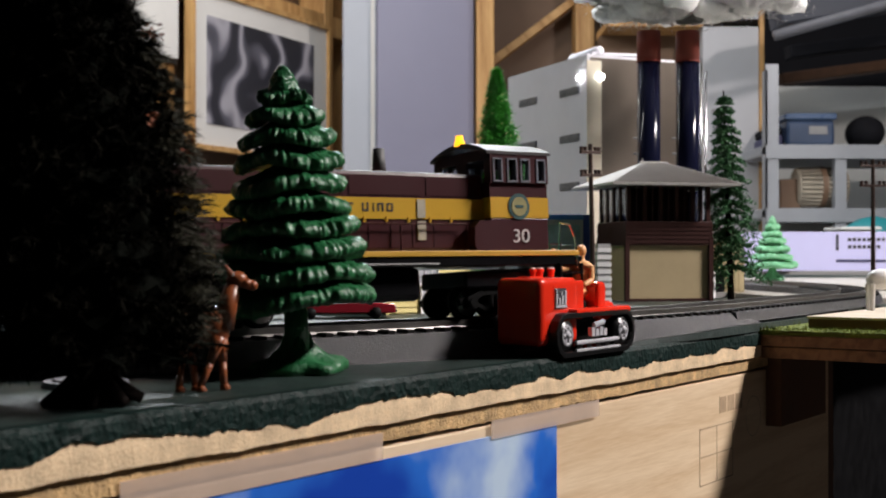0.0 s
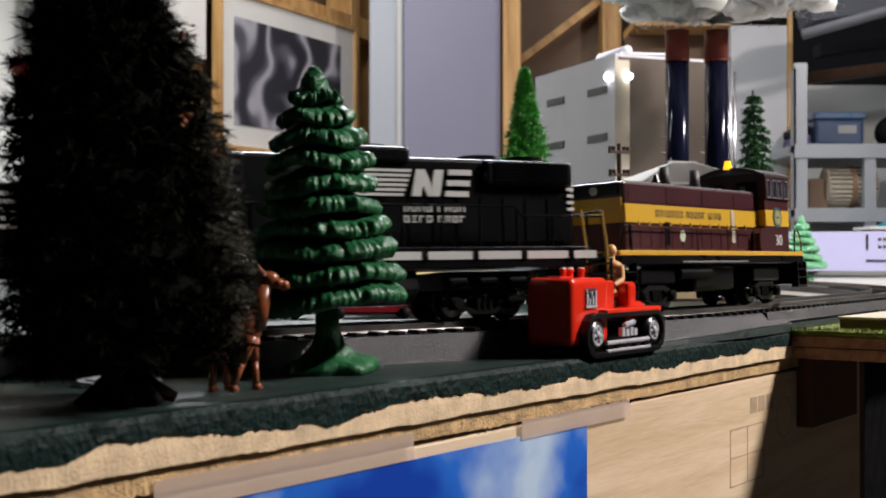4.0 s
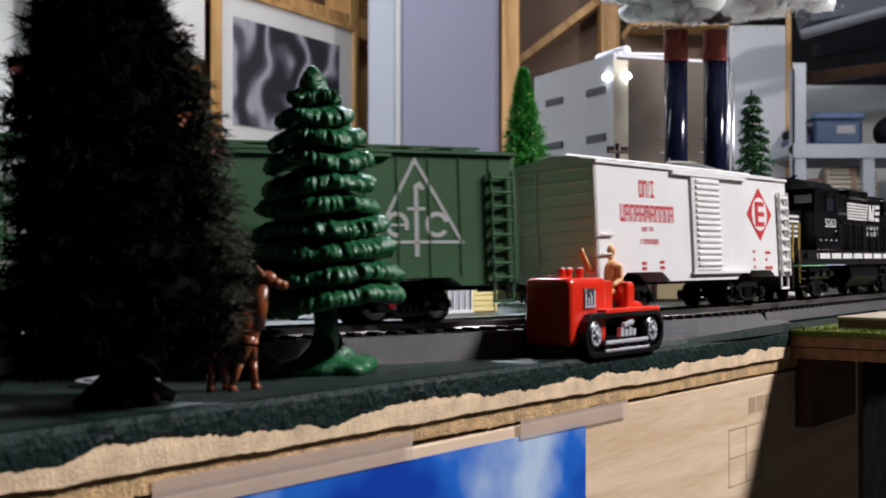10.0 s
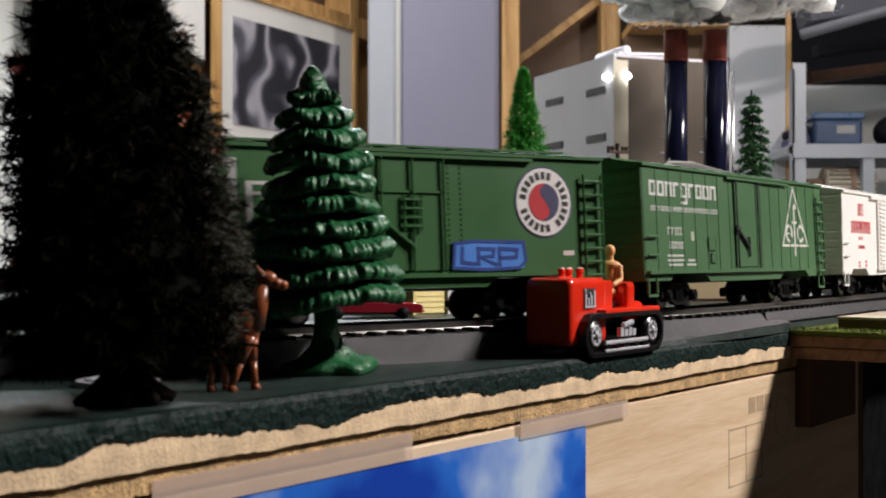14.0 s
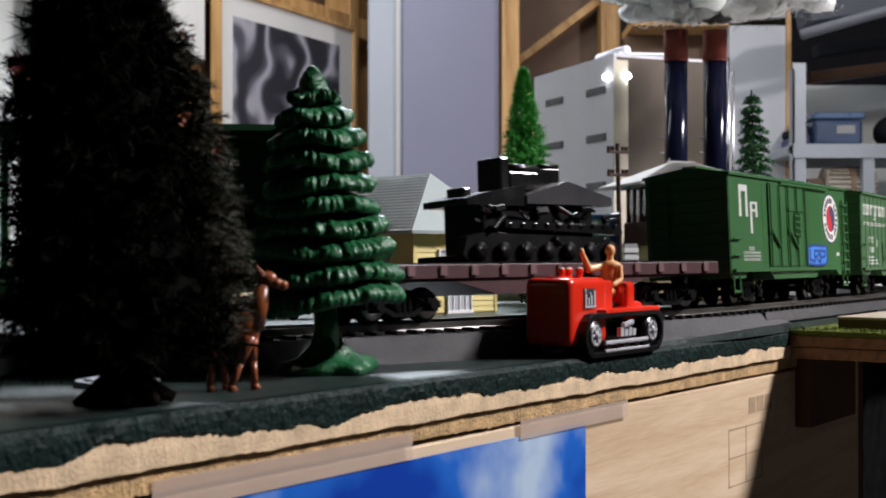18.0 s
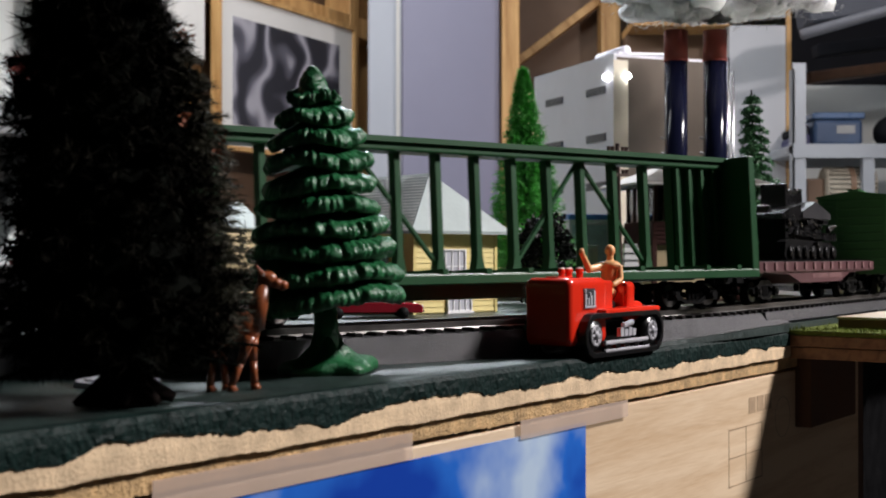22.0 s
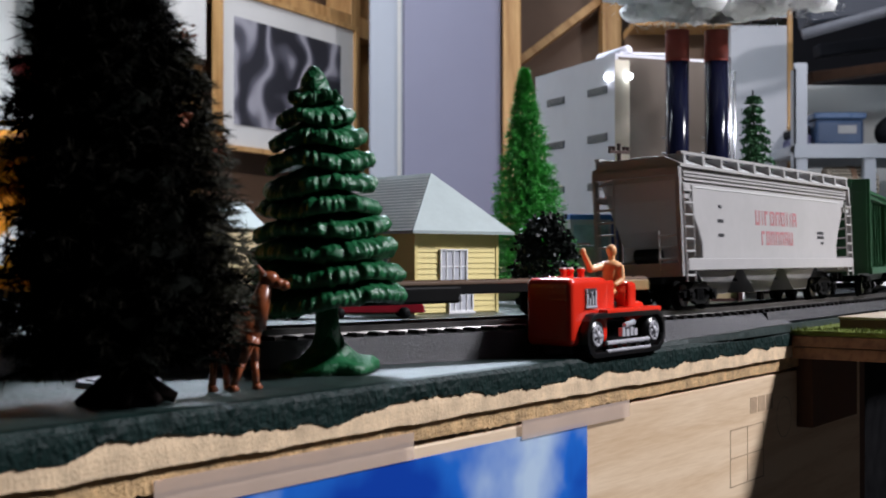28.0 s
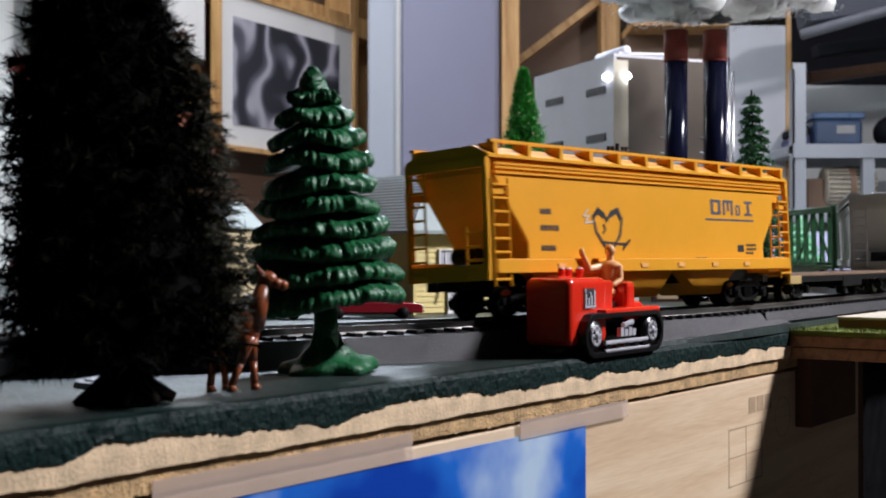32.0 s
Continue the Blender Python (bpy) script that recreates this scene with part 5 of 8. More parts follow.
def depressed_flat():
    car = thing("flatcar", "maroon flatcar carrying a black model steam shovel", "flatcar", group="cars of the train")
    h, w = 0.0845, 0.0165
    prof = [(-h, 0.0170), (-h, 0.0125), (-h + 0.040, 0.0118), (-h + 0.056, 0.0078), (h - 0.056, 0.0078), (h - 0.040, 0.0118), (h, 0.0125), (h, 0.0170)]
    part("deck", prism(prof, -w, w), "flat_maroon", car)
    part("deck_boards", box(-h + 0.001, h - 0.001, -w + 0.001, w - 0.001, 0.0168, 0.0178), "wheel_black", car, "dark deck boards")
    for s in (-1, 1):
        part("side_sill", box(-h, h, s * w - 0.0008, s * w + 0.0008, 0.0128, 0.0172, 0.0002), "flat_maroon", car)
    for i in range(13):
        x = -h + 0.008 + (2 * h - 0.016) * i / 12
        part("stake_pocket", box(x - 0.0013, x + 0.0013, -w - 0.0015, -w - 0.0004, 0.0138, 0.0168), "pocket_pink", car, "faded pink stake pocket")
    blocks(car, "lettering", "pocket_pink", 0.010, 0.0108, -w, (8, 7), 0.0022, 0.0028, 0.7, "faded lettering blocks")
    rng = random.Random(5)
    load = part("machine_bed", box(-0.038, 0.035, -0.011, 0.011, 0.0178, 0.0205, 0.0004), "scrap_black", car, "black machinery bed")
    part("engine_house", box(-0.0272, 0.0250, -0.0098, 0.0098, 0.0204, 0.0385, 0.0010), "scrap_black", load)
    part("house_roof", prism([(-0.0085, 0.0374), (-0.0085, 0.0402), (0.0110, 0.0455), (0.0330, 0.0402), (0.0330, 0.0374)], -0.0118, 0.0118), "scrap_grey", load, "dark grey gabled roof")
    part("rear_roof", prism([(-0.0345, 0.0366), (-0.0345, 0.0388), (-0.0240, 0.0412), (-0.0088, 0.0436), (-0.0088, 0.0366)], -0.0112, 0.0112), "scrap_satin", load, "black sloping roof")
    for k, (xa, xb, za, zb) in enumerate(((-0.0150, -0.0108, 0.0405, 0.0535), (-0.0100, 0.0040, 0.0425, 0.0490), (0.0020, 0.0152, 0.0430, 0.0510), (-0.0290, -0.0255, 0.0395, 0.0432))):
        part("boiler_block", box(xa, xb, -0.0062 + 0.001 * k, 0.0058, za, zb, 0.0008), "scrap_satin", load)
    for xa, za, xb, zb, r in ((-0.0100, 0.0502, 0.0040, 0.0498, 0.0014), (-0.0090, 0.0470, -0.0015, 0.0512, 0.0007), (0.0045, 0.0512, 0.0140, 0.0514, 0.0008)):
        part("boiler_pipe", rod((xa, -0.0040, za), (xb, -0.0040, zb), r, None, 10), "scrap_satin", load, "", True)
    part("boom", prism([(-0.0200, 0.0292), (-0.0200, 0.0318), (0.0345, 0.0300), (0.0365, 0.0278), (0.0340, 0.0270)], -0.0132, -0.0108), "scrap_satin", load, "black lattice boom laid along the side")
    for i in range(10):
        x = -0.0180 + i * 0.0056
        part("boom_rivet", box(x - 0.0007, x + 0.0007, -0.0138, -0.0130, 0.0296, 0.0308, 0.0002), "scrap_satin", load)
    part("crawler_belt", prism([(-0.0385, 0.0205), (-0.0365, 0.0262), (-0.0300, 0.0275), (0.0280, 0.0262), (0.0345, 0.0235), (0.0345, 0.0190), (0.0300, 0.0180), (-0.0360, 0.0180)], -0.0128, -0.0085), "scrap_black", load)
    for i in range(7):
        x = -0.0320 + i * 0.0102
        part("belt_wheel", rod((x, -0.0140, 0.0214), (x, -0.0126, 0.0214), 0.0032, 0.0028, 16), "scrap_black", load, "", True)
    for k in range(34):
        x, sz = rng.uniform(-0.034, 0.034), rng.uniform(0.0010, 0.0026)
        m = Matrix.Translation((x, rng.uniform(-0.0138, -0.0105), rng.uniform(0.0215, 0.0365))) @ Euler((rng.uniform(-0.3, 0.3), rng.uniform(-0.6, 0.6), rng.uniform(-0.3, 0.3))).to_matrix().to_4x4()
        if k % 3:
            bm = box(-sz, sz, -sz * 0.6, sz * 0.6, -sz * 0.45, sz * 0.45, sz * 0.12, m)
        else:
            bm = rod(m @ Vector((-sz * 1.6, 0, 0)), m @ Vector((sz * 1.6, 0, 0)), sz * 0.35, None, 10)
        part("machine_detail", bm, "scrap_satin", load)
    truck(car, -h + 0.022)
    truck(car, h - 0.022)
    couplers(car, h)
    return car


def low_flat():
    car = thing("flatcar", "low brown flatcar with yellow end blocks, unloaded", "flatcar", group="cars of the train")
    h, w = 0.0945, 0.0160
    part("deck", box(-h, h, -w, w, 0.0108, 0.0120, 0.0003), "brown_deck", car)
    for i in range(30):
        x = -h + (2 * h) * (i + 0.5) / 30
        part("plank", box(x - 0.0028, x + 0.0028, -w + 0.0005, w - 0.0005, 0.0119, 0.0125), "brown_deck", car)
    for s in (-1, 1):
        part("side_sill", box(-h, h, s * (w - 0.001) - 0.0008, s * (w - 0.001) + 0.0008, 0.0082, 0.0109), "wheel_black", car, "black side sill")
        x0, x1 = sorted((s * h, s * (h - 0.015)))
        part("end_block", box(x0, x1, -w - 0.0006, -w + 0.002, 0.0076, 0.0112, 0.0003), "dull_yellow", car, "dull yellow end block")
        truck(car, s * (h - 0.022))
    part("side_tank", box(-0.016, 0.016, -w - 0.0002, w * 0.3, 0.0052, 0.0105, 0.0008), "wheel_black", car)
    couplers(car, h)
    return car


def rail_set(bm, pts, r):
    for a, b in zip(pts, pts[1:]):
        add_rod(bm, a, b, r, None, 6)


def switcher():
    car = thing("switcher_locomotive", "maroon and yellow switcher locomotive with figures 30", "locomotive", group="cars of the train")
    h, w = 0.0790, 0.0160
    part("frame", box(-h, h, -w, w, 0.0165, 0.0196, 0.0003), "loco_black", car, "black frame")
    part("sill_stripe", box(-h, h, -w - 0.0004, w + 0.0004, 0.0196, 0.0214, 0.0002), "sill_yellow", car, "yellow stripe along the sill")
    hood_w = 0.0118
    hx = 0.0432
    hood = part("hood", box(-0.0665, hx, -hood_w, hood_w, 0.0214, 0.0462, 0.0010), "maroon", car)
    part("yellow_band", box(-0.0668, hx, -hood_w - 0.0003, hood_w + 0.0003, 0.0316, 0.0382), "loco_yellow", hood, "yellow band")
    marks(hood, "print_dark", "onlonoo noonr ulno", -0.0450, 0.0095, 0.0339, 0.0365, -hood_w - 0.0003, "dark bar lettering", 0.66)
    for i in range(12):
        x = -0.0610 + i * 0.0080
        part("hood_door", box(x - 0.0036, x + 0.0036, -hood_w - 0.00018, -hood_w + 0.0005, 0.0226, 0.0312), "maroon", hood)
        part("door_latch", box(x + 0.0026, x + 0.0033, -hood_w - 0.0007, -hood_w, 0.0306, 0.0322), "loco_yellow", hood)
    for xa, xb in ((-0.064, -0.038), (-0.036, -0.009), (-0.007, 0.019), (0.021, 0.042)):
        part("hood_hatch", box(xa, xb, -hood_w - 0.00018, -hood_w + 0.0005, 0.0390, 0.0446), "maroon", hood)
    part("hood_edge", rod((-0.0655, -hood_w + 0.0008, 0.0460), (hx, -hood_w + 0.0008, 0.0460), 0.00045, None, 8), "stack_grey", hood, "thin pale edge along the hood top")
    part("round_emblem", disc(-0.0248, 0.0272, -hood_w - 0.0003, 0.0022), "print_pale_green", hood, "small pale round emblem")
    part("hood_vent", box(-0.0385, -0.0350, -hood_w - 0.0007, -hood_w, 0.0236, 0.0322, 0.0002), "loco_black", hood, "narrow black opening")
    for z0, z1 in ((0.0320, 0.0378), (0.0250, 0.0310)):
        part("louvre_panel", box(0.0172, 0.0202, -hood_w - 0.0006, -hood_w, z0, z1), "louvre_pale", hood, "pale louvre panel")
    part("nose_panel", box(-0.0674, -0.0666, -0.0108, 0.0108, 0.0316, 0.0405), "loco_yellow", hood, "yellow nose panel")
    part("radiator_grille", box(-0.0676, -0.0664, -0.0095, 0.0095, 0.0412, 0.0452), "loco_black", hood, "black radiator grille")
    for x in (-0.0142, 0.0112):
        part("exhaust_stack", rod((x, 0, 0.046), (x, 0, 0.0550), 0.0023, 0.0019, 18), "stack_grey", hood, "grey tapered exhaust stack", True)
    bell = rod((-0.0214, 0, 0.0462), (-0.0214, 0, 0.0490), 0.0014, 0.0010, 12)
    add_rod(bell, (-0.0214, 0, 0.0486), (-0.0214, 0, 0.0516), 0.0019, 0.0005, 12)
    part("bell", bell, "loco_black", hood)
    part("roof_walk", box(-0.064, 0.040, -0.006, 0.006, 0.0462, 0.0466), "maroon", hood)
    part("headlight", rod((-0.0680, 0, 0.0432), (-0.0660, 0, 0.0432), 0.0016, None, 12), "print_white", hood)
    # cab
    cw = 0.0155
    x0, x1 = 0.0432, 0.0668
    cab = part("cab", box(x0, x1, -cw, cw, 0.0214, 0.0321, 0.0004), "maroon", car)
    part("cab_band", box(x0, x1 + 0.0002, -cw - 0.0002, cw + 0.0002, 0.0321, 0.0388), "loco_yellow", cab, "yellow band")
    part("cab_upper", box(x0, x1, -cw, cw, 0.0388, 0.0436), "maroon", cab)
    bx = prism([(0.0366, 0.0230), (0.0366, 0.0290), (0.0386, 0.0311), (x0 + 0.012, 0.0311), (x0 + 0.012, 0.0214), (0.0376, 0.0214)], -cw - 0.0003, -cw + 0.005)
    part("battery_box", bx, "maroon", cab, "rounded maroon battery box")
    roof = cross([(-cw - 0.0010, 0.0528), (-cw - 0.0010, 0.0538), (-0.0115, 0.0558), (-0.006, 0.0572), (0.0, 0.0577), (0.006, 0.0572), (0.0115, 0.0558), (cw + 0.0010, 0.0538), (cw + 0.0010, 0.0528),
                  (0.0115, 0.0546), (0.0, 0.0564), (-0.0115, 0.0546)], x0 - 0.0014, x1 + 0.0012)
    part("cab_roof", roof, "cab_roof_grey", cab, "dull grey arched roof")
    for s in (-1, 1):
        for xa, xb in ((x0, x0 + 0.0010), (x0 + 0.0048, x0 + 0.0067), (x0 + 0.0108, x0 + 0.0121), (x0 + 0.0160, x0 + 0.0187), (x1 - 0.0011, x1)):
            part("window_post", box(xa, xb, s * cw - 0.0008, s * cw + 0.0008, 0.0434, 0.0532), "maroon", cab)
        part("window_header", box(x0, x1, s * cw - 0.0007, s * cw + 0.0007, 0.0516, 0.0537), "maroon", cab)
        for xa, xb in ((x0 + 0.0010, x0 + 0.0048), (x0 + 0.0067, x0 + 0.0108), (x0 + 0.0121, x0 + 0.0160), (x0 + 0.0187, x1 - 0.0011)):
            fr = bmesh.new()
            for a, b, c, d in ((xa, xb, 0.0437, 0.0443), (xa, xb, 0.0510, 0.0516), (xa, xa + 0.0005, 0.0437, 0.0516), (xb - 0.0005, xb, 0.0437, 0.0516)):
                add_box(fr, a, b, s * cw - 0.0011, s * cw + 0.0011, c, d)
            wn = part("window_frame", fr, "frame_steel", cab, "dull silver window frame")
            part("pane", box(xa, xb, s * cw - 0.0002, s * cw + 0.0002, 0.0437, 0.0516), "cab_glass", wn)
    for x in (x0 + 0.0006, x1 - 0.0006):
        fr = bmesh.new()
        for y0, y1, c, d in ((-cw + 0.0008, cw - 0.0008, 0.0512, 0.0545), (-0.0030, 0.0030, 0.0434, 0.0514), (-cw + 0.0008, -cw + 0.0028, 0.0434, 0.0514), (cw - 0.0028, cw - 0.0008, 0.0434, 0.0514)):
            add_box(fr, x - 0.0006, x + 0.0006, y0, y1, c, d)
        part("cab_end", fr, "maroon", cab)
        for y in (-0.0079, 0.0079):
            part("end_window", box(x - 0.0003, x + 0.0003, y - 0.0048, y + 0.0048, 0.0436, 0.0512), "cab_glass", cab)
    part("seal", disc(0.0546, 0.0358, -cw - 0.0003, 0.0043, 32), "print_teal", cab, "round dark green seal")
    part("seal_centre", disc(0.0546, 0.0358, -cw - 0.0005, 0.0031, 32), "seal_gold", cab, "dull gold centre of the seal")
    part("seal_bar", box(0.0530, 0.0562, -cw - 0.0008, -cw - 0.0004, 0.0354, 0.0362), "print_teal", cab)
    lettering(cab, "figures", "30", "print_white", 0.0552, 0.0262, -cw - 0.0003, 0.0044, 0.0066, "white figures")
    part("beacon_base", rod((x0 - 0.0004, 0, 0.0570), (x0 - 0.0004, 0, 0.0584), 0.0018, None, 14), "beacon", cab, "amber beacon base")
    part("beacon", rod((x0 - 0.0004, 0, 0.0584), (x0 - 0.0004, 0, 0.0606), 0.0015, 0.0012, 14), "beacon", cab, "amber roof beacon")
    # steps, rails, tanks
    for s in (-1, 1):
        for sy in (-1, 1):
            bm = bmesh.new()
            xa, xb = sorted((s * h, s * (h - 0.009)))
            for z in (0.0065, 0.0100, 0.0135):
                add_box(bm, xa, xb, sy * w - 0.0016, sy * w + 0.0016, z, z + 0.0006)
            for x in (xa, xb):
                add_box(bm, x - 0.0004, x + 0.0004, sy * w - 0.0016, sy * w + 0.0016, 0.0062, 0.0170)
            part("steps", bm, "loco_black", car, "black steps")
            bm = bmesh.new()
            rail_set(bm, [(s * (h - 0.0005), sy * w, 0.0150), (s * (h - 0.0015), sy * w, 0.0260), (s * (h - 0.0035), sy * w, 0.0300), (s * (h - 0.0075), sy * w, 0.0305)], 0.0004)
            rail_set(bm, [(s * (h - 0.0075), sy * w, 0.0305), (s * (h - 0.0085), sy * w, 0.0200)], 0.0004)
            part("handrail", bm, "silver" if s > 0 else "loco_black", car, "thin handrail")
        part("pilot", box(min(s * h, s * (h + 0.0015)), max(s * h, s * (h + 0.0015)), -w, w, 0.0075, 0.0196, 0.0003), "loco_black", car, "black pilot plate")
    bm = bmesh.new()
    rail_set(bm, [(-0.066, -0.0137, 0.0300), (0.035, -0.0137, 0.0300)], 0.00025)
    for x in (-0.066, -0.041, -0.016, 0.010, 0.035):
        add_rod(bm, (x, -0.0137, 0.0214), (x, -0.0137, 0.0300), 0.0003, None, 6)
    part("side_handrail", bm, "maroon", car)
    part("fuel_tank", box(-0.018, 0.018, -0.0125, 0.0125, 0.0060, 0.0166, 0.002), "loco_black", car, "black fuel tank")
    part("air_pipe", rod((-0.034, -w - 0.0002, 0.0172), (0.022, -w - 0.0002, 0.0172), 0.0005, None, 8), "stack_grey", car, "grey pipe under the sill")
    part("air_tank", rod((-0.032, -0.0128, 0.0130), (-0.006, -0.0128, 0.0130), 0.0022, None, 14), "loco_black", car)
    for x in (-0.047, 0.047):
        truck(car, x)
        part("truck_cover", box(x - 0.013, x + 0.013, -0.0132, 0.0132, 0.0094, 0.0150, 0.0008), "loco_black", car)
    couplers(car, h)
    return car


def road_engine():
    car = thing("road_locomotive", "black road diesel locomotive with white stripes", "locomotive", group="cars of the train")
    h, w = 0.1070, 0.0165
    part("frame", box(-h + 0.008, h - 0.008, -w, w, 0.0160, 0.0205, 0.0003), "loco_black", car)
    part("deck_edge", box(-h + 0.008, h - 0.008, -w, w, 0.0205, 0.0226, 0.0002), "loco_black", car)
    part("sill_stripe", box(-h + 0.034, h - 0.006, -w - 0.0003, w + 0.0003, 0.0187, 0.0212), "print_white", car, "white stripe along the sill")
    gap = bmesh.new()
    for i in range(11):
        x = -h + 0.018 + i * 0.0180
        add_box(gap, x - 0.0008, x + 0.0008, -w - 0.0006, w + 0.0006, 0.0186, 0.0213)
    part("stripe_gaps", gap, "loco_black", car)
    hw = 0.0098
    hood = part("hood", box(-0.0355, 0.0975, -hw, hw, 0.0226, 0.0512, 0.0014), "loco_black", car)
    part("hood_flare", box(0.0625, 0.0960, -hw - 0.0022, hw + 0.0022, 0.0425, 0.0508, 0.0012), "loco_black", hood)
    part("dynamic_brake", box(0.000, 0.036, -hw - 0.0012, hw + 0.0012, 0.0490, 0.0542, 0.0012), "loco_black", hood)
    for x in (0.010, 0.026, 0.066, 0.084):
        part("roof_fan", rod((x, 0, 0.050), (x, 0, 0.0553 if x < 0.03 else 0.0530), 0.0064, None, 24), "loco_black", hood)
    for i in range(15):
        x = -0.030 + i * 0.0086
        part("hood_door", box(x - 0.0036, x + 0.0036, -hw - 0.0003, -hw + 0.0005, 0.0245, 0.0385), "loco_black", hood)
    gr = bmesh.new()
    for i in range(8):
        z = 0.0440 + i * 0.0008
        add_box(gr, 0.0655, 0.0940, -hw - 0.0026, -hw - 0.0018, z, z + 0.00035)
    part("radiator_slats", gr, "loco_satin", hood, "fine radiator slats")
    st = bmesh.new()
    for i in range(6):
        z = 0.0388 + i * 0.00150
        add_box(st, -0.0020, 0.0335 + 0.0006 * i, -hw - 0.0007, -hw - 0.0002, z, z + 0.00085)
    part("stripes", st, "print_white", hood, "white horizontal stripes")
    for xa, xb, lean in ((0.0362, 0.0395, 0.0018), (0.0428, 0.0461, 0.0018)):
        part("emblem_block", prism([(xa, 0.0388), (xb, 0.0388), (xb + lean, 0.0472), (xa + lean, 0.0472)], -hw - 0.0008, -hw - 0.0001), "print_white", hood, "slanted white emblem block")
    part("emblem_block", prism([(0.0380, 0.0472), (0.0412, 0.0472), (0.0450, 0.0388), (0.0420, 0.0388)], -hw - 0.0007, -hw - 0.0001), "print_white", hood, "slanted white emblem block")
    for za, zb, xa in ((0.0456, 0.0474, 0.0495), (0.0422, 0.0440, 0.0488), (0.0388, 0.0406, 0.0482)):
        part("emblem_block", box(xa, xa + 0.0085, -hw - 0.0008, -hw - 0.0001, za, zb), "print_white", hood, "white emblem bar")
    for z, codes in ((0.0340, "nono raon"), (0.0306, "oxro nmor")):
        marks(hood, "print_white", codes, 0.0335, 0.0560, z, z + 0.0022, -hw - 0.0003, "small white bar lettering", 0.72)
    for i in range(4):
        part("rear_stripe", box(0.0975, 0.0979, -hw + 0.001, hw - 0.001, 0.0370 + i * 0.0020, 0.0380 + i * 0.0020), "print_white", hood, "white rear stripe")
    for i in range(4):
        part("rear_stripe", box(0.0945, 0.0972, -hw - 0.0006, -hw, 0.0348 + i * 0.0022, 0.0358 + i * 0.0022), "print_white", hood, "white rear stripe")
    part("headlight", box(0.0972, 0.0985, -0.0025, 0.0025, 0.0480, 0.0500), "print_white", hood)
    # cab
    cw = 0.0158
    cab = part("cab", box(-0.0735, -0.0355, -cw, cw, 0.0226, 0.0405, 0.0005), "loco_black", car)
    up = prism([(-0.0735, 0.0403), (-0.0355, 0.0403), (-0.0355, 0.0515), (-0.0700, 0.0515)], -cw, cw)
    part("cab_upper", up, "loco_black", cab)
    part("cab_roof", cross([(-cw - 0.0003, 0.0510), (-cw + 0.0045, 0.0550), (-0.004, 0.0566), (0.004, 0.0566), (cw - 0.0045, 0.0550), (cw + 0.0003, 0.0510)], -0.0745, -0.0350), "loco_satin", cab, "satin black roof")
    for xa, xb in ((-0.0560, -0.0425),):
        fr = bmesh.new()
        for a, b, c, d in ((xa, xb, 0.0408, 0.0414), (xa, xb, 0.0484, 0.0490), (xa, xa + 0.0007, 0.0408, 0.0490), (xb - 0.0007, xb, 0.0408, 0.0490)):
            add_box(fr, a, b, -cw - 0.0005, -cw + 0.0004, c, d)
        wn = part("window_frame", fr, "loco_satin", cab, "dark window frame")
        part("pane", box(xa, xb, -cw - 0.0002, -cw + 0.0004, 0.0408, 0.0490), "glass_dark", wn)
    for y in (-0.0105, 0.0105):
        part("windscreen", box(-0.0722, -0.0712, y - 0.0040, y + 0.0040, 0.0415, 0.0482), "glass_dark", cab)
    part("awning", box(-0.0565, -0.0420, -cw - 0.0022, -cw, 0.0490, 0.0496), "loco_satin", cab)
    part("number_board", box(-0.0738, -0.0726, -0.0105, -0.0025, 0.0515, 0.0548), "print_grey", cab, "pale number board")
    part("number_board", box(-0.0738, -0.0726, 0.0025, 0.0105, 0.0515, 0.0548), "print_grey", cab, "pale number board")
    lettering(cab, "figures", "5263", "print_white", -0.0490, 0.0355, -cw, 0.0040, 0.0165, "white figures")
    blocks(cab, "lettering", "print_grey", -0.0395, 0.0318, -cw, (4,), 0.0007, 0.0011, 0.8, "tiny pale lettering")
    part("battery_box", box(-0.0733, -0.0362, -w - 0.0002, -cw, 0.0226, 0.0292, 0.0004), "loco_satin", car)
    for x in (-0.068, -0.060, -0.052, -0.044):
        part("box_latch", box(x - 0.0012, x + 0.0012, -w - 0.0006, -w, 0.0270, 0.0276), "print_grey", car)
    part("horn", rod((-0.066, -0.004, 0.0570), (-0.060, -0.004, 0.0582), 0.0009, 0.0003, 8), "loco_satin", car)
    part("air_filter", box(-0.0355, -0.0190, -hw - 0.0030, hw + 0.0030, 0.0415, 0.0508, 0.001), "loco_satin", hood)
    part("walk_box", box(-0.0350, -0.0210, -0.0150, -hw, 0.0360, 0.0400, 0.0010), "loco_satin", hood)
    part("hood_bulge", rod((-0.0345, -0.0124, 0.0412), (-0.0200, -0.0124, 0.0412), 0.0028, None, 16), "loco_satin", hood)
    # low nose
    nose = part("nose", prism([(-0.0960, 0.0226), (-0.0735, 0.0226), (-0.0735, 0.0412), (-0.0930, 0.0400), (-0.0960, 0.0370)], -0.0105, 0.0105), "loco_black", car)
    ns = bmesh.new()
    for i in range(5):
        z = 0.0285 + i * 0.0022
        add_box(ns, -0.0958, -0.0800, -0.0109, -0.0104, z, z + 0.0011)
        add_box(ns, -0.0966, -0.0958, -0.0085, 0.0085, z, z + 0.0011)
    part("nose_stripes", ns, "print_white", nose, "white nose stripes")
    part("nose_emblem", box(-0.0967, -0.0957, -0.0040, 0.0040, 0.0290, 0.0375), "print_white", nose, "white nose emblem")
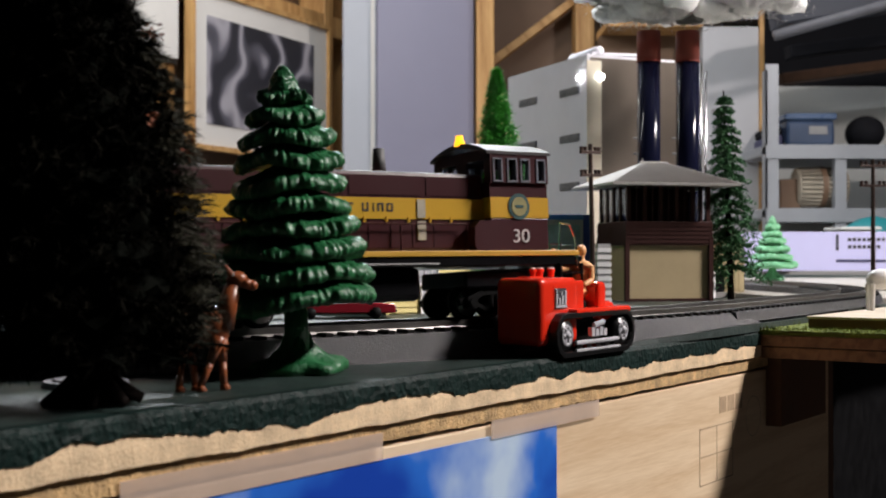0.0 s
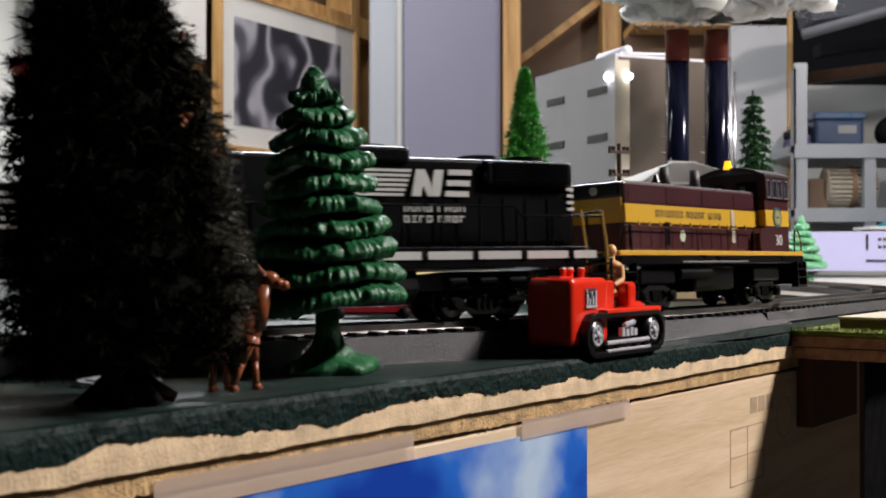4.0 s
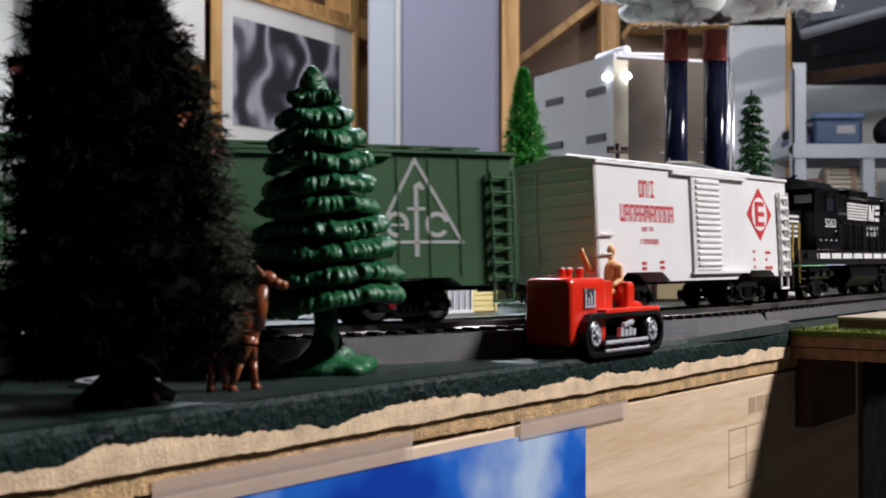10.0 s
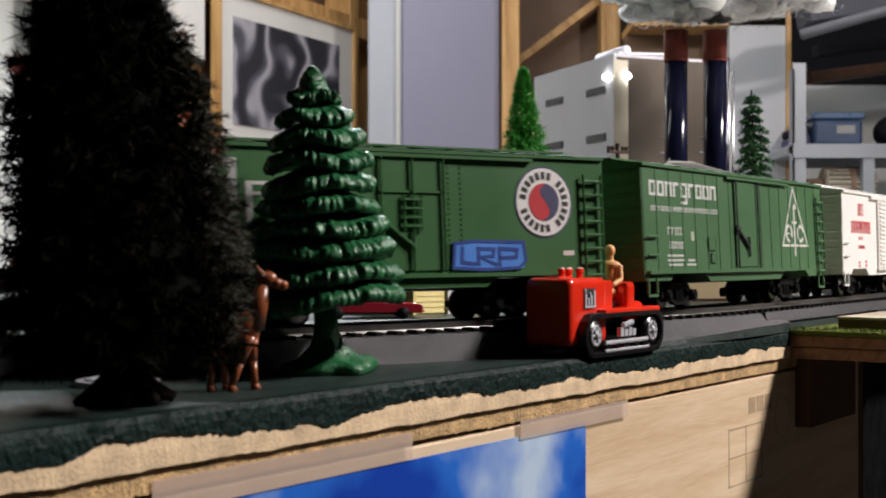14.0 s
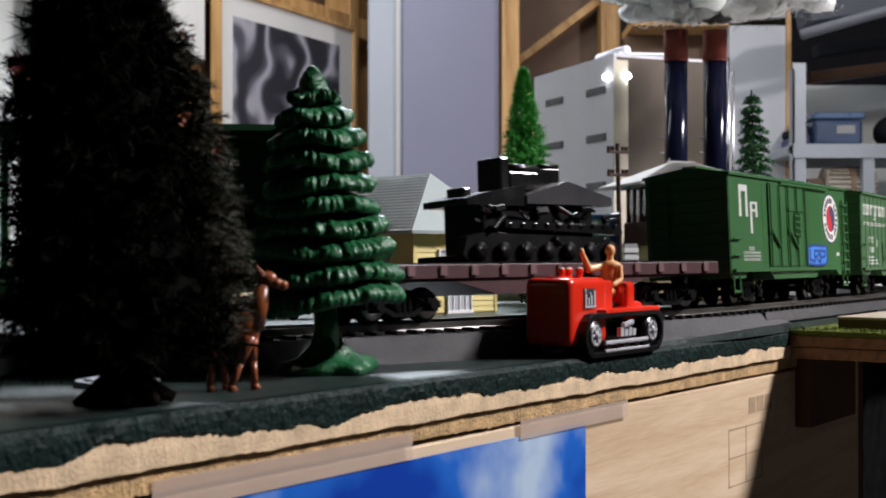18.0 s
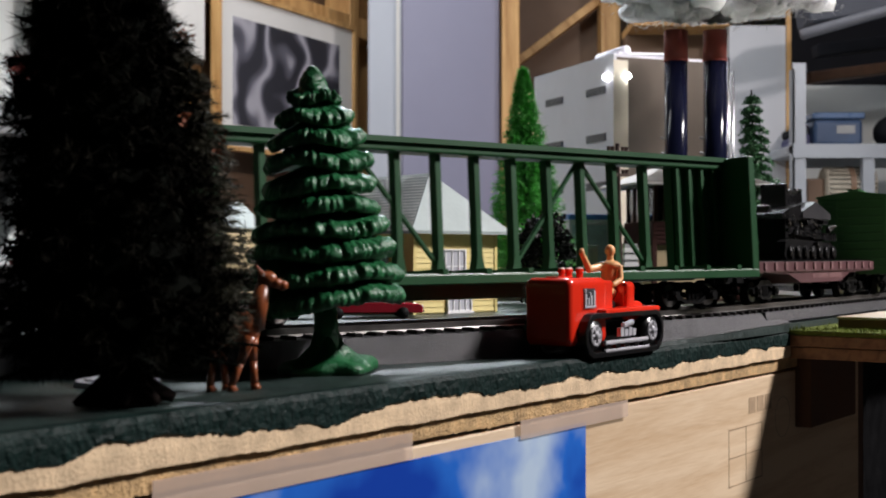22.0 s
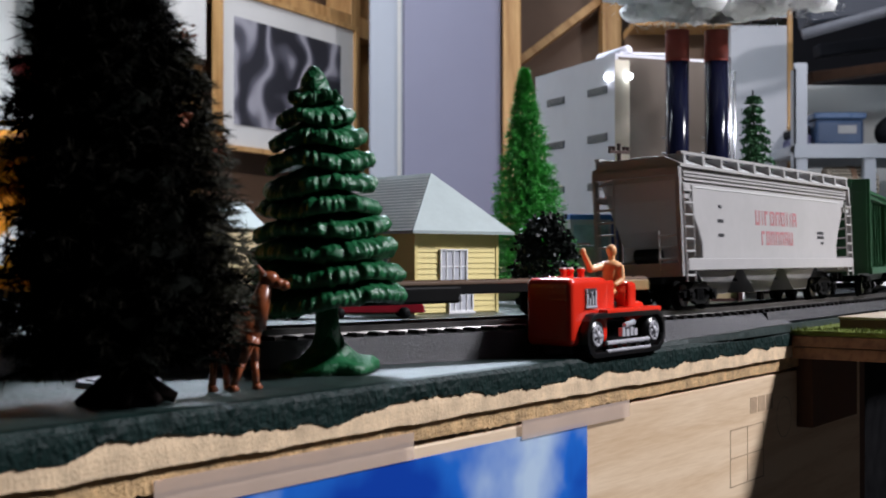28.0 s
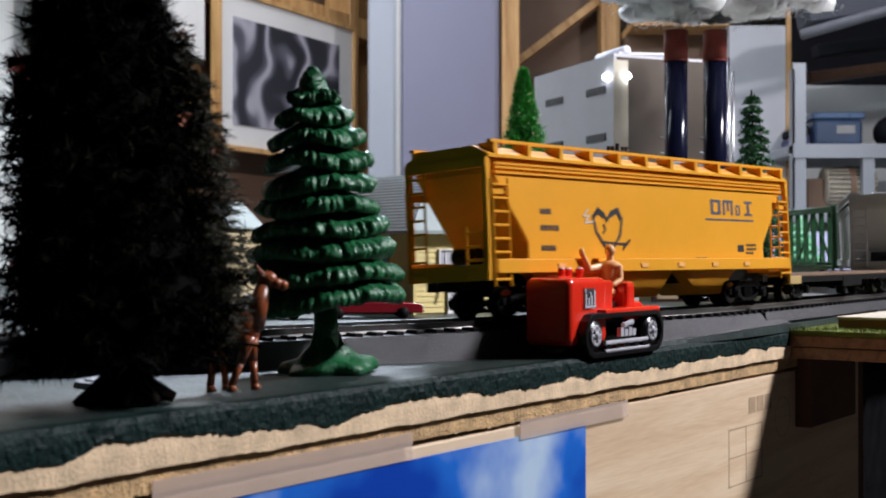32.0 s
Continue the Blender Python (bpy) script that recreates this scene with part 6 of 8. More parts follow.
    # handrails, steps, pilots
    for sy in (-1, 1):
        bm = bmesh.new()
        y = sy * (w - 0.0004)
        rail_set(bm, [(-0.0345, y, 0.0385), (-0.0310, y, 0.0355), (0.0700, y, 0.0355), (0.0730, y, 0.0325), (0.1040, y, 0.0325)], 0.00038)
        for i in range(11):
            x = -0.0385 + i * 0.01365
            add_rod(bm, (x, y, 0.0205), (x, y, 0.0352 if x < 0.071 else 0.0325), 0.00038, None, 6)
        part("side_handrail", bm, "loco_black", car)
        for s in (-1, 1):
            bm = bmesh.new()
            xa, xb = sorted((s * (h - 0.001), s * (h - 0.010)))
            for z in (0.0062, 0.0096, 0.0130, 0.0164):
                add_box(bm, xa, xb, y - 0.0030, y + 0.0012, z, z + 0.0006)
            part("steps", bm, "loco_black", car)
            bm = bmesh.new()
            for x in (xa + 0.0003, xb - 0.0003):
                lean = 0.0016 if x < 0 else -0.0016
                rail_set(bm, [(x + lean, y, 0.0345), (x, y, 0.0230), (x, y, 0.0080)], 0.00052)
            part("step_handrail", bm, "loco_gold", car, "yellow step handrail")
    for s in (-1, 1):
        part("platform", box(min(s * (h - 0.012), s * h), max(s * (h - 0.012), s * h), -w + 0.004, w - 0.004, 0.0180, 0.0205), "loco_black", car)
        part("pilot", box(min(s * (h - 0.001), s * (h + 0.001)), max(s * (h - 0.001), s * (h + 0.001)), -w, w, 0.0055, 0.0190, 0.0004), "loco_black", car)
        bm = bmesh.new()
        rail_set(bm, [(s * (h - 0.001), -w + 0.003, 0.0205), (s * (h - 0.001), -w + 0.003, 0.0345), (s * (h - 0.001), w - 0.003, 0.0345), (s * (h - 0.001), w - 0.003, 0.0205)], 0.0004)
        for y in (-0.005, 0.005):
            add_rod(bm, (s * (h - 0.001), y, 0.0205), (s * (h - 0.001), y, 0.0345), 0.0004, None, 6)
        part("end_handrail", bm, "print_white" if s < 0 else "loco_black", car)
    part("fuel_tank", cross([(-0.0140, 0.0155), (-0.0155, 0.0100), (-0.0115, 0.0050), (0.0115, 0.0050), (0.0155, 0.0100), (0.0140, 0.0155)], -0.0150, 0.0350), "loco_satin", car, "satin black fuel tank")
    for x in (-0.060, 0.060):
        truck(car, x)
        part("truck_cover", box(x - 0.015, x + 0.015, -0.0134, 0.0134, 0.0092, 0.0150, 0.0008), "loco_black", car)
        for dx in (-0.011, 0.0, 0.011):
            part("brake_cylinder", rod((x + dx - 0.003, -0.0146, 0.0118), (x + dx + 0.003, -0.0146, 0.0118), 0.0014, None, 10), "loco_satin", car)
    couplers(car, h)
    return car


SWITCHER, ENGINE, BEAM, DEEP, LOW = switcher(), road_engine(), centerbeam(), depressed_flat(), low_flat()
CARS = ((SWITCHER, 0.3345, 0.047), (ENGINE, 0.1464, 0.060), (erie, -0.0458, 0.045), (ever, -0.2389, 0.053), (north, -0.4179, 0.045),
        (DEEP, -0.588, 0.062), (BEAM, -0.8122, 0.095), (wisc, -1.0520, 0.072), (LOW, -1.2600, 0.071), (dakota, -1.4619, 0.068))


# ---- trees ----


def skirt(bm, z, r, drop, lobes, rng, thick=0.0030, cx=0.0):
    """One drooping tier: a bumpy upper face, small upturned knobs along the rim, a hollow underside."""
    n = max(lobes * 10, round(r * 2600) * 7)
    ph, tilt, away = rng.uniform(0, 6), rng.uniform(-0.05, 0.05), rng.uniform(0, 6)
    rings = []
    prof = ((0.10, 1.05), (0.25, 0.92), (0.40, 0.78), (0.55, 0.62), (0.66, 0.52), (0.76, 0.43), (0.84, 0.36), (0.91, 0.28), (0.96, 0.18), (1.0, 0.0),
            (1.0, -0.16), (0.96, -0.30), (0.88, -0.30), (0.70, -0.16), (0.45, 0.04), (0.15, 0.18))
    flutes = max(20, round(r * 3000 + rng.uniform(-4, 4)))
    for k, (f, dz) in enumerate(prof):
        ring = []
        rim = max(0.0, (f - 0.62) / 0.38) ** 1.5
        for i in range(n):
            a = i / n * math.tau
            c = Vector((math.cos(a), math.sin(a), ph))
            lob = min(max(0.5 + 0.8 * noise.noise(c * lobes * 0.16) + 0.9 * noise.noise(c * lobes * 0.36), -0.2), 1.3)
            flute = math.sin(flutes * a + ph + 5.0 * noise.noise(c * 3.0)) * (0.6 + 0.8 * noise.noise(c * 5.0 + Vector((2, 0, 0))))
            rr = r * f * (1 + 0.030 * math.sin(2 * a + ph) + 0.025 * math.sin(5 * a + 2 * ph)) + rim * (0.0012 * lob - 0.0006 + 0.00020 * flute)
            lift = rim * (0.0006 * lob - 0.0002 + 0.00020 * flute) if k < 10 else rim * 0.0004 * lob
            p = Vector((rr * math.cos(a) + cx, rr * math.sin(a), z + drop * dz + lift + tilt * rr * math.cos(a + away) + 0.0009 * f * math.sin(3 * a + ph)))
            if 0 < k < 12:
                b = 0.00060 * noise.noise(p * 420) + 0.00060 * noise.noise(p * 1050 + Vector((3, ph, 0)))
                p += Vector((math.cos(a) * 0.5, math.sin(a) * 0.5, 1.0)) * b
            ring.append(bm.verts.new(p))
        rings.append(ring)
    for a, b in zip(rings, rings[1:]):
        for i in range(n):
            bm.faces.new((a[i], a[(i + 1) % n], b[(i + 1) % n], b[i]))
    bm.faces.new(rings[0])
    bm.faces.new(rings[-1][::-1])


def moulded_tree(label, m, mat, tiers, trunk_r, trunk_h, base_r, seed, lobes=13):
    tree = thing("toy_pine_tree", label, "toy tree", m)
    rng = random.Random(seed)
    for z, r, drop in tiers:
        bm = bmesh.new()
        skirt(bm, z, r, drop, lobes, rng)
        bmesh.ops.recalc_face_normals(bm, faces=bm.faces[:])
        part("branch_tier", bm, mat, tree, "", True)
    ztop, rtop, dtop = tiers[-1]
    bm = bmesh.new()
    for k in range(5):
        ball(bm, (0, 0, ztop + dtop * (0.35 + 0.33 * k)), rtop * (0.66, 0.58, 0.50, 0.41, 0.28)[k], 1, 1, 0.95, 3)
    for v in bm.verts:
        v.co += Vector((noise.noise(v.co * 500), noise.noise(v.co * 500 + Vector((4, 0, 0))), noise.noise(v.co * 500 + Vector((0, 4, 0))))) * 0.0009
    part("tip", bm, mat, tree, "", True)
    part("trunk", rod((0, 0, 0.002), (0, 0, trunk_h + 0.004), trunk_r * 1.1, trunk_r * 0.9, 18), mat, tree, "", True)
    bm = bmesh.new()
    n = 40
    rings = []
    for f, z in ((1.0, 0.0), (1.0, 0.0018), (0.9, 0.0030), (0.62, 0.0036), (0.36, 0.0062), (0.25, 0.0095)):
        rings.append([bm.verts.new((base_r * f * (1 + 0.10 * math.sin(5 * a + 1) * f + 0.06 * math.sin(9 * a) * f) * math.cos(a),
                                    base_r * f * (1 + 0.10 * math.sin(5 * a + 1) * f + 0.06 * math.sin(9 * a) * f) * math.sin(a) * 0.9,
                                    z * (1 + 0.25 * math.sin(4 * a + 2)))) for a in [i / n * math.tau for i in range(n)]])
    for a, b in zip(rings, rings[1:]):
        for i in range(n):
            bm.faces.new((a[i], a[(i + 1) % n], b[(i + 1) % n], b[i]))
    bm.faces.new(rings[0][::-1])
    bm.faces.new(rings[-1])
    bmesh.ops.recalc_face_normals(bm, faces=bm.faces[:])
    part("base", bm, mat, tree, "", True)
    return tree


def spiky_crown(shape, branches, needles, nl, seed, droop=0.0, branch_r=0.0005, blade=0.00022, twigs=True):
    """Branches round a stem, each set with short needles; shape(z) gives the reach. Returns the twigs and the needles."""
    rng = random.Random(seed)
    wood = bmesh.new()
    verts, faces = [], []
    z0, z1, reach = shape
    for b in range(branches):
        f = (b + rng.random()) / branches
        z = z0 + (z1 - z0) * f
        a = b * 2.39996 + rng.uniform(-0.3, 0.3)
        r = reach(f) * rng.uniform(0.72, 1.06)
        p0 = Vector((0, 0, z))
        p1 = Vector((math.cos(a) * r, math.sin(a) * r, z + droop * r + rng.uniform(-0.1, 0.1) * r))
        if twigs:
            add_rod(wood, p0, p1, branch_r, branch_r * 0.3, 5)
        d = (p1 - p0).normalized()
        for k in range(needles):
            g = 0.25 + 0.75 * (k + rng.random()) / needles
            q = p0.lerp(p1, g)
            v = Vector((rng.gauss(0, 1), rng.gauss(0, 1), rng.gauss(0, 1))).normalized()
            w = (v + d * 0.7).normalized() * nl * rng.uniform(0.6, 1.2)
            s = w.cross(Vector((rng.gauss(0, 1), rng.gauss(0, 1), rng.gauss(0, 1)))).normalized() * blade
            i = len(verts)
            verts += [q - s, q + s, q + w]
            faces.append((i, i + 1, i + 2))
    return wood, verts, faces


def raw_part(name, verts, faces, mat, parent, label=""):
    me = bpy.data.meshes.new(name)
    me.from_pydata([tuple(v) for v in verts], [], faces)
    me.materials.append(M[mat])
    ob = new(name, me)
    ob.parent = parent
    if label:
        tagged(ob, label)
    return ob


moulded_tree("glossy dark green moulded plastic pine tree", pose(-0.0312, 0.344, 0, 0, -3.2, 20), "conifer_plastic",
             ((0.0200, 0.0228, 0.0072), (0.0268, 0.0215, 0.0070), (0.0330, 0.0198, 0.0068), (0.0388, 0.0180, 0.0066), (0.0446, 0.0168, 0.0064), (0.0505, 0.0155, 0.0064),
              (0.0568, 0.0141, 0.0064), (0.0632, 0.0126, 0.0062), (0.0690, 0.0100, 0.0056), (0.0742, 0.0070, 0.0046)), 0.0033, 0.021, 0.0130, 2, 26)

# dark bushy tree near the camera
dark = thing("bristle_tree", "dark bristly model fir tree with brown and orange tips", "toy tree", pose(-0.0682, 0.271, 0, 0, -4.2, 0))
PROFILE = ((0.0, 0.0225), (0.035, 0.0242), (0.14, 0.0264), (0.24, 0.0250), (0.35, 0.0238), (0.45, 0.0218), (0.56, 0.0183), (0.66, 0.0155), (0.82, 0.0098), (1.0, 0.001))


def reach_of(profile):
    return lambda f: float(np.interp(f, [p[0] for p in profile], [p[1] for p in profile]))


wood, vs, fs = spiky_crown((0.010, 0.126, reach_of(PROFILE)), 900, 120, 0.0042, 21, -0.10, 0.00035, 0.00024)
# Black core added inside the crown so that it looks opaque and dark.
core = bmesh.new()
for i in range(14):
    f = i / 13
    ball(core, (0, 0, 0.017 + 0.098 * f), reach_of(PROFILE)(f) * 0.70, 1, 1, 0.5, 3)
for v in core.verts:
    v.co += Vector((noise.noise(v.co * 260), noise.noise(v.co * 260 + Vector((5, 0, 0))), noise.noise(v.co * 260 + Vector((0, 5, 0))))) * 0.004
part("crown_core", core, "needle_dark", dark, "black core added to fill and darken the crown")
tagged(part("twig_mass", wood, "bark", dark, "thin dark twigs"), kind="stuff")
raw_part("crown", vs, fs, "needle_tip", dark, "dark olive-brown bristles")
rng = random.Random(23)
verts, faces = [], []
for c in range(5):
    a, f = rng.uniform(-0.6, 0.6), rng.uniform(0.35, 0.62)
    r = reach_of(PROFILE)(f) * rng.uniform(0.92, 1.06)
    ctr = Vector((r * math.cos(a), r * math.sin(a), 0.012 + 0.112 * f))
    for k in range(14):
        q = ctr + Vector((rng.gauss(0, 1), rng.gauss(0, 1), rng.gauss(0, 1))) * 0.0010
        u = Vector((rng.gauss(0, 1), rng.gauss(0, 1), rng.gauss(0, 1))).normalized() * 0.0007
        w = u.cross(Vector((rng.gauss(0, 1), rng.gauss(0, 1), rng.gauss(0, 1)))).normalized() * 0.0005
        i = len(verts)
        verts += [q - u, q + w, q + u, q - w]
        faces.append((i, i + 1, i + 2, i + 3))
# Right-hand sprays take a paler olive, painting in light from that side.
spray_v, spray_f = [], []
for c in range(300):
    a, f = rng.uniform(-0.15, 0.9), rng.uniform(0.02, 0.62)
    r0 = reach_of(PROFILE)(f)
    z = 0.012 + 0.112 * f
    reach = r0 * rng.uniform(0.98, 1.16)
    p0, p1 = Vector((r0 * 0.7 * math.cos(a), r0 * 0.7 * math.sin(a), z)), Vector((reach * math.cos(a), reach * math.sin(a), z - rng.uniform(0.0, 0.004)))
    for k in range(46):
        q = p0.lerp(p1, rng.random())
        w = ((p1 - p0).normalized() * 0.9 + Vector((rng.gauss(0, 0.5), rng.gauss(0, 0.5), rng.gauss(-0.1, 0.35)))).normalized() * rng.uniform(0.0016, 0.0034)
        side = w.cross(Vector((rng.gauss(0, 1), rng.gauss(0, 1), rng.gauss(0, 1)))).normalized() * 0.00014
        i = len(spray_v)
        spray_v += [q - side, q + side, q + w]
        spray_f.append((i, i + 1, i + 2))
tagged(raw_part("lit_side_sprays", spray_v, spray_f, "needle_lit_olive", dark, "fine olive-brown sprays, paler for light from the right"), kind="stuff")
tagged(raw_part("flock", verts, faces, "leaf_orange", dark, "scattered orange flock"), kind="stuff")
for a, l, z in ((-0.5, 0.031, 0.0095), (0.1, 0.030, 0.0120), (-1.1, 0.028, 0.0110), (-2.4, 0.030, 0.0100)):
    end = Vector((l * math.cos(a), l * math.sin(a), z - 0.0020))
    bm = rod((0, 0, z + 0.004), end, 0.0007, 0.0003, 6)
    for k in range(40):
        q = Vector((0, 0, z + 0.004)).lerp(end, 0.3 + 0.7 * k / 40)
        add_rod(bm, q, q + Vector((rng.gauss(0, 1), rng.gauss(0, 1), rng.gauss(0, 1))).normalized() * 0.003, 0.00018, 0.00005, 3)
    part("low_branch", bm, "needle_dark", dark, "bare drooping low branch")
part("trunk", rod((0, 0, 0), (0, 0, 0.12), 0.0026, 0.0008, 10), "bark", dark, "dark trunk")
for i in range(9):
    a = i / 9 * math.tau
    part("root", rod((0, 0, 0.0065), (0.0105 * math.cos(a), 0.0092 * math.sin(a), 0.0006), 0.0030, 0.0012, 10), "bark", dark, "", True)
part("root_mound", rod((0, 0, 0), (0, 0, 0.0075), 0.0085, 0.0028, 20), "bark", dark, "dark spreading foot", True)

red = thing("autumn_tree", "dark red-leaved model tree beyond the dark fir", "toy tree", pose(-0.2320, 0.70, 0))
part("trunk", rod((0, 0, 0), (0, 0, 0.130), 0.003, 0.001, 10), "bark", red, "dark trunk")
rng = random.Random(41)
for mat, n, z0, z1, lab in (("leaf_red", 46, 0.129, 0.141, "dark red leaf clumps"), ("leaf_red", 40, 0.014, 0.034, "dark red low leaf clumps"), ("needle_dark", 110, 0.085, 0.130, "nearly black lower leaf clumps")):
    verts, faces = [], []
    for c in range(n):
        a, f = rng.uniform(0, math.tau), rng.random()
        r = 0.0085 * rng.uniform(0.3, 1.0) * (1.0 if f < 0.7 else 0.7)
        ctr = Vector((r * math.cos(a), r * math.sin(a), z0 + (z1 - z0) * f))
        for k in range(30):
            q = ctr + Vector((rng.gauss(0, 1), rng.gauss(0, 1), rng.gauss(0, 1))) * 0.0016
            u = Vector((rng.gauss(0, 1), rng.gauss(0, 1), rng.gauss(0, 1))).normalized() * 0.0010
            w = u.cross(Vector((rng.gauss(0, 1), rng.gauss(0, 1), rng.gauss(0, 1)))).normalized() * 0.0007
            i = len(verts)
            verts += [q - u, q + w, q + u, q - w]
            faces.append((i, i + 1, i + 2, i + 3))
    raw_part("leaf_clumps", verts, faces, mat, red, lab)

cone = thing("bottle_brush_tree", "bright green bottle-brush model tree", "toy tree", pose(0.0568, 0.85, 0, 0, -1, 0))
wood, vs, fs = spiky_crown((0.012, 0.157, lambda f: 0.0385 * (1 - f) ** 0.95 + 0.001), 820, 60, 0.0046, 51, -0.05, 0.0003, 0.00030)
tagged(part("twig_mass", wood, "needle_mid", cone), kind="stuff")
raw_part("crown", vs, fs, "needle_bright", cone, "bright green bristles")
part("stem", rod((0, 0, 0), (0, 0, 0.150), 0.0016, 0.0006, 8), "bark", cone, "twisted wire stem")
rng = random.Random(52)
bm = bmesh.new()
for i in range(70):
    f, a = rng.random(), rng.uniform(0, math.tau)
    r = 0.0395 * (1 - f) + 0.0015
    v = bmesh.ops.create_icosphere(bm, subdivisions=1, radius=0.0006)["verts"]
    xf(bm, v, Matrix.Translation((r * math.cos(a), r * math.sin(a), 0.014 + 0.143 * f)))
tagged(part("beads", bm, "bead_gold", cone, "tiny pale gold beads"), kind="stuff")

bush = thing("dark_bush", "low black-green model bush", "toy bush", pose(0.0595, 0.745, 0))
rng = random.Random(61)
verts, faces = [], []
for c in range(150):
    a, f = rng.uniform(0, math.tau), rng.random()
    r = reach_of(((0, 0.017), (0.4, 0.0185), (0.8, 0.013), (1.0, 0.007)))(f) * rng.uniform(0.5, 1.05)
    ctr = Vector((r * math.cos(a), r * math.sin(a), 0.008 + 0.046 * f))
    for k in range(26):
        q = ctr + Vector((rng.gauss(0, 1), rng.gauss(0, 1), rng.gauss(0, 1))) * 0.0020
        u = Vector((rng.gauss(0, 1), rng.gauss(0, 1), rng.gauss(0, 1))).normalized() * 0.0016
        w = u.cross(Vector((rng.gauss(0, 1), rng.gauss(0, 1), rng.gauss(0, 1)))).normalized() * 0.0013
        i = len(verts)
        verts += [q - u, q + w, q + u, q - w]
        faces.append((i, i + 1, i + 2, i + 3))
raw_part("leaf_clumps", verts, faces, "bush_black", bush, "black-green leaf clumps")
part("stem", rod((0, 0, 0), (0, 0, 0.03), 0.002, 0.001, 8), "bark", bush)


def fir(label, m, height, reach, mat, seed, rows, per, droop):
    """A spare fir with separate hanging boughs."""
    tree = thing("model_fir_tree", label, "toy tree", m)
    rng = random.Random(seed)
    part("trunk", rod((0, 0, 0), (0, 0, height), reach * 0.09, reach * 0.02, 10), "bark", tree, "dark trunk")
    verts, faces = [], []
    for i in range(rows):
        f = i / rows
        z = height * (0.16 + 0.84 * f)
        for k in range(per):
            a = rng.uniform(0, math.tau)
            l = reach * (1 - f * 0.86) * rng.uniform(0.6, 1.1)
            for j in range(60):
                g = rng.random()
                q = Vector((math.cos(a) * l * g, math.sin(a) * l * g, z - droop * l * g * g)) + Vector((rng.gauss(0, 1), rng.gauss(0, 1), rng.gauss(0, 0.7))) * reach * 0.045
                u = Vector((rng.gauss(0, 1), rng.gauss(0, 1), rng.gauss(0, 1))).normalized() * reach * 0.05
                w = u.cross(Vector((rng.gauss(0, 1), rng.gauss(0, 1), rng.gauss(0, 1)))).normalized() * reach * 0.025
                n = len(verts)
                verts += [q - u, q + w, q + u, q - w]
                faces.append((n, n + 1, n + 2, n + 3))
    raw_part("crown", verts, faces, mat, tree)
    return tree


fir("tall dark green fir beside the signal tower", pose(0.2330, 0.93, 0, 0, -2, 0), 0.155, 0.029, "needle_mid", 71, 19, 15, 0.5)
moulded_tree("small pale green moulded pine tree", pose(0.4135, 1.46, 0.0045) @ Matrix.Diagonal((1.33, 1.33, 1.36, 1)), "pale_green",
             ((0.012, 0.0205, 0.008), (0.0195, 0.0175, 0.007), (0.0265, 0.0150, 0.0065), (0.033, 0.0120, 0.006), (0.039, 0.0092, 0.0055), (0.045, 0.0065, 0.005)), 0.002, 0.010, 0.010, 8, 11)

# ---- toys on the board ----


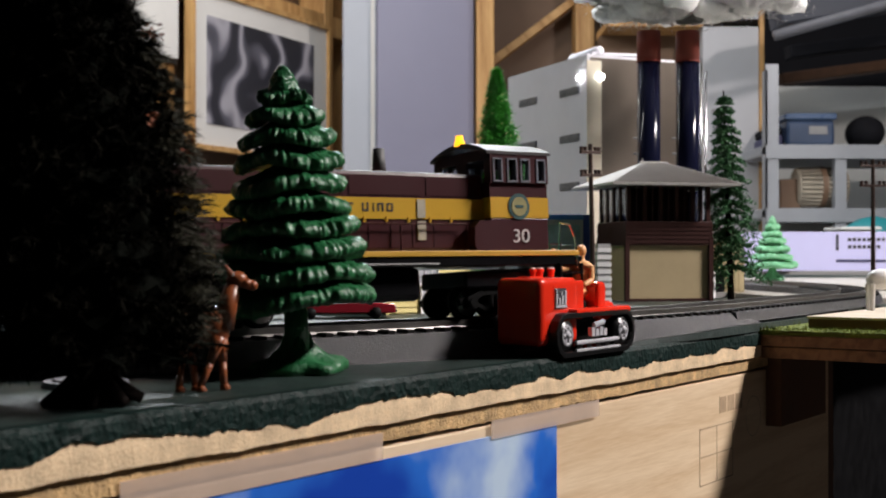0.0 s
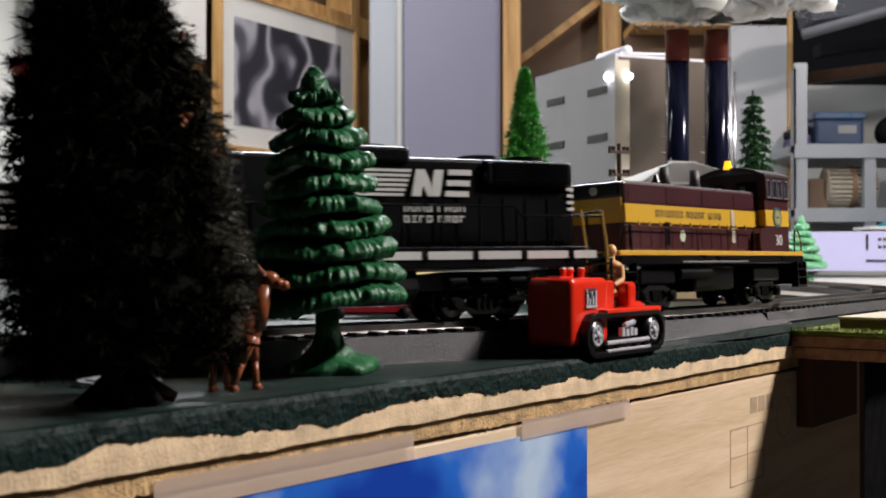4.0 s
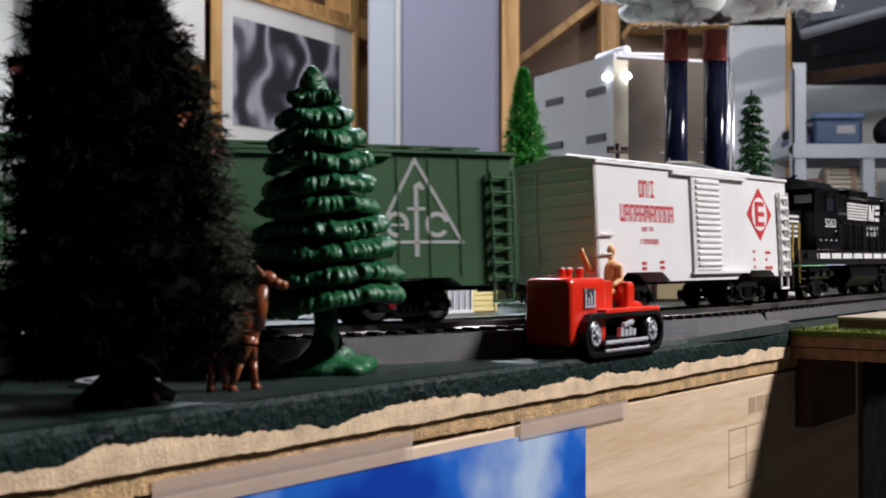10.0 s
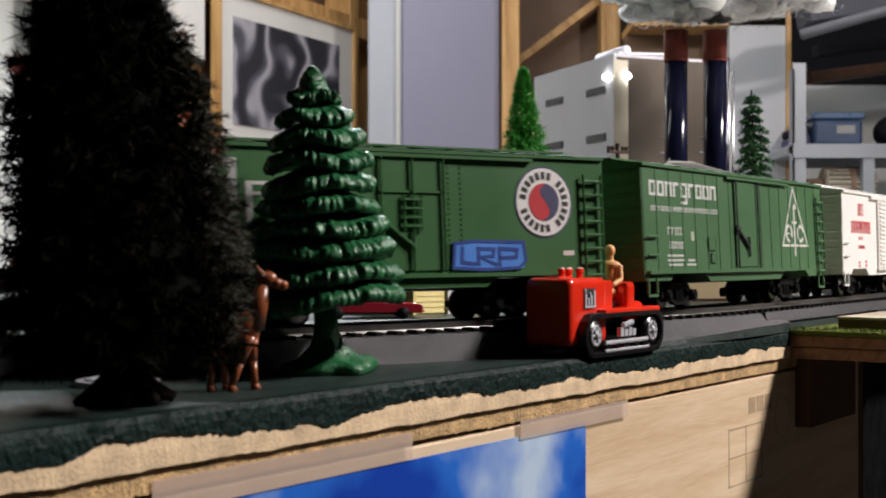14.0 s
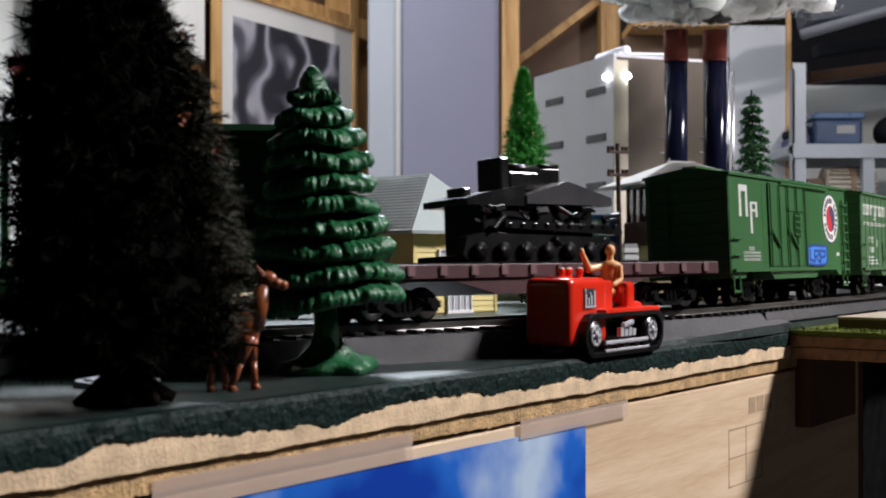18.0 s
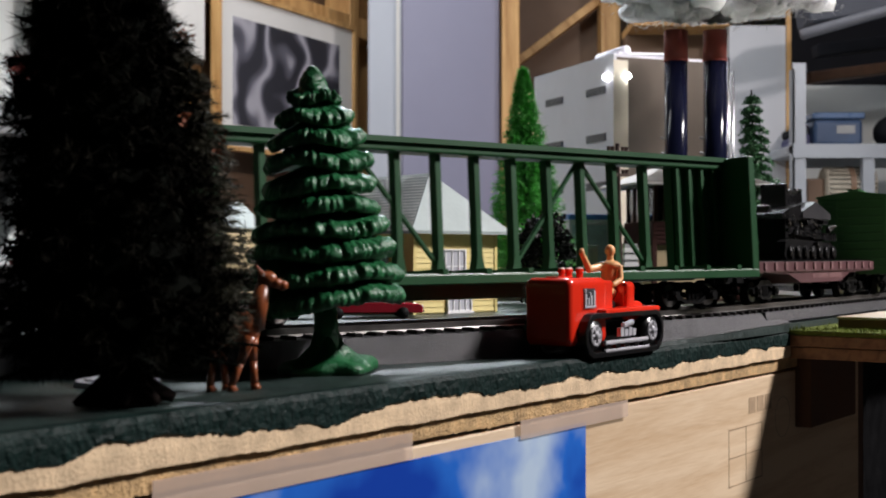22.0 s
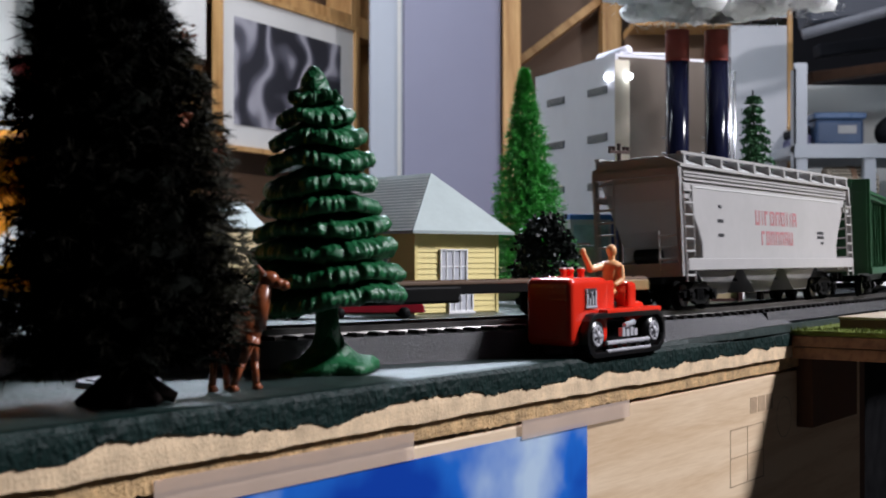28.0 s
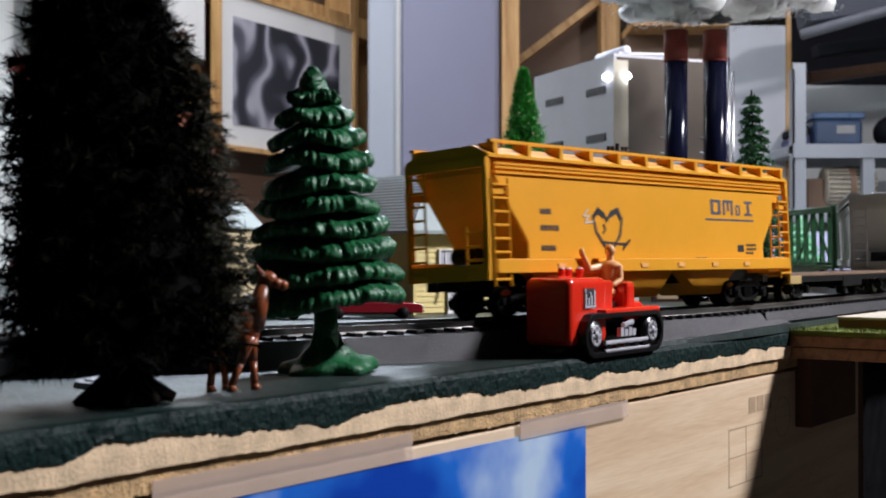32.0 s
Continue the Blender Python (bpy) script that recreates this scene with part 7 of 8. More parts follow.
def crawler():
    m = Matrix.Translation((0.0476, 0.4136, 0)) @ Matrix.Rotation(EDGE_H, 4, "Z") @ Matrix.Diagonal((0.95, 0.75, 0.95, 1))
    t = thing("crawler_tractor", "glossy red plastic crawler tractor with black tracks", "toy tractor", m)
    # x runs from the nose (negative) to the tail
    shell = box(-0.0276, -0.0020, -0.0112, 0.0112, 0.0040, 0.0263)
    bmesh.ops.bevel(shell, geom=shell.edges[:], offset=0.0026, segments=6, affect="EDGES", profile=0.5)
    nose = part("hood", shell, "red_plastic", t, "", True)
    nose.data.set_sharp_from_angle(angle=radians(35))
    gr = bmesh.new()
    for i in range(8):
        z = 0.0075 + i * 0.0021
        add_box(gr, -0.0278, -0.0272, -0.0086, 0.0086, z, z + 0.0010)
    part("radiator_slats", gr, "red_plastic", nose)
    part("cap_strip", box(-0.0240, -0.0160, -0.0030, 0.0030, 0.0262, 0.0268, 0.0002), "red_plastic", nose)
    for x, r in ((-0.0180, 0.0012), (-0.0135, 0.0014), (-0.0060, 0.0014)):
        p = rod((x, 0, 0.0255), (x, 0, 0.0285), r, None, 14)
        add_rod(p, (x, 0, 0.0282), (x, 0, 0.0292), r * 1.35, r * 1.2, 14)
        part("filler_cap", p, "red_plastic", nose)
        part("cap_top", rod((x, 0, 0.0292), (x, 0, 0.0297), r * 1.2, r * 0.8, 14), "cap_pale", nose, "pale cap top")
    eng = part("engine_opening", box(-0.0192, -0.0112, -0.0114, -0.0108, 0.0162, 0.0228), "print_dark", nose, "dark engine opening")
    for x0, x1, za, zb in ((-0.0190, -0.0114, 0.0163, 0.0172), (-0.0188, -0.0176, 0.0172, 0.0210), (-0.0168, -0.0158, 0.0172, 0.0196), (-0.0150, -0.0138, 0.0172, 0.0204), (-0.0130, -0.0118, 0.0172, 0.0220), (-0.0188, -0.0180, 0.0214, 0.0226), (-0.0156, -0.0146, 0.0206, 0.0216)):
        part("engine_bar", box(x0, x1, -0.0121, -0.0113, za, zb, 0.0002), "silver_bright", eng, "silver painted engine detail")
    part("opening_frame", outline([(-0.0195, 0.0159), (-0.0109, 0.0159), (-0.0109, 0.0231), (-0.0195, 0.0231)], 0.0004, -0.0112), "red_plastic", eng)
    part("cowl", box(-0.0040, 0.0022, -0.0108, 0.0108, 0.0120, 0.0252, 0.0008), "red_plastic", t)
    part("seat_pan", box(0.0010, 0.0135, -0.0078, 0.0078, 0.0110, 0.0150, 0.0006), "wheel_black", t, "black seat pan")
    part("seat_cushion", box(0.0055, 0.0130, -0.0050, 0.0050, 0.0150, 0.0180, 0.0010), "wheel_black", t, "black seat cushion")
    part("seat_back", box(0.0145, 0.0210, -0.0095, 0.0095, 0.0120, 0.0245, 0.0016), "red_plastic", t)
    part("rear_deck", box(0.0150, 0.0280, -0.0095, 0.0095, 0.0105, 0.0175, 0.0022), "red_plastic", t)
    part("belly", box(-0.0240, 0.0260, -0.0068, 0.0068, 0.0035, 0.0120, 0.0006), "wheel_black", t)
    for s in (-1, 1):
        y = s * 0.0112
        fen = part("fender", box(-0.0095, 0.0310, y - 0.0042, y + 0.0042, 0.0138, 0.0158, 0.0007), "red_plastic", t)
        # the belt, link by link round an oval
        n, links = 38, []
        r, hx = 0.0066, 0.0210
        per = 4 * hx + math.tau * r
        link = None
        for i in range(n):
            d = i / n * per
            if d < 2 * hx:
                x, z, a = -hx + d, 0.0, 0.0
            elif d < 2 * hx + math.pi * r:
                q = (d - 2 * hx) / r
                x, z, a = hx + r * math.sin(q), r - r * math.cos(q), q
            elif d < 4 * hx + math.pi * r:
                x, z, a = hx - (d - 2 * hx - math.pi * r), 2 * r, math.pi
            else:
                q = (d - 4 * hx - math.pi * r) / r
                x, z, a = -hx - r * math.sin(q), r + r * math.cos(q), math.pi + q
            mm = Matrix.Translation((x + 0.0055, y, z + 0.0006)) @ Matrix.Rotation(-a, 4, "Y")
            if LINKS[0] is None:
                lb = box(-0.0019, 0.0019, -0.0042, 0.0042, -0.0008, 0.0010, 0.0002)
                add_box(lb, -0.0016, -0.0008, -0.0036, 0.0036, -0.0006, -0.0001)
                LINKS[0] = shared("track_link", lb, "belt_black")
            put("track_link", LINKS[0], t, mm)
        for x, rr in ((-0.0150, 0.0048), (0.0260, 0.0048)):
            wb = rod((x, y - 0.0030, 0.0072), (x, y + 0.0030, 0.0072), rr, None, 24)
            wh = part("drive_wheel", wb, "belt_black", t, "", True)
            rb = bmesh.new()
            for k in range(6):
                a = k * math.tau / 6
                add_rod(rb, (x, s * 0.0145, 0.0072), (x + 0.0030 * math.cos(a), s * 0.0145, 0.0072 + 0.0030 * math.sin(a)), 0.0006, None, 6)
            bmesh.ops.create_icosphere(rb, subdivisions=2, radius=0.0015, matrix=Matrix.Translation((x, s * 0.0146, 0.0072)))
            for k in range(16):
                a, b = k * math.tau / 16, (k + 1) * math.tau / 16
                add_rod(rb, (x + 0.0031 * math.cos(a), s * 0.0145, 0.0072 + 0.0031 * math.sin(a)), (x + 0.0031 * math.cos(b), s * 0.0145, 0.0072 + 0.0031 * math.sin(b)), 0.0005, None, 5)
            part("spokes", rb, "silver_bright", wh, "silver painted spokes")
        fr = bmesh.new()
        add_rod(fr, (-0.0095, s * 0.0148, 0.0044), (0.0215, s * 0.0148, 0.0044), 0.0008, None, 10)
        add_rod(fr, (-0.0100, s * 0.0152, 0.0018), (0.0220, s * 0.0152, 0.0018), 0.0006, None, 10)
        for k in range(4):
            add_box(fr, 0.0005 + k * 0.0030, 0.0025 + k * 0.0030, s * 0.0148 - 0.0010, s * 0.0148 + 0.0010, 0.0062, 0.0092 - 0.0006 * (k % 2))
        add_rod(fr, (0.0030, s * 0.0150, 0.0098), (0.0100, s * 0.0150, 0.0108), 0.0010, None, 8)
        part("track_frame", fr, "silver_bright", t, "silver painted track frame")
        for k in range(5):
            x = -0.0075 + k * 0.0067
            part("roller", rod((x, s * 0.0142 - 0.0012, 0.0026), (x, s * 0.0142 + 0.0012, 0.0026), 0.0018, None, 12), "belt_black", t)
    return t


LINKS = [None]
crawler()


# the little moulded driver, one plain shape
fig = bmesh.new()
add_rod(fig, (0.0072, 0, 0.0180), (0.0088, 0.0004, 0.0262), 0.0023, 0.0029, 14)
ball(fig, (0.0088, 0.0004, 0.0262), 0.0028, 1, 1.25, 0.7, 3)
ball(fig, (0.0090, 0.0006, 0.0310), 0.0017, 1, 0.95, 1.12, 3)
add_rod(fig, (0.0088, 0.0004, 0.0268), (0.0090, 0.0006, 0.0302), 0.0011, None, 10)
ball(fig, (0.0072, 0, 0.0184), 0.0026, 1, 1.1, 0.8, 3)
for side in (-1, 1):
    add_rod(fig, (0.0070, side * 0.0014, 0.0186), (0.0012, side * 0.0022, 0.0190), 0.0014, 0.0012, 10)
    add_rod(fig, (0.0012, side * 0.0022, 0.0190), (0.0004, side * 0.0022, 0.0150), 0.0011, 0.0009, 10)
    ball(fig, (0.0012, side * 0.0022, 0.0190), 0.0013, 1, 1, 1, 3)
ball(fig, (0.0082, 0.0028, 0.0264), 0.0014, 1, 1, 1, 3)
add_rod(fig, (0.0080, 0.0024, 0.0264), (0.0014, 0.0036, 0.0254), 0.0013, 0.0011, 10)
ball(fig, (0.0014, 0.0036, 0.0254), 0.0011, 1, 1, 1, 3)
add_rod(fig, (0.0014, 0.0036, 0.0254), (-0.0014, 0.0043, 0.0300), 0.0011, 0.0008, 10)
ball(fig, (-0.0016, 0.0044, 0.0306), 0.0009, 1, 1, 1.4, 3)
add_rod(fig, (0.0090, -0.0026, 0.0264), (0.0078, -0.0036, 0.0222), 0.0011, 0.0009, 10)
add_rod(fig, (0.0078, -0.0036, 0.0222), (0.0040, -0.0028, 0.0206), 0.0009, 0.0008, 10)
drv = part("toy_driver", fig, "flesh_plastic", None, "", True, Matrix.Translation((0.0476, 0.4136, 0)) @ Matrix.Rotation(EDGE_H, 4, "Z") @ pose(0.0062, 0, -0.0010) @ Matrix.Diagonal((1.12, 1.12, 1.12, 1)))
blend = drv.modifiers.new("blend", "REMESH")
blend.mode, blend.voxel_size, blend.use_smooth_shade = "VOXEL", 0.00028, True
tagged(drv, "unpainted tan plastic toy driver with raised arm", "toy figure")


def deer():
    d = thing("toy_deer", "brown plastic toy deer standing on the board", "toy deer", pose(-0.0440, 0.2985, 0, 0, 0, 8))
    bm = bmesh.new()
    ball(bm, (-0.0075, 0, 0.0145), 0.0046, 1.75, 0.85, 1.0, 3)
    ball(bm, (-0.0030, 0, 0.0155), 0.0042, 1.0, 0.8, 1.1, 3)
    part("body", bm, "deer_brown", d, "", True)
    bm = bmesh.new()
    add_rod(bm, (-0.0012, 0, 0.0150), (0.0016, 0, 0.0252), 0.0030, 0.0017, 12)
    part("neck", bm, "deer_brown", d, "", True)
    bm = bmesh.new()
    ball(bm, (0.0024, 0, 0.0262), 0.0022, 1.15, 0.85, 0.95)
    add_rod(bm, (0.0032, 0, 0.0258), (0.0060, 0, 0.0248), 0.0015, 0.0011, 12)
    ball(bm, (0.0060, 0, 0.0248), 0.0014, 1, 0.9, 0.95)
    part("head", bm, "deer_brown", d, "", True)
    for s in (-1, 1):
        part("ear", rod((0.0012, s * 0.0013, 0.0272), (-0.0002, s * 0.0026, 0.0296), 0.0009, 0.0002, 8), "deer_brown", d)
    part("eye_glint", rod((0.0014, -0.0016, 0.0274), (0.0014, -0.0021, 0.0275), 0.0005, None, 8), "print_white", d, "white dot")
    for x, y, lean in ((-0.0098, -0.0020, -0.0010), (-0.0085, 0.0020, 0.0012), (-0.0012, 0.0020, 0.0006), (-0.0015, -0.0020, -0.0045)):
        bm = bmesh.new()
        add_rod(bm, (x, y, 0.0130), (x + lean * 0.5, y, 0.0068), 0.0016, 0.0010, 8)
        add_rod(bm, (x + lean * 0.5, y, 0.0068), (x + lean, y, 0.0012), 0.0009, 0.0009, 8)
        add_rod(bm, (x + lean, y, 0.0014), (x + lean + 0.0004, y, 0), 0.0010, 0.0013, 8)
        part("leg", bm, "deer_brown", d, "", True)
    part("tail", rod((-0.0150, 0, 0.0165), (-0.0168, 0, 0.0135), 0.0009, 0.0004, 8), "deer_brown", d)


deer()


def toy_car(name, label, m, mat, length):
    c = thing(name, label, "toy car", m, "parked toy cars")
    h, w = length / 2, length * 0.19
    body = prism([(-h, 0.0028), (h, 0.0028), (h, 0.0062), (h * 0.96, 0.0075), (h * 0.45, 0.0084), (-h * 0.55, 0.0086), (-h * 0.97, 0.0080), (-h, 0.0064)], -w, w)
    bmesh.ops.bevel(body, geom=body.edges[:], offset=0.0006, segments=2, affect="EDGES", profile=0.5)
    part("body", body, mat, c)
    cab = prism([(-h * 0.55, 0.0084), (h * 0.38, 0.0084), (h * 0.08, 0.0124), (-h * 0.38, 0.0124)], -w * 0.86, w * 0.86)
    part("windows", cab, "glass_dark", c, "dark windows")
    part("roof", box(-h * 0.38, h * 0.08, -w * 0.86, w * 0.86, 0.0120, 0.0128, 0.0003), mat, c)
    part("bumper", box(h * 0.98, h * 1.03, -w * 0.9, w * 0.9, 0.0032, 0.0044), "silver", c, "chrome bumper")
    part("bumper", box(-h * 1.03, -h * 0.98, -w * 0.9, w * 0.9, 0.0032, 0.0044), "silver", c, "chrome bumper")
    for s in (-1, 1):
        part("headlight", rod((h * 0.98, s * w * 0.7, 0.0058), (h * 1.02, s * w * 0.7, 0.0058), 0.0010, None, 10), "print_white", c)
        for x in (-h * 0.62, h * 0.62):
            t = part("wheel", rod((x, s * w - 0.0016, 0.0030), (x, s * w + 0.0004, 0.0030), 0.0030, None, 18), "wheel_black", c, "", True)
            part("hub_cap", rod((x, s * (w + 0.0003) - 0.0002, 0.0030), (x, s * (w + 0.0003) + 0.0003, 0.0030), 0.0014, None, 12), "silver", t)


toy_car("toy_car", "shiny dark red toy car parked behind the track", pose(-0.0385, 0.655, 0, 0, 0, 8), "car_red", 0.054)
toy_car("toy_car", "white toy car parked behind the track", pose(-0.091, 0.640, 0, 0, 0, 4), "car_white", 0.050)

# Pale disc added to stand in for a pale patch on the board.
lid = thing("pale_disc", "flat pale disc added for a pale patch on the board", "metal disc", pose(-0.080, 0.310, 0))
part("disc", rod((0, 0, 0), (0, 0, 0.0014), 0.0105, 0.0100, 32), "pale_cabinet", lid)
part("rim", rod((0, 0, 0.0014), (0, 0, 0.0019), 0.0080, 0.0076, 32), "pale_cabinet", lid)


def window(parent, w, h, m, cols, rows, mat="window_white"):
    win = part("window", box(-w / 2, w / 2, -0.0001, 0.0002, 0, h), "curtain_grey", parent, "pale curtained pane in a white frame", False, m)
    for a, b, c, d in ((-w / 2, w / 2, 0, 0.0008), (-w / 2, w / 2, h - 0.0008, h), (-w / 2, -w / 2 + 0.0009, 0.0009, h - 0.0009), (w / 2 - 0.0009, w / 2, 0.0009, h - 0.0009)):
        part("frame_bar", box(a, b, -0.0009, 0.0006, c, d), mat, win)
    for i in range(1, cols):
        x = -w / 2 + w * i / cols
        part("muntin", box(x - 0.00035, x + 0.00035, -0.0006, 0.0004, 0, h), mat, win)
    for i in range(1, rows):
        part("muntin", box(-w / 2, w / 2, -0.00055, 0.0004, h * i / rows - 0.00035, h * i / rows + 0.00035), mat, win)
    part("sill", box(-w / 2 - 0.0008, w / 2 + 0.0008, -0.0016, 0.0004, -0.0010, -0.0001), mat, win)


def cottage():
    m = Matrix.Translation((-0.0160, 0.690, 0)) @ Matrix.Rotation(radians(40), 4, "Z")
    hs = thing("model_house", "pale yellow clapboard model house with grey-green hip roof", "model house", m)
    wx, wy, zt = 0.060, 0.105, 0.0465
    part("wall", box(0, wx, 0, wy, 0, zt), "house_yellow", hs)
    n = 15
    A = shared("clapboard", cross([(-0.0007, 0.0), (-0.0002, 0.0030), (0.0004, 0.0030), (0.0004, 0.0)], 0.0006, wx - 0.0006), "house_yellow")
    B = shared("clapboard", prism([(-0.0007, 0.0), (-0.0002, 0.0030), (0.0004, 0.0030), (0.0004, 0.0)], 0.0006, wy - 0.0006), "house_yellow")
    for i in range(n):
        put("clapboard", A, hs, pose(0, 0, 0.0008 + i * 0.00305))
        put("clapboard", B, hs, pose(0, 0, 0.0008 + i * 0.00305))
    for x, y in ((0, 0), (wx, 0), (0, wy)):
        part("corner_board", box(x - 0.0010, x + 0.0010, y - 0.0010, y + 0.0010, 0, zt), "house_yellow", hs)
    ov, zr = 0.0075, 0.0800
    bm = bmesh.new()
    c = [bm.verts.new(q) for q in ((-ov, -ov, zt - 0.001), (wx + ov, -ov, zt - 0.001), (wx + ov, wy + ov, zt - 0.001), (-ov, wy + ov, zt - 0.001))]
    r = [bm.verts.new((wx / 2, wx / 2 * 0.75, zr)), bm.verts.new((wx / 2, wy - wx / 2 * 0.75, zr))]
    for f in ((c[0], c[1], r[0]), (c[1], c[2], r[1], r[0]), (c[2], c[3], r[1]), (c[3], c[0], r[0], r[1]), tuple(c[::-1])):
        bm.faces.new(f)
    bmesh.ops.recalc_face_normals(bm, faces=bm.faces[:])
    roof = part("roof", bm, "roof_grey_green", hs)
    # shingle courses on the long slope, in paler grey for the light there
    for i in range(18):
        f0 = i / 18
        z = zt - 0.001 + (zr - zt) * f0
        x = -ov + (wx / 2 + ov) * f0
        ya, yb = -ov + (wx / 2 * 0.75 + ov) * f0, wy + ov - (wx / 2 * 0.75 + ov) * f0
        bm = bmesh.new()
        up = Vector((wx / 2 + ov, 0, zr - zt)).normalized()
        nrm = Vector((-up.z, 0, up.x))
        o = Vector((x, 0, z)) + nrm * 0.0003
        vs = [bm.verts.new(o + Vector((0, ya + 0.0005, 0)) + nrm * 0.0006), bm.verts.new(o + Vector((0, yb - 0.0005, 0)) + nrm * 0.0006),
              bm.verts.new(o + up * 0.0026 + Vector((0, yb - 0.0020, 0))), bm.verts.new(o + up * 0.0026 + Vector((0, ya + 0.0020, 0)))]
        bm.faces.new(vs)
        bmesh.ops.solidify(bm, geom=bm.faces[:], thickness=0.0002)
        part("shingle_course", bm, "shingle_lit", roof, "grey shingle course, paler for the lit slope")
    part("fascia", box(-ov, wx + ov, -ov, -ov + 0.0008, zt - 0.0022, zt - 0.0004), "roof_grey_green", roof)
    part("fascia", box(-ov, -ov + 0.0008, -ov, wy + ov, zt - 0.0022, zt - 0.0004), "roof_grey_green", roof)
    window(hs, 0.0200, 0.0195, Matrix.Translation((0.0265, -0.0012, 0.0165)), 4, 2)
    window(hs, 0.0180, 0.0140, Matrix.Translation((0.0320, -0.0012, 0.0010)), 4, 1)
    for y in (0.030, 0.070):
        window(hs, 0.0170, 0.0180, Matrix.Translation((-0.0012, y, 0.0150)) @ Matrix.Rotation(radians(-90), 4, "Z"), 3, 2)


cottage()


def second_cottage():
    hs = thing("model_house", "small tan gabled model house with green roof", "model house", Matrix.Translation((-0.150, 0.800, 0)) @ Matrix.Rotation(radians(-12), 4, "Z"))
    part("wall", prism([(-0.014, 0), (0.014, 0), (0.014, 0.052), (0, 0.066), (-0.014, 0.052)], 0, 0.060), "tan_pale", hs)
    for s in (-1, 1):
        a, b = (0, 0.0685), (s * 0.0170, 0.0512)
        part("roof", prism([a, b, (b[0], b[1] - 0.0012), (0, 0.0668)], -0.003, 0.063), "roof_grey_green", hs)
    window(hs, 0.008, 0.012, pose(0, -0.0008, 0.030), 2, 2)


second_cottage()


def tower():
    m = Matrix.Translation((0.1490, 0.890, 0)) @ Matrix.Rotation(radians(12), 4, "Z")
    t = thing("signal_tower", "tan and dark brown two-storey model signal tower", "signal tower", m)
    wx, wy, zm, zt = 0.0640, 0.0560, 0.0460, 0.0850
    part("lower_wall", box(0.0012, wx - 0.0012, 0.0012, wy - 0.0012, 0, zm - 0.006), "tan_wall", t, "tan lower wall")
    for x in (0, wx):
        for y in (0, wy):
            part("corner_post", box(x - 0.0016, x + 0.0016, y - 0.0016, y + 0.0016, 0, zm), "brown_wall", t, "dark brown corner post")
    part("foot_board", box(-0.001, wx + 0.001, -0.0004, 0.0004, 0, 0.0020), "brown_wall", t)
    part("belt", box(-0.0012, wx + 0.0012, -0.0012, wy + 0.0012, zm - 0.0060, zm + 0.0110, 0.0004), "brown_wall", t, "dark brown belt wall")
    for i in range(5):
        part("belt_board", box(-0.0016, wx + 0.0016, -0.0016, wy + 0.0016, zm - 0.0045 + i * 0.0030, zm - 0.0036 + i * 0.0030), "brown_wall", t)
    for i in range(6):
        x = 0.0015 + (wx - 0.003) * i / 5
        for y0 in (0, wy - 0.0022):
            part("window_post", box(x - 0.0015, x + 0.0015, y0, y0 + 0.0022, zm + 0.010, zt), "brown_wall", t)
    for i in range(1, 4):
        y = 0.0015 + (wy - 0.003) * i / 4
        for x0 in (0, wx - 0.0022):
            part("window_post", box(x0, x0 + 0.0022, y - 0.0015, y + 0.0015, zm + 0.010, zt), "brown_wall", t)
    part("top_plate", box(-0.0003, wx + 0.0003, -0.0003, wy + 0.0003, zt - 0.0030, zt), "brown_wall", t)
    for i in range(5):
        x = 0.0015 + (wx - 0.003) * (i + 0.5) / 5
        w = part("window", box(x - 0.0046, x + 0.0046, 0.0008, 0.0012, zm + 0.011, zt - 0.003), "cab_glass", t)
        mu = bmesh.new()
        add_box(mu, x - 0.0003, x + 0.0003, 0.0002, 0.0014, zm + 0.011, zt - 0.003)
        add_box(mu, x - 0.0046, x + 0.0046, 0.0002, 0.0014, zm + 0.0205, zm + 0.0211)
        part("muntin", mu, "brown_wall", w)
    for i in range(4):
        y = 0.0015 + (wy - 0.003) * (i + 0.5) / 4
        part("window", box(0.0008, 0.0012, y - 0.0046, y + 0.0046, zm + 0.011, zt - 0.003), "cab_glass", t)
    # Partition added inside to block the bright view through the windows.
    part("dark_partition", box(0.004, wx - 0.004, 0.030, 0.032, zm + 0.010, zt - 0.001), "brown_wall", t)
    part("floor_inside", box(0.002, wx - 0.002, 0.002, wy - 0.002, zm + 0.0090, zm + 0.0105), "brown_wall", t)
    ov, zr = 0.0165, 0.1010
    bm = bmesh.new()
    c = [bm.verts.new(q) for q in ((-ov, -ov, zt - 0.001), (wx + ov, -ov, zt - 0.001), (wx + ov, wy + ov, zt - 0.001), (-ov, wy + ov, zt - 0.001))]
    b = [bm.verts.new(v.co - Vector((0, 0, 0.0018))) for v in c]
    r = [bm.verts.new((wx * 0.36, wy / 2, zr)), bm.verts.new((wx * 0.64, wy / 2, zr))]
    for f in ((c[0], c[1], r[1], r[0]), (c[1], c[2], r[1]), (c[2], c[3], r[0], r[1]), (c[3], c[0], r[0]), tuple(b[::-1])):
        bm.faces.new(f)
    for i in range(4):
        bm.faces.new((c[i], b[i], b[(i + 1) % 4], c[(i + 1) % 4]))
    bmesh.ops.recalc_face_normals(bm, faces=bm.faces[:])
    roof = part("roof", bm, "roof_grey", t, "weathered pale grey hip roof")
    rows = 12
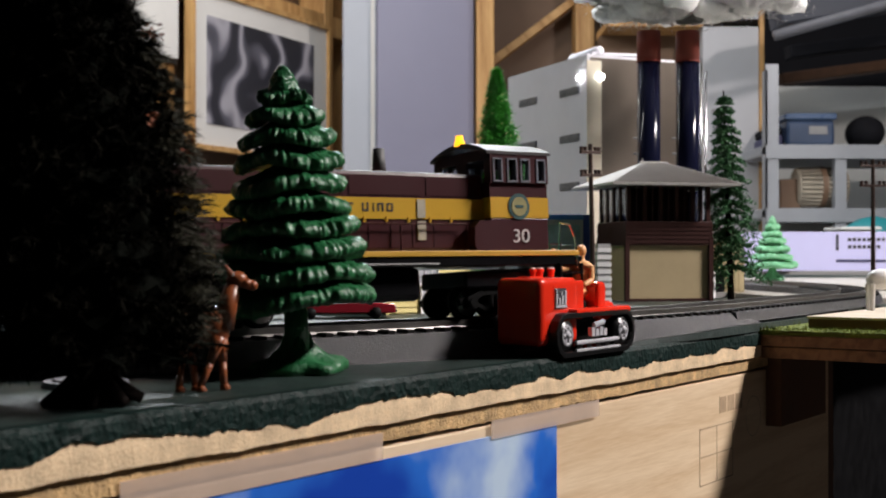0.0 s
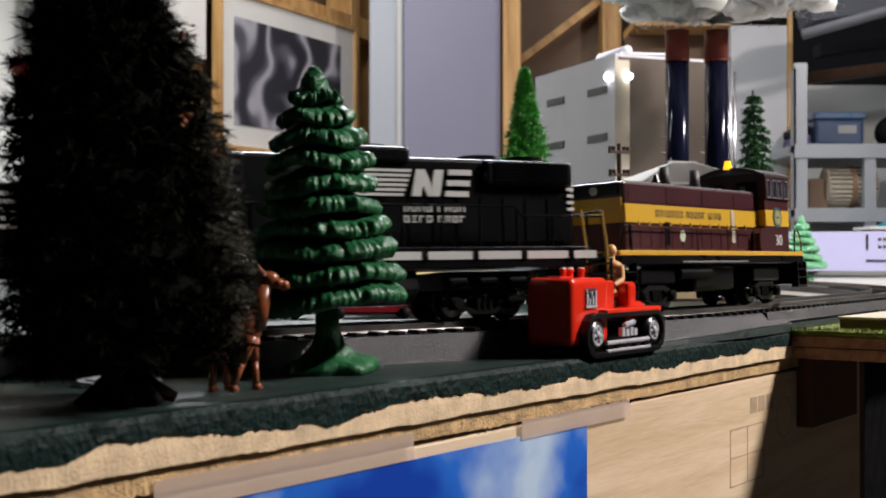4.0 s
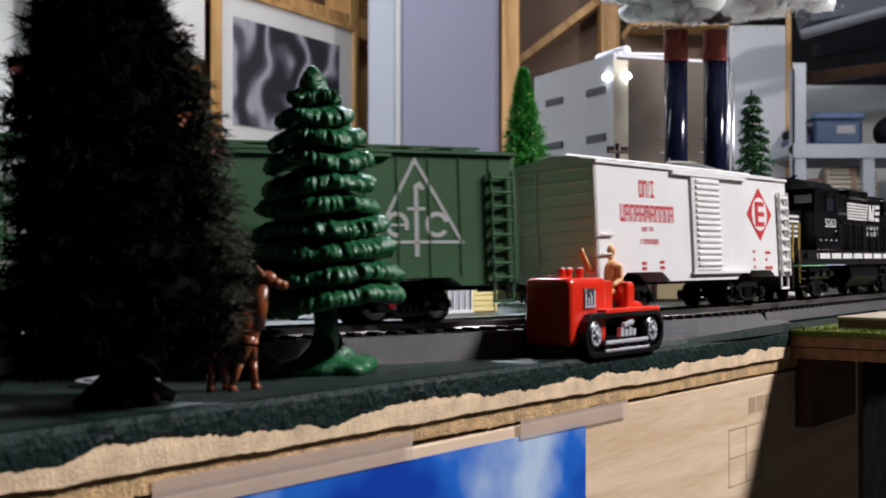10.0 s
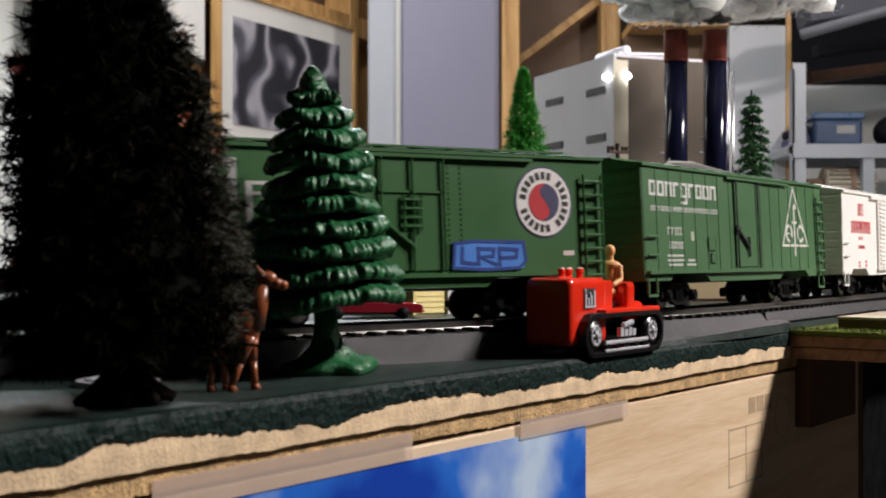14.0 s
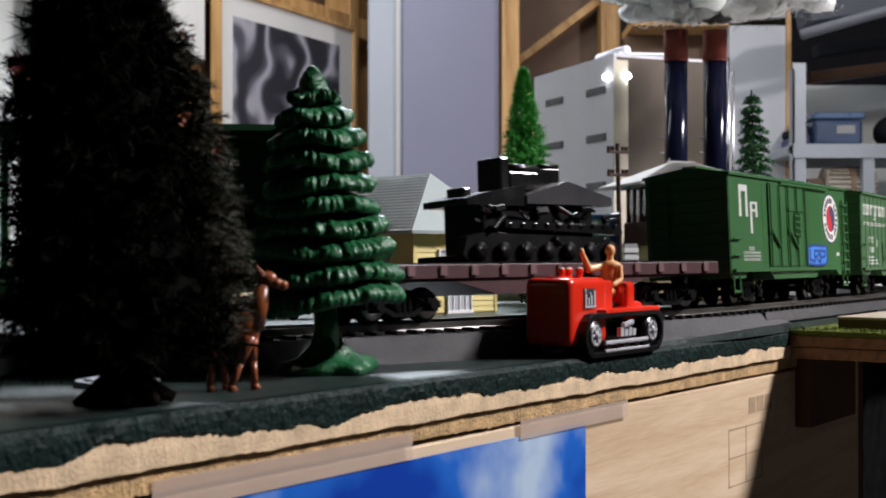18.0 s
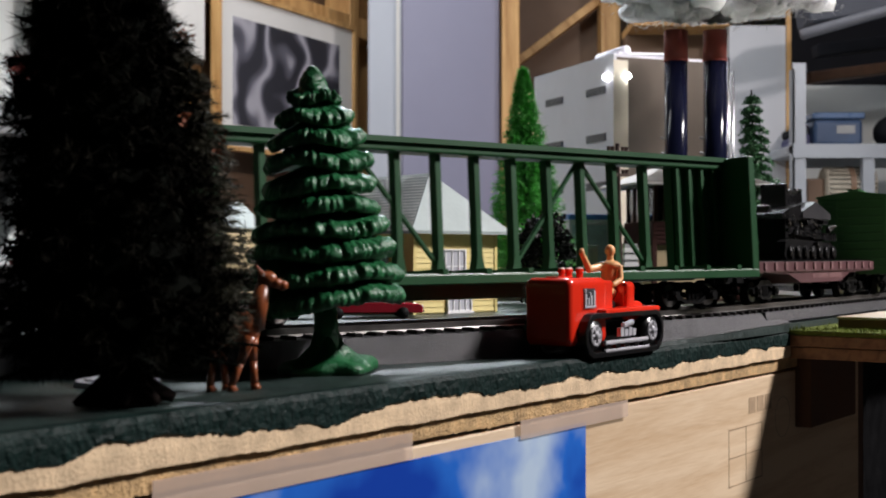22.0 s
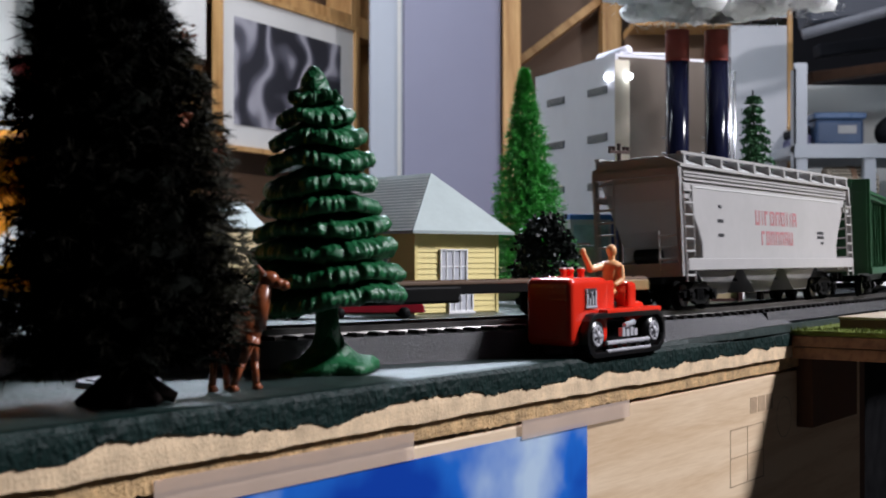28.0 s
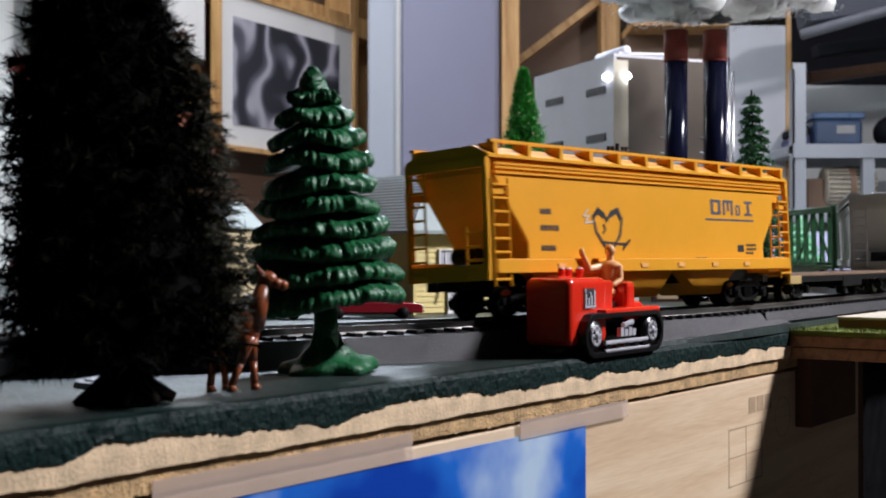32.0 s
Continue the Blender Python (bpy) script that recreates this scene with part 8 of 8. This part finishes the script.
    for i in range(rows):
        f0 = i / rows
        for k, (p, q, e) in enumerate((((-ov, -ov), (wx + ov, -ov), (r0x(wx), wy / 2)),)):
            bm = bmesh.new()
            xa, xb = -ov + (wx * 0.36 + ov) * f0, wx + ov - (wx * 0.36 + ov) * f0
            y, z = -ov + (wy / 2 + ov) * f0, zt - 0.001 + (zr - zt + 0.001) * f0
            upv = Vector((0, wy / 2 + ov, zr - zt + 0.001)).normalized()
            nrm = Vector((0, -upv.z, upv.y))
            o = Vector((0, y, z)) + nrm * 0.0002
            vs = [bm.verts.new(o + Vector((xa + 0.0004, 0, 0)) + nrm * 0.0006), bm.verts.new(o + Vector((xb - 0.0004, 0, 0)) + nrm * 0.0006),
                  bm.verts.new(o + upv * 0.0036 + Vector((xb - 0.004, 0, 0))), bm.verts.new(o + upv * 0.0036 + Vector((xa + 0.004, 0, 0)))]
            bm.faces.new(vs)
            bmesh.ops.solidify(bm, geom=bm.faces[:], thickness=0.0002)
            part("shingle_course", bm, "roof_grey", roof)
    part("ridge_cap", rod((wx * 0.33, wy / 2, zr), (wx * 0.67, wy / 2, zr), 0.0008, None, 8), "roof_grey", roof)
    part("finial", rod((wx * 0.36, wy / 2, zr), (wx * 0.36, wy / 2, zr + 0.003), 0.0007, 0.0004, 8), "roof_grey", roof)
    part("box", box(wx, wx + 0.004, 0.006, 0.016, zm - 0.004, zm + 0.012, 0.0003), "brown_wall", t, "dark red box on the side wall")


def r0x(wx):
    return wx * 0.36


tower()


def shed():
    t = thing("model_shed", "small tan board shed behind the fir", "model shed", Matrix.Translation((0.228, 0.985, 0.004)) @ Matrix.Rotation(radians(10), 4, "Z"))
    part("wall", box(0, 0.031, 0, 0.03, 0, 0.040), "tan_pale", t)
    for i in range(8):
        part("board", box(0.0004 + i * 0.0037, 0.0036 + i * 0.0037, -0.0006, 0.0004, 0, 0.040), "tan_pale", t)
    part("door", box(0.006, 0.014, -0.0010, 0.0002, 0, 0.020), "wheel_black", t, "dark doorway")
    part("roof", prism([(-0.003, 0.040), (0.034, 0.040), (0.0155, 0.052)], -0.004, 0.034), "roof_grey", t)
    part("foundation", box(-0.004, 0.034, -0.010, 0.034, -0.004, 0), "concrete", t, "grey base slab")


shed()

post = thing("white_post", "short white post with a pale yellow wire loop", "post", pose(0.2255, 0.962, 0.0))
part("pillar", rod((0, 0, 0), (0, 0, 0.026), 0.0033, None, 16), "window_white", post)
bm = bmesh.new()
for i in range(10):
    a, b = i / 10 * 5, (i + 1) / 10 * 5
    add_rod(bm, (0.006 + 0.004 * math.cos(a), 0, 0.027 + 0.004 * math.sin(a)), (0.006 + 0.004 * math.cos(b), 0, 0.027 + 0.004 * math.sin(b)), 0.0006, None, 6)
part("wire_loop", bm, "wire_yellow", post, "pale yellow wire loop")


def pole(m, height, arms):
    p = thing("telegraph_pole", "dark brown model telegraph pole with crossarms", "telegraph pole", m, "telegraph poles")
    part("mast", rod((0, 0, 0), (0, 0, height), 0.0017, 0.0012, 10), "pole_brown", p)
    for z in arms:
        part("crossarm", box(-0.0095, 0.0095, -0.0009, 0.0009, z - 0.0009, z + 0.0009, 0.0002), "pole_brown", p)
        for x in (-0.0085, -0.0050, 0.0050, 0.0085):
            part("insulator", rod((x, 0, z + 0.0005), (x, 0, z + 0.0032), 0.0010, 0.0012, 8), "pole_brown", p)


pole(pose(0.1052, 0.745, 0, 0, -2.0, 45), 0.0985, (0.0935, 0.0800))
pole(pose(0.310, 0.85, 0, 0, 0, 10), 0.098, (0.0935, 0.0800))

# white toy horses on the platform
for k, (x, y) in enumerate(((0.290, -0.022), (0.305, -0.034))):
    cow = thing("toy_horse", "white plastic toy horse on the platform", "toy horse", BOARD @ pose(x, y, 0.0058, 0, 0, -50), "toy horses")
    bm = bmesh.new()
    ball(bm, (0, 0, 0.0150), 0.0052, 1.5, 0.8, 1.0)
    part("body", bm, "window_white", cow, "", True)
    bm = bmesh.new()
    add_rod(bm, (0.006, 0, 0.016), (0.009, 0, 0.0215), 0.0026, 0.0018, 10)
    ball(bm, (0.0098, 0, 0.0220), 0.0022)
    part("head", bm, "print_navy", cow, "dark blue head", True)
    for lx, ly in ((-0.0055, -0.0022), (-0.0055, 0.0022), (0.0055, -0.0022), (0.0055, 0.0022)):
        part("leg", rod((lx, ly, 0), (lx, ly, 0.013), 0.0011, 0.0016, 8), "window_white", cow)

# ---- power plant ----
plant = thing("power_plant", "white card model power plant with slot windows", "model building", Matrix.Translation((0.1450, 1.050, 0)) @ Matrix.Rotation(radians(22), 4, "Z"))
part("front_wall", box(0, 0.108, 0, 0.003, 0, 0.1985), "tin_wall", plant, "warm grey tin wall")
part("side_wall", box(-0.003, -0.0002, 0.0, 0.150, 0, 0.1985), "card_white", plant)
part("back_wall", box(0, 0.108, 0.147, 0.150, 0, 0.1985), "card_white", plant)
part("end_wall", box(0.1082, 0.111, 0, 0.150, 0, 0.1985), "card_white", plant)
part("roof", box(-0.003, 0.111, -0.0003, 0.150, 0.1986, 0.2010), "card_white", plant)
part("roof_flap", box(0.016, 0.080, 0.012, 0.045, 0.2030, 0.2046, m=Matrix.Rotation(radians(-2), 4, "Y")), "card_white", plant, "loose white card flap")
bm = rod((0.016, 0.012, 0.2065), (0.016, 0.060, 0.2065), 0.0045, 0.0040, 14)
part("card_roll", bm, "card_white", plant, "rolled white card on the roof", True)
for y, z in ((0.030, 0.173), (0.108, 0.173), (0.030, 0.133), (0.108, 0.133), (0.030, 0.092), (0.108, 0.092)):
    w = part("slot_window", box(-0.0038, -0.0030, y - 0.017, y + 0.017, z - 0.0032, z + 0.0032), "slot_dark", plant, "dark slot window")
    sl = bmesh.new()
    for i in range(5):
        add_box(sl, -0.0044, -0.0036, y - 0.016, y + 0.016, z - 0.0026 + i * 0.0012, z - 0.0021 + i * 0.0012)
    part("slats", sl, "print_grey", w)
part("corner_tape", box(-0.0034, 0.0105, -0.0006, -0.0003, 0, 0.196), "tape_pale", plant, "pale strip along the corner")
for x, y, z in ((-0.0042, 0.012, 0.1825), (0.0100, -0.0012, 0.1825)):
    l = part("lamp_bracket", rod((x, y + 0.002, z), (x, y - 0.001, z), 0.0015, None, 10), "print_grey", plant)
    bm = bmesh.new()
    ball(bm, (x - 0.0012, y - 0.0024, z), 0.0027)
    part("lamp", bm, "led_white", l, "bright white lamp", True)

for x, y in ((0.1812, 0.980), (0.2116, 0.980)):
    c = thing("chimney", "tall glossy black chimney with red-brown top", "chimney", pose(x, y, 0), "power plant chimneys")
    part("shaft", rod((0, 0, 0.004), (0, 0, 0.1842), 0.0092, 0.0089, 40), "chimney_black", c, "", True)
    part("red_top", rod((0, 0, 0.1842), (0, 0, 0.2075), 0.0092, 0.0092, 40), "chimney_red", c, "matt red-brown top", True)
    part("foot", rod((0, 0, 0), (0, 0, 0.004), 0.0125, 0.0120, 32), "chimney_black", c)
    part("band", rod((0, 0, 0.1835), (0, 0, 0.1848), 0.0096, None, 40), "chimney_red", c)
    bm = bmesh.new()
    for i in range(4):
        add_rod(bm, (-0.0095, -0.003, 0.088 + i * 0.012), (-0.0125, -0.003, 0.088 + i * 0.012), 0.0008, None, 6)
    part("pins", bm, "print_grey", c)

for x, y, top in ((0.2262, 1.0, 0.190), (0.2310, 1.004, 0.180)):
    mast = thing("metal_rod", "thin bright metal rod beside the chimneys", "rod", pose(x, y, 0), "rods by the chimneys")
    part("shaft", rod((0, 0, 0), (0, 0, top), 0.0013, None, 12), "silver", mast, "", True)
    part("foot", rod((0, 0, 0), (0, 0, 0.003), 0.0040, 0.0036, 16), "print_grey", mast)

# cotton-wool smoke in clumps
rng = random.Random(81)
for ci, (cx, cy, cz, n, rx, rz) in enumerate(((0.176, 0.975, 0.2330, 80, 0.028, 0.015), (0.224, 0.985, 0.2360, 80, 0.036, 0.013), (0.266, 0.99, 0.2400, 50, 0.030, 0.010))):
    sm = thing("cotton_smoke", "white cotton-wool smoke over the chimneys", "cotton wool", pose(cx, cy, cz), "smoke puffs")
    bm = bmesh.new()
    for i in range(n):
        p = Vector((rng.gauss(0, rx * 0.55), rng.gauss(0, 0.012), rng.gauss(0, rz * 0.5)))
        if ci < 2 and i < 14:
            p = Vector(((0.1812 if ci == 0 else 0.2116) - cx + rng.gauss(0, 0.0035), rng.gauss(0, 0.003), 0.2165 - cz + i * 0.0016))
        r = rng.uniform(0.006, 0.012)
        p.z = max(p.z, 0.2130 - cz + r * 0.9 + abs(p.x) * 0.10)
        ball(bm, p, r, 1.2, 1, 0.8, 3)
    for v in bm.verts:
        q = v.co * 90
        v.co += Vector((noise.noise(q), noise.noise(q + Vector((7, 0, 0))), noise.noise(q + Vector((0, 9, 0))))) * 0.0050
        v.co += Vector((noise.noise(q * 4), noise.noise(q * 4 + Vector((7, 0, 0))), noise.noise(q * 4 + Vector((0, 9, 0))))) * 0.0020
    part("puff", bm, "cotton", sm, "", True)
    verts, faces = [], []
    for i in range(5200):
        p = Vector((rng.gauss(0, rx * 0.58), rng.gauss(-0.004, 0.014), max(rng.gauss(0, rz * 0.62), 0.2115 - cz)))
        d = Vector((rng.gauss(0, 1), rng.gauss(0, 1), rng.gauss(0, 1))).normalized() * rng.uniform(0.004, 0.012)
        s = d.cross(Vector((rng.gauss(0, 1), rng.gauss(0, 1), rng.gauss(0, 1)))).normalized() * 0.00030
        k = len(verts)
        verts += [p - s, p + s, p + d]
        faces.append((k, k + 1, k + 2))
    raw_part("wisps", verts, faces, "cotton", sm, "loose cotton wisps")

banner = thing("white_banner", "white printed card banner with blurred lettering", "banner", pose(0.535, 1.60, 0.004, 0, 0, -6) @ Matrix.Diagonal((1.25, 1.25, 1.25, 1)))
part("card", box(-0.10, 0.22, 0, 0.004, 0.008, 0.048), "lavender", banner)
part("print_bar", box(0.000, 0.0022, -0.0006, 0.0002, 0.029, 0.045), "print_dark", banner, "dark upright bar")
for z, n, h in ((0.040, 10, 0.0030), (0.0325, 7, 0.0030)):
    bm = bmesh.new()
    for i in range(n):
        add_box(bm, 0.012 + i * 0.0048, 0.0150 + i * 0.0048, -0.0006, 0.0002, z - h / 2, z + h / 2)
    part("print_line", bm, "print_dark", banner, "blurred dark lettering")
part("print_line", box(0.000, 0.05, -0.0006, 0.0002, 0.0170, 0.0195), "print_navy", banner)
part("print_patch", box(0.060, 0.085, -0.0006, 0.0002, 0.018, 0.031), "print_blue", banner, "bright blue patch")

yard = structure("yard_deck", box(0.0, 0.75, 0.0, 0.80, 0.0, 0.0040), "deck_pale", "pale wooden yard deck beyond the track", "deck", Matrix.Translation((0.262, 0.835, 0)) @ Matrix.Rotation(radians(8), 4, "Z"))
sp = thing("siding_rails", "pair of thin steel siding rails on the deck", "track", Matrix.Translation((0.262, 1.0, 0.0040)) @ Matrix.Rotation(radians(8), 4, "Z"))
for o in (0, 0.0166):
    part("rail", box(0.10, 0.7, o - 0.0006, o + 0.0006, 0, 0.0026), "rail_steel", sp)

# oddments between the bush and the tower
case = thing("picture_case", "pale display case with blue edges and faded picture", "case", pose(0.1135, 0.962, 0, 0, 0, 14))
part("body", box(-0.0205, 0.0125, -0.006, 0.010, 0.0, 0.0600, 0.0004), "curtain_grey", case)
part("top_edge", box(-0.0210, 0.0130, -0.0066, 0.0105, 0.0600, 0.0640, 0.0004), "case_blue", case, "blue top edge")
part("end_panel", box(0.0127, 0.0190, -0.0064, 0.0105, 0.0, 0.0640, 0.0004), "graffiti_blue", case, "dark blue end")
part("picture", box(-0.0180, 0.0100, -0.0064, -0.0058, 0.0250, 0.0560), "case_pale", case, "faded pale blue picture")
part("picture_patch", box(-0.0150, -0.0050, -0.0067, -0.0063, 0.0300, 0.0420), "print_faded", case, "faded red patch")
low_wall = thing("garden_wall", "low pale grey model garden wall", "model wall", pose(0.078, 0.930, 0, 0, 0, 6))
part("wall", box(-0.046, 0.036, -0.002, 0.002, 0, 0.0385, 0.0004), "deck_pale", low_wall)
part("coping", box(-0.047, 0.037, -0.0030, 0.0030, 0.0386, 0.0405, 0.0004), "print_grey", low_wall)
for x in (-0.044, -0.024, -0.004, 0.016, 0.034):
    part("pier", box(x - 0.0022, x + 0.0022, -0.0034, -0.0021, 0, 0.0385, 0.0003), "deck_pale", low_wall)
crate = thing("slatted_crate", "small white slatted plastic crate", "crate", pose(0.1180, 0.80, 0, 0, 0, 14))
part("body", box(-0.0042, 0.0042, -0.0040, 0.0040, 0, 0.0400), "print_grey", crate)
for i in range(8):
    part("slat", box(-0.0048, 0.0048, -0.0046, 0.0046, 0.0030 + i * 0.0045, 0.0058 + i * 0.0045), "window_white", crate)


# ---- what moves ----
TRAIN = ((0, -0.4745), (1, -0.4439), (2, -0.4138), (2.5, -0.396), (3, -0.3736), (3.5, -0.3464), (4, -0.3167), (5, -0.2533),
         (6, -0.1898), (6.5, -0.1586), (7, -0.1265), (7.5, -0.0963), (8, -0.0688), (8.5, -0.0415), (9, -0.013), (9.5, 0.0173),
         (10, 0.0485), (11, 0.1062), (12, 0.1632), (13, 0.2204), (14, 0.2783), (15, 0.3382), (16, 0.3973), (17, 0.4552),
         (18, 0.5086), (19, 0.5599), (20, 0.611), (21, 0.6625), (22, 0.7162), (22.5, 0.7476), (23, 0.781), (23.5, 0.811),
         (24, 0.8355), (24.5, 0.8623), (25, 0.894), (26, 0.9653), (27, 1.0406), (28, 1.1248), (29, 1.2063), (30, 1.2828),
         (31, 1.3623), (32, 1.4389))


def motions():
    for ob, q, trucks in CARS:
        walk(ob, [(t, on_track(s + q, trucks)) for t, s in TRAIN])


motions()
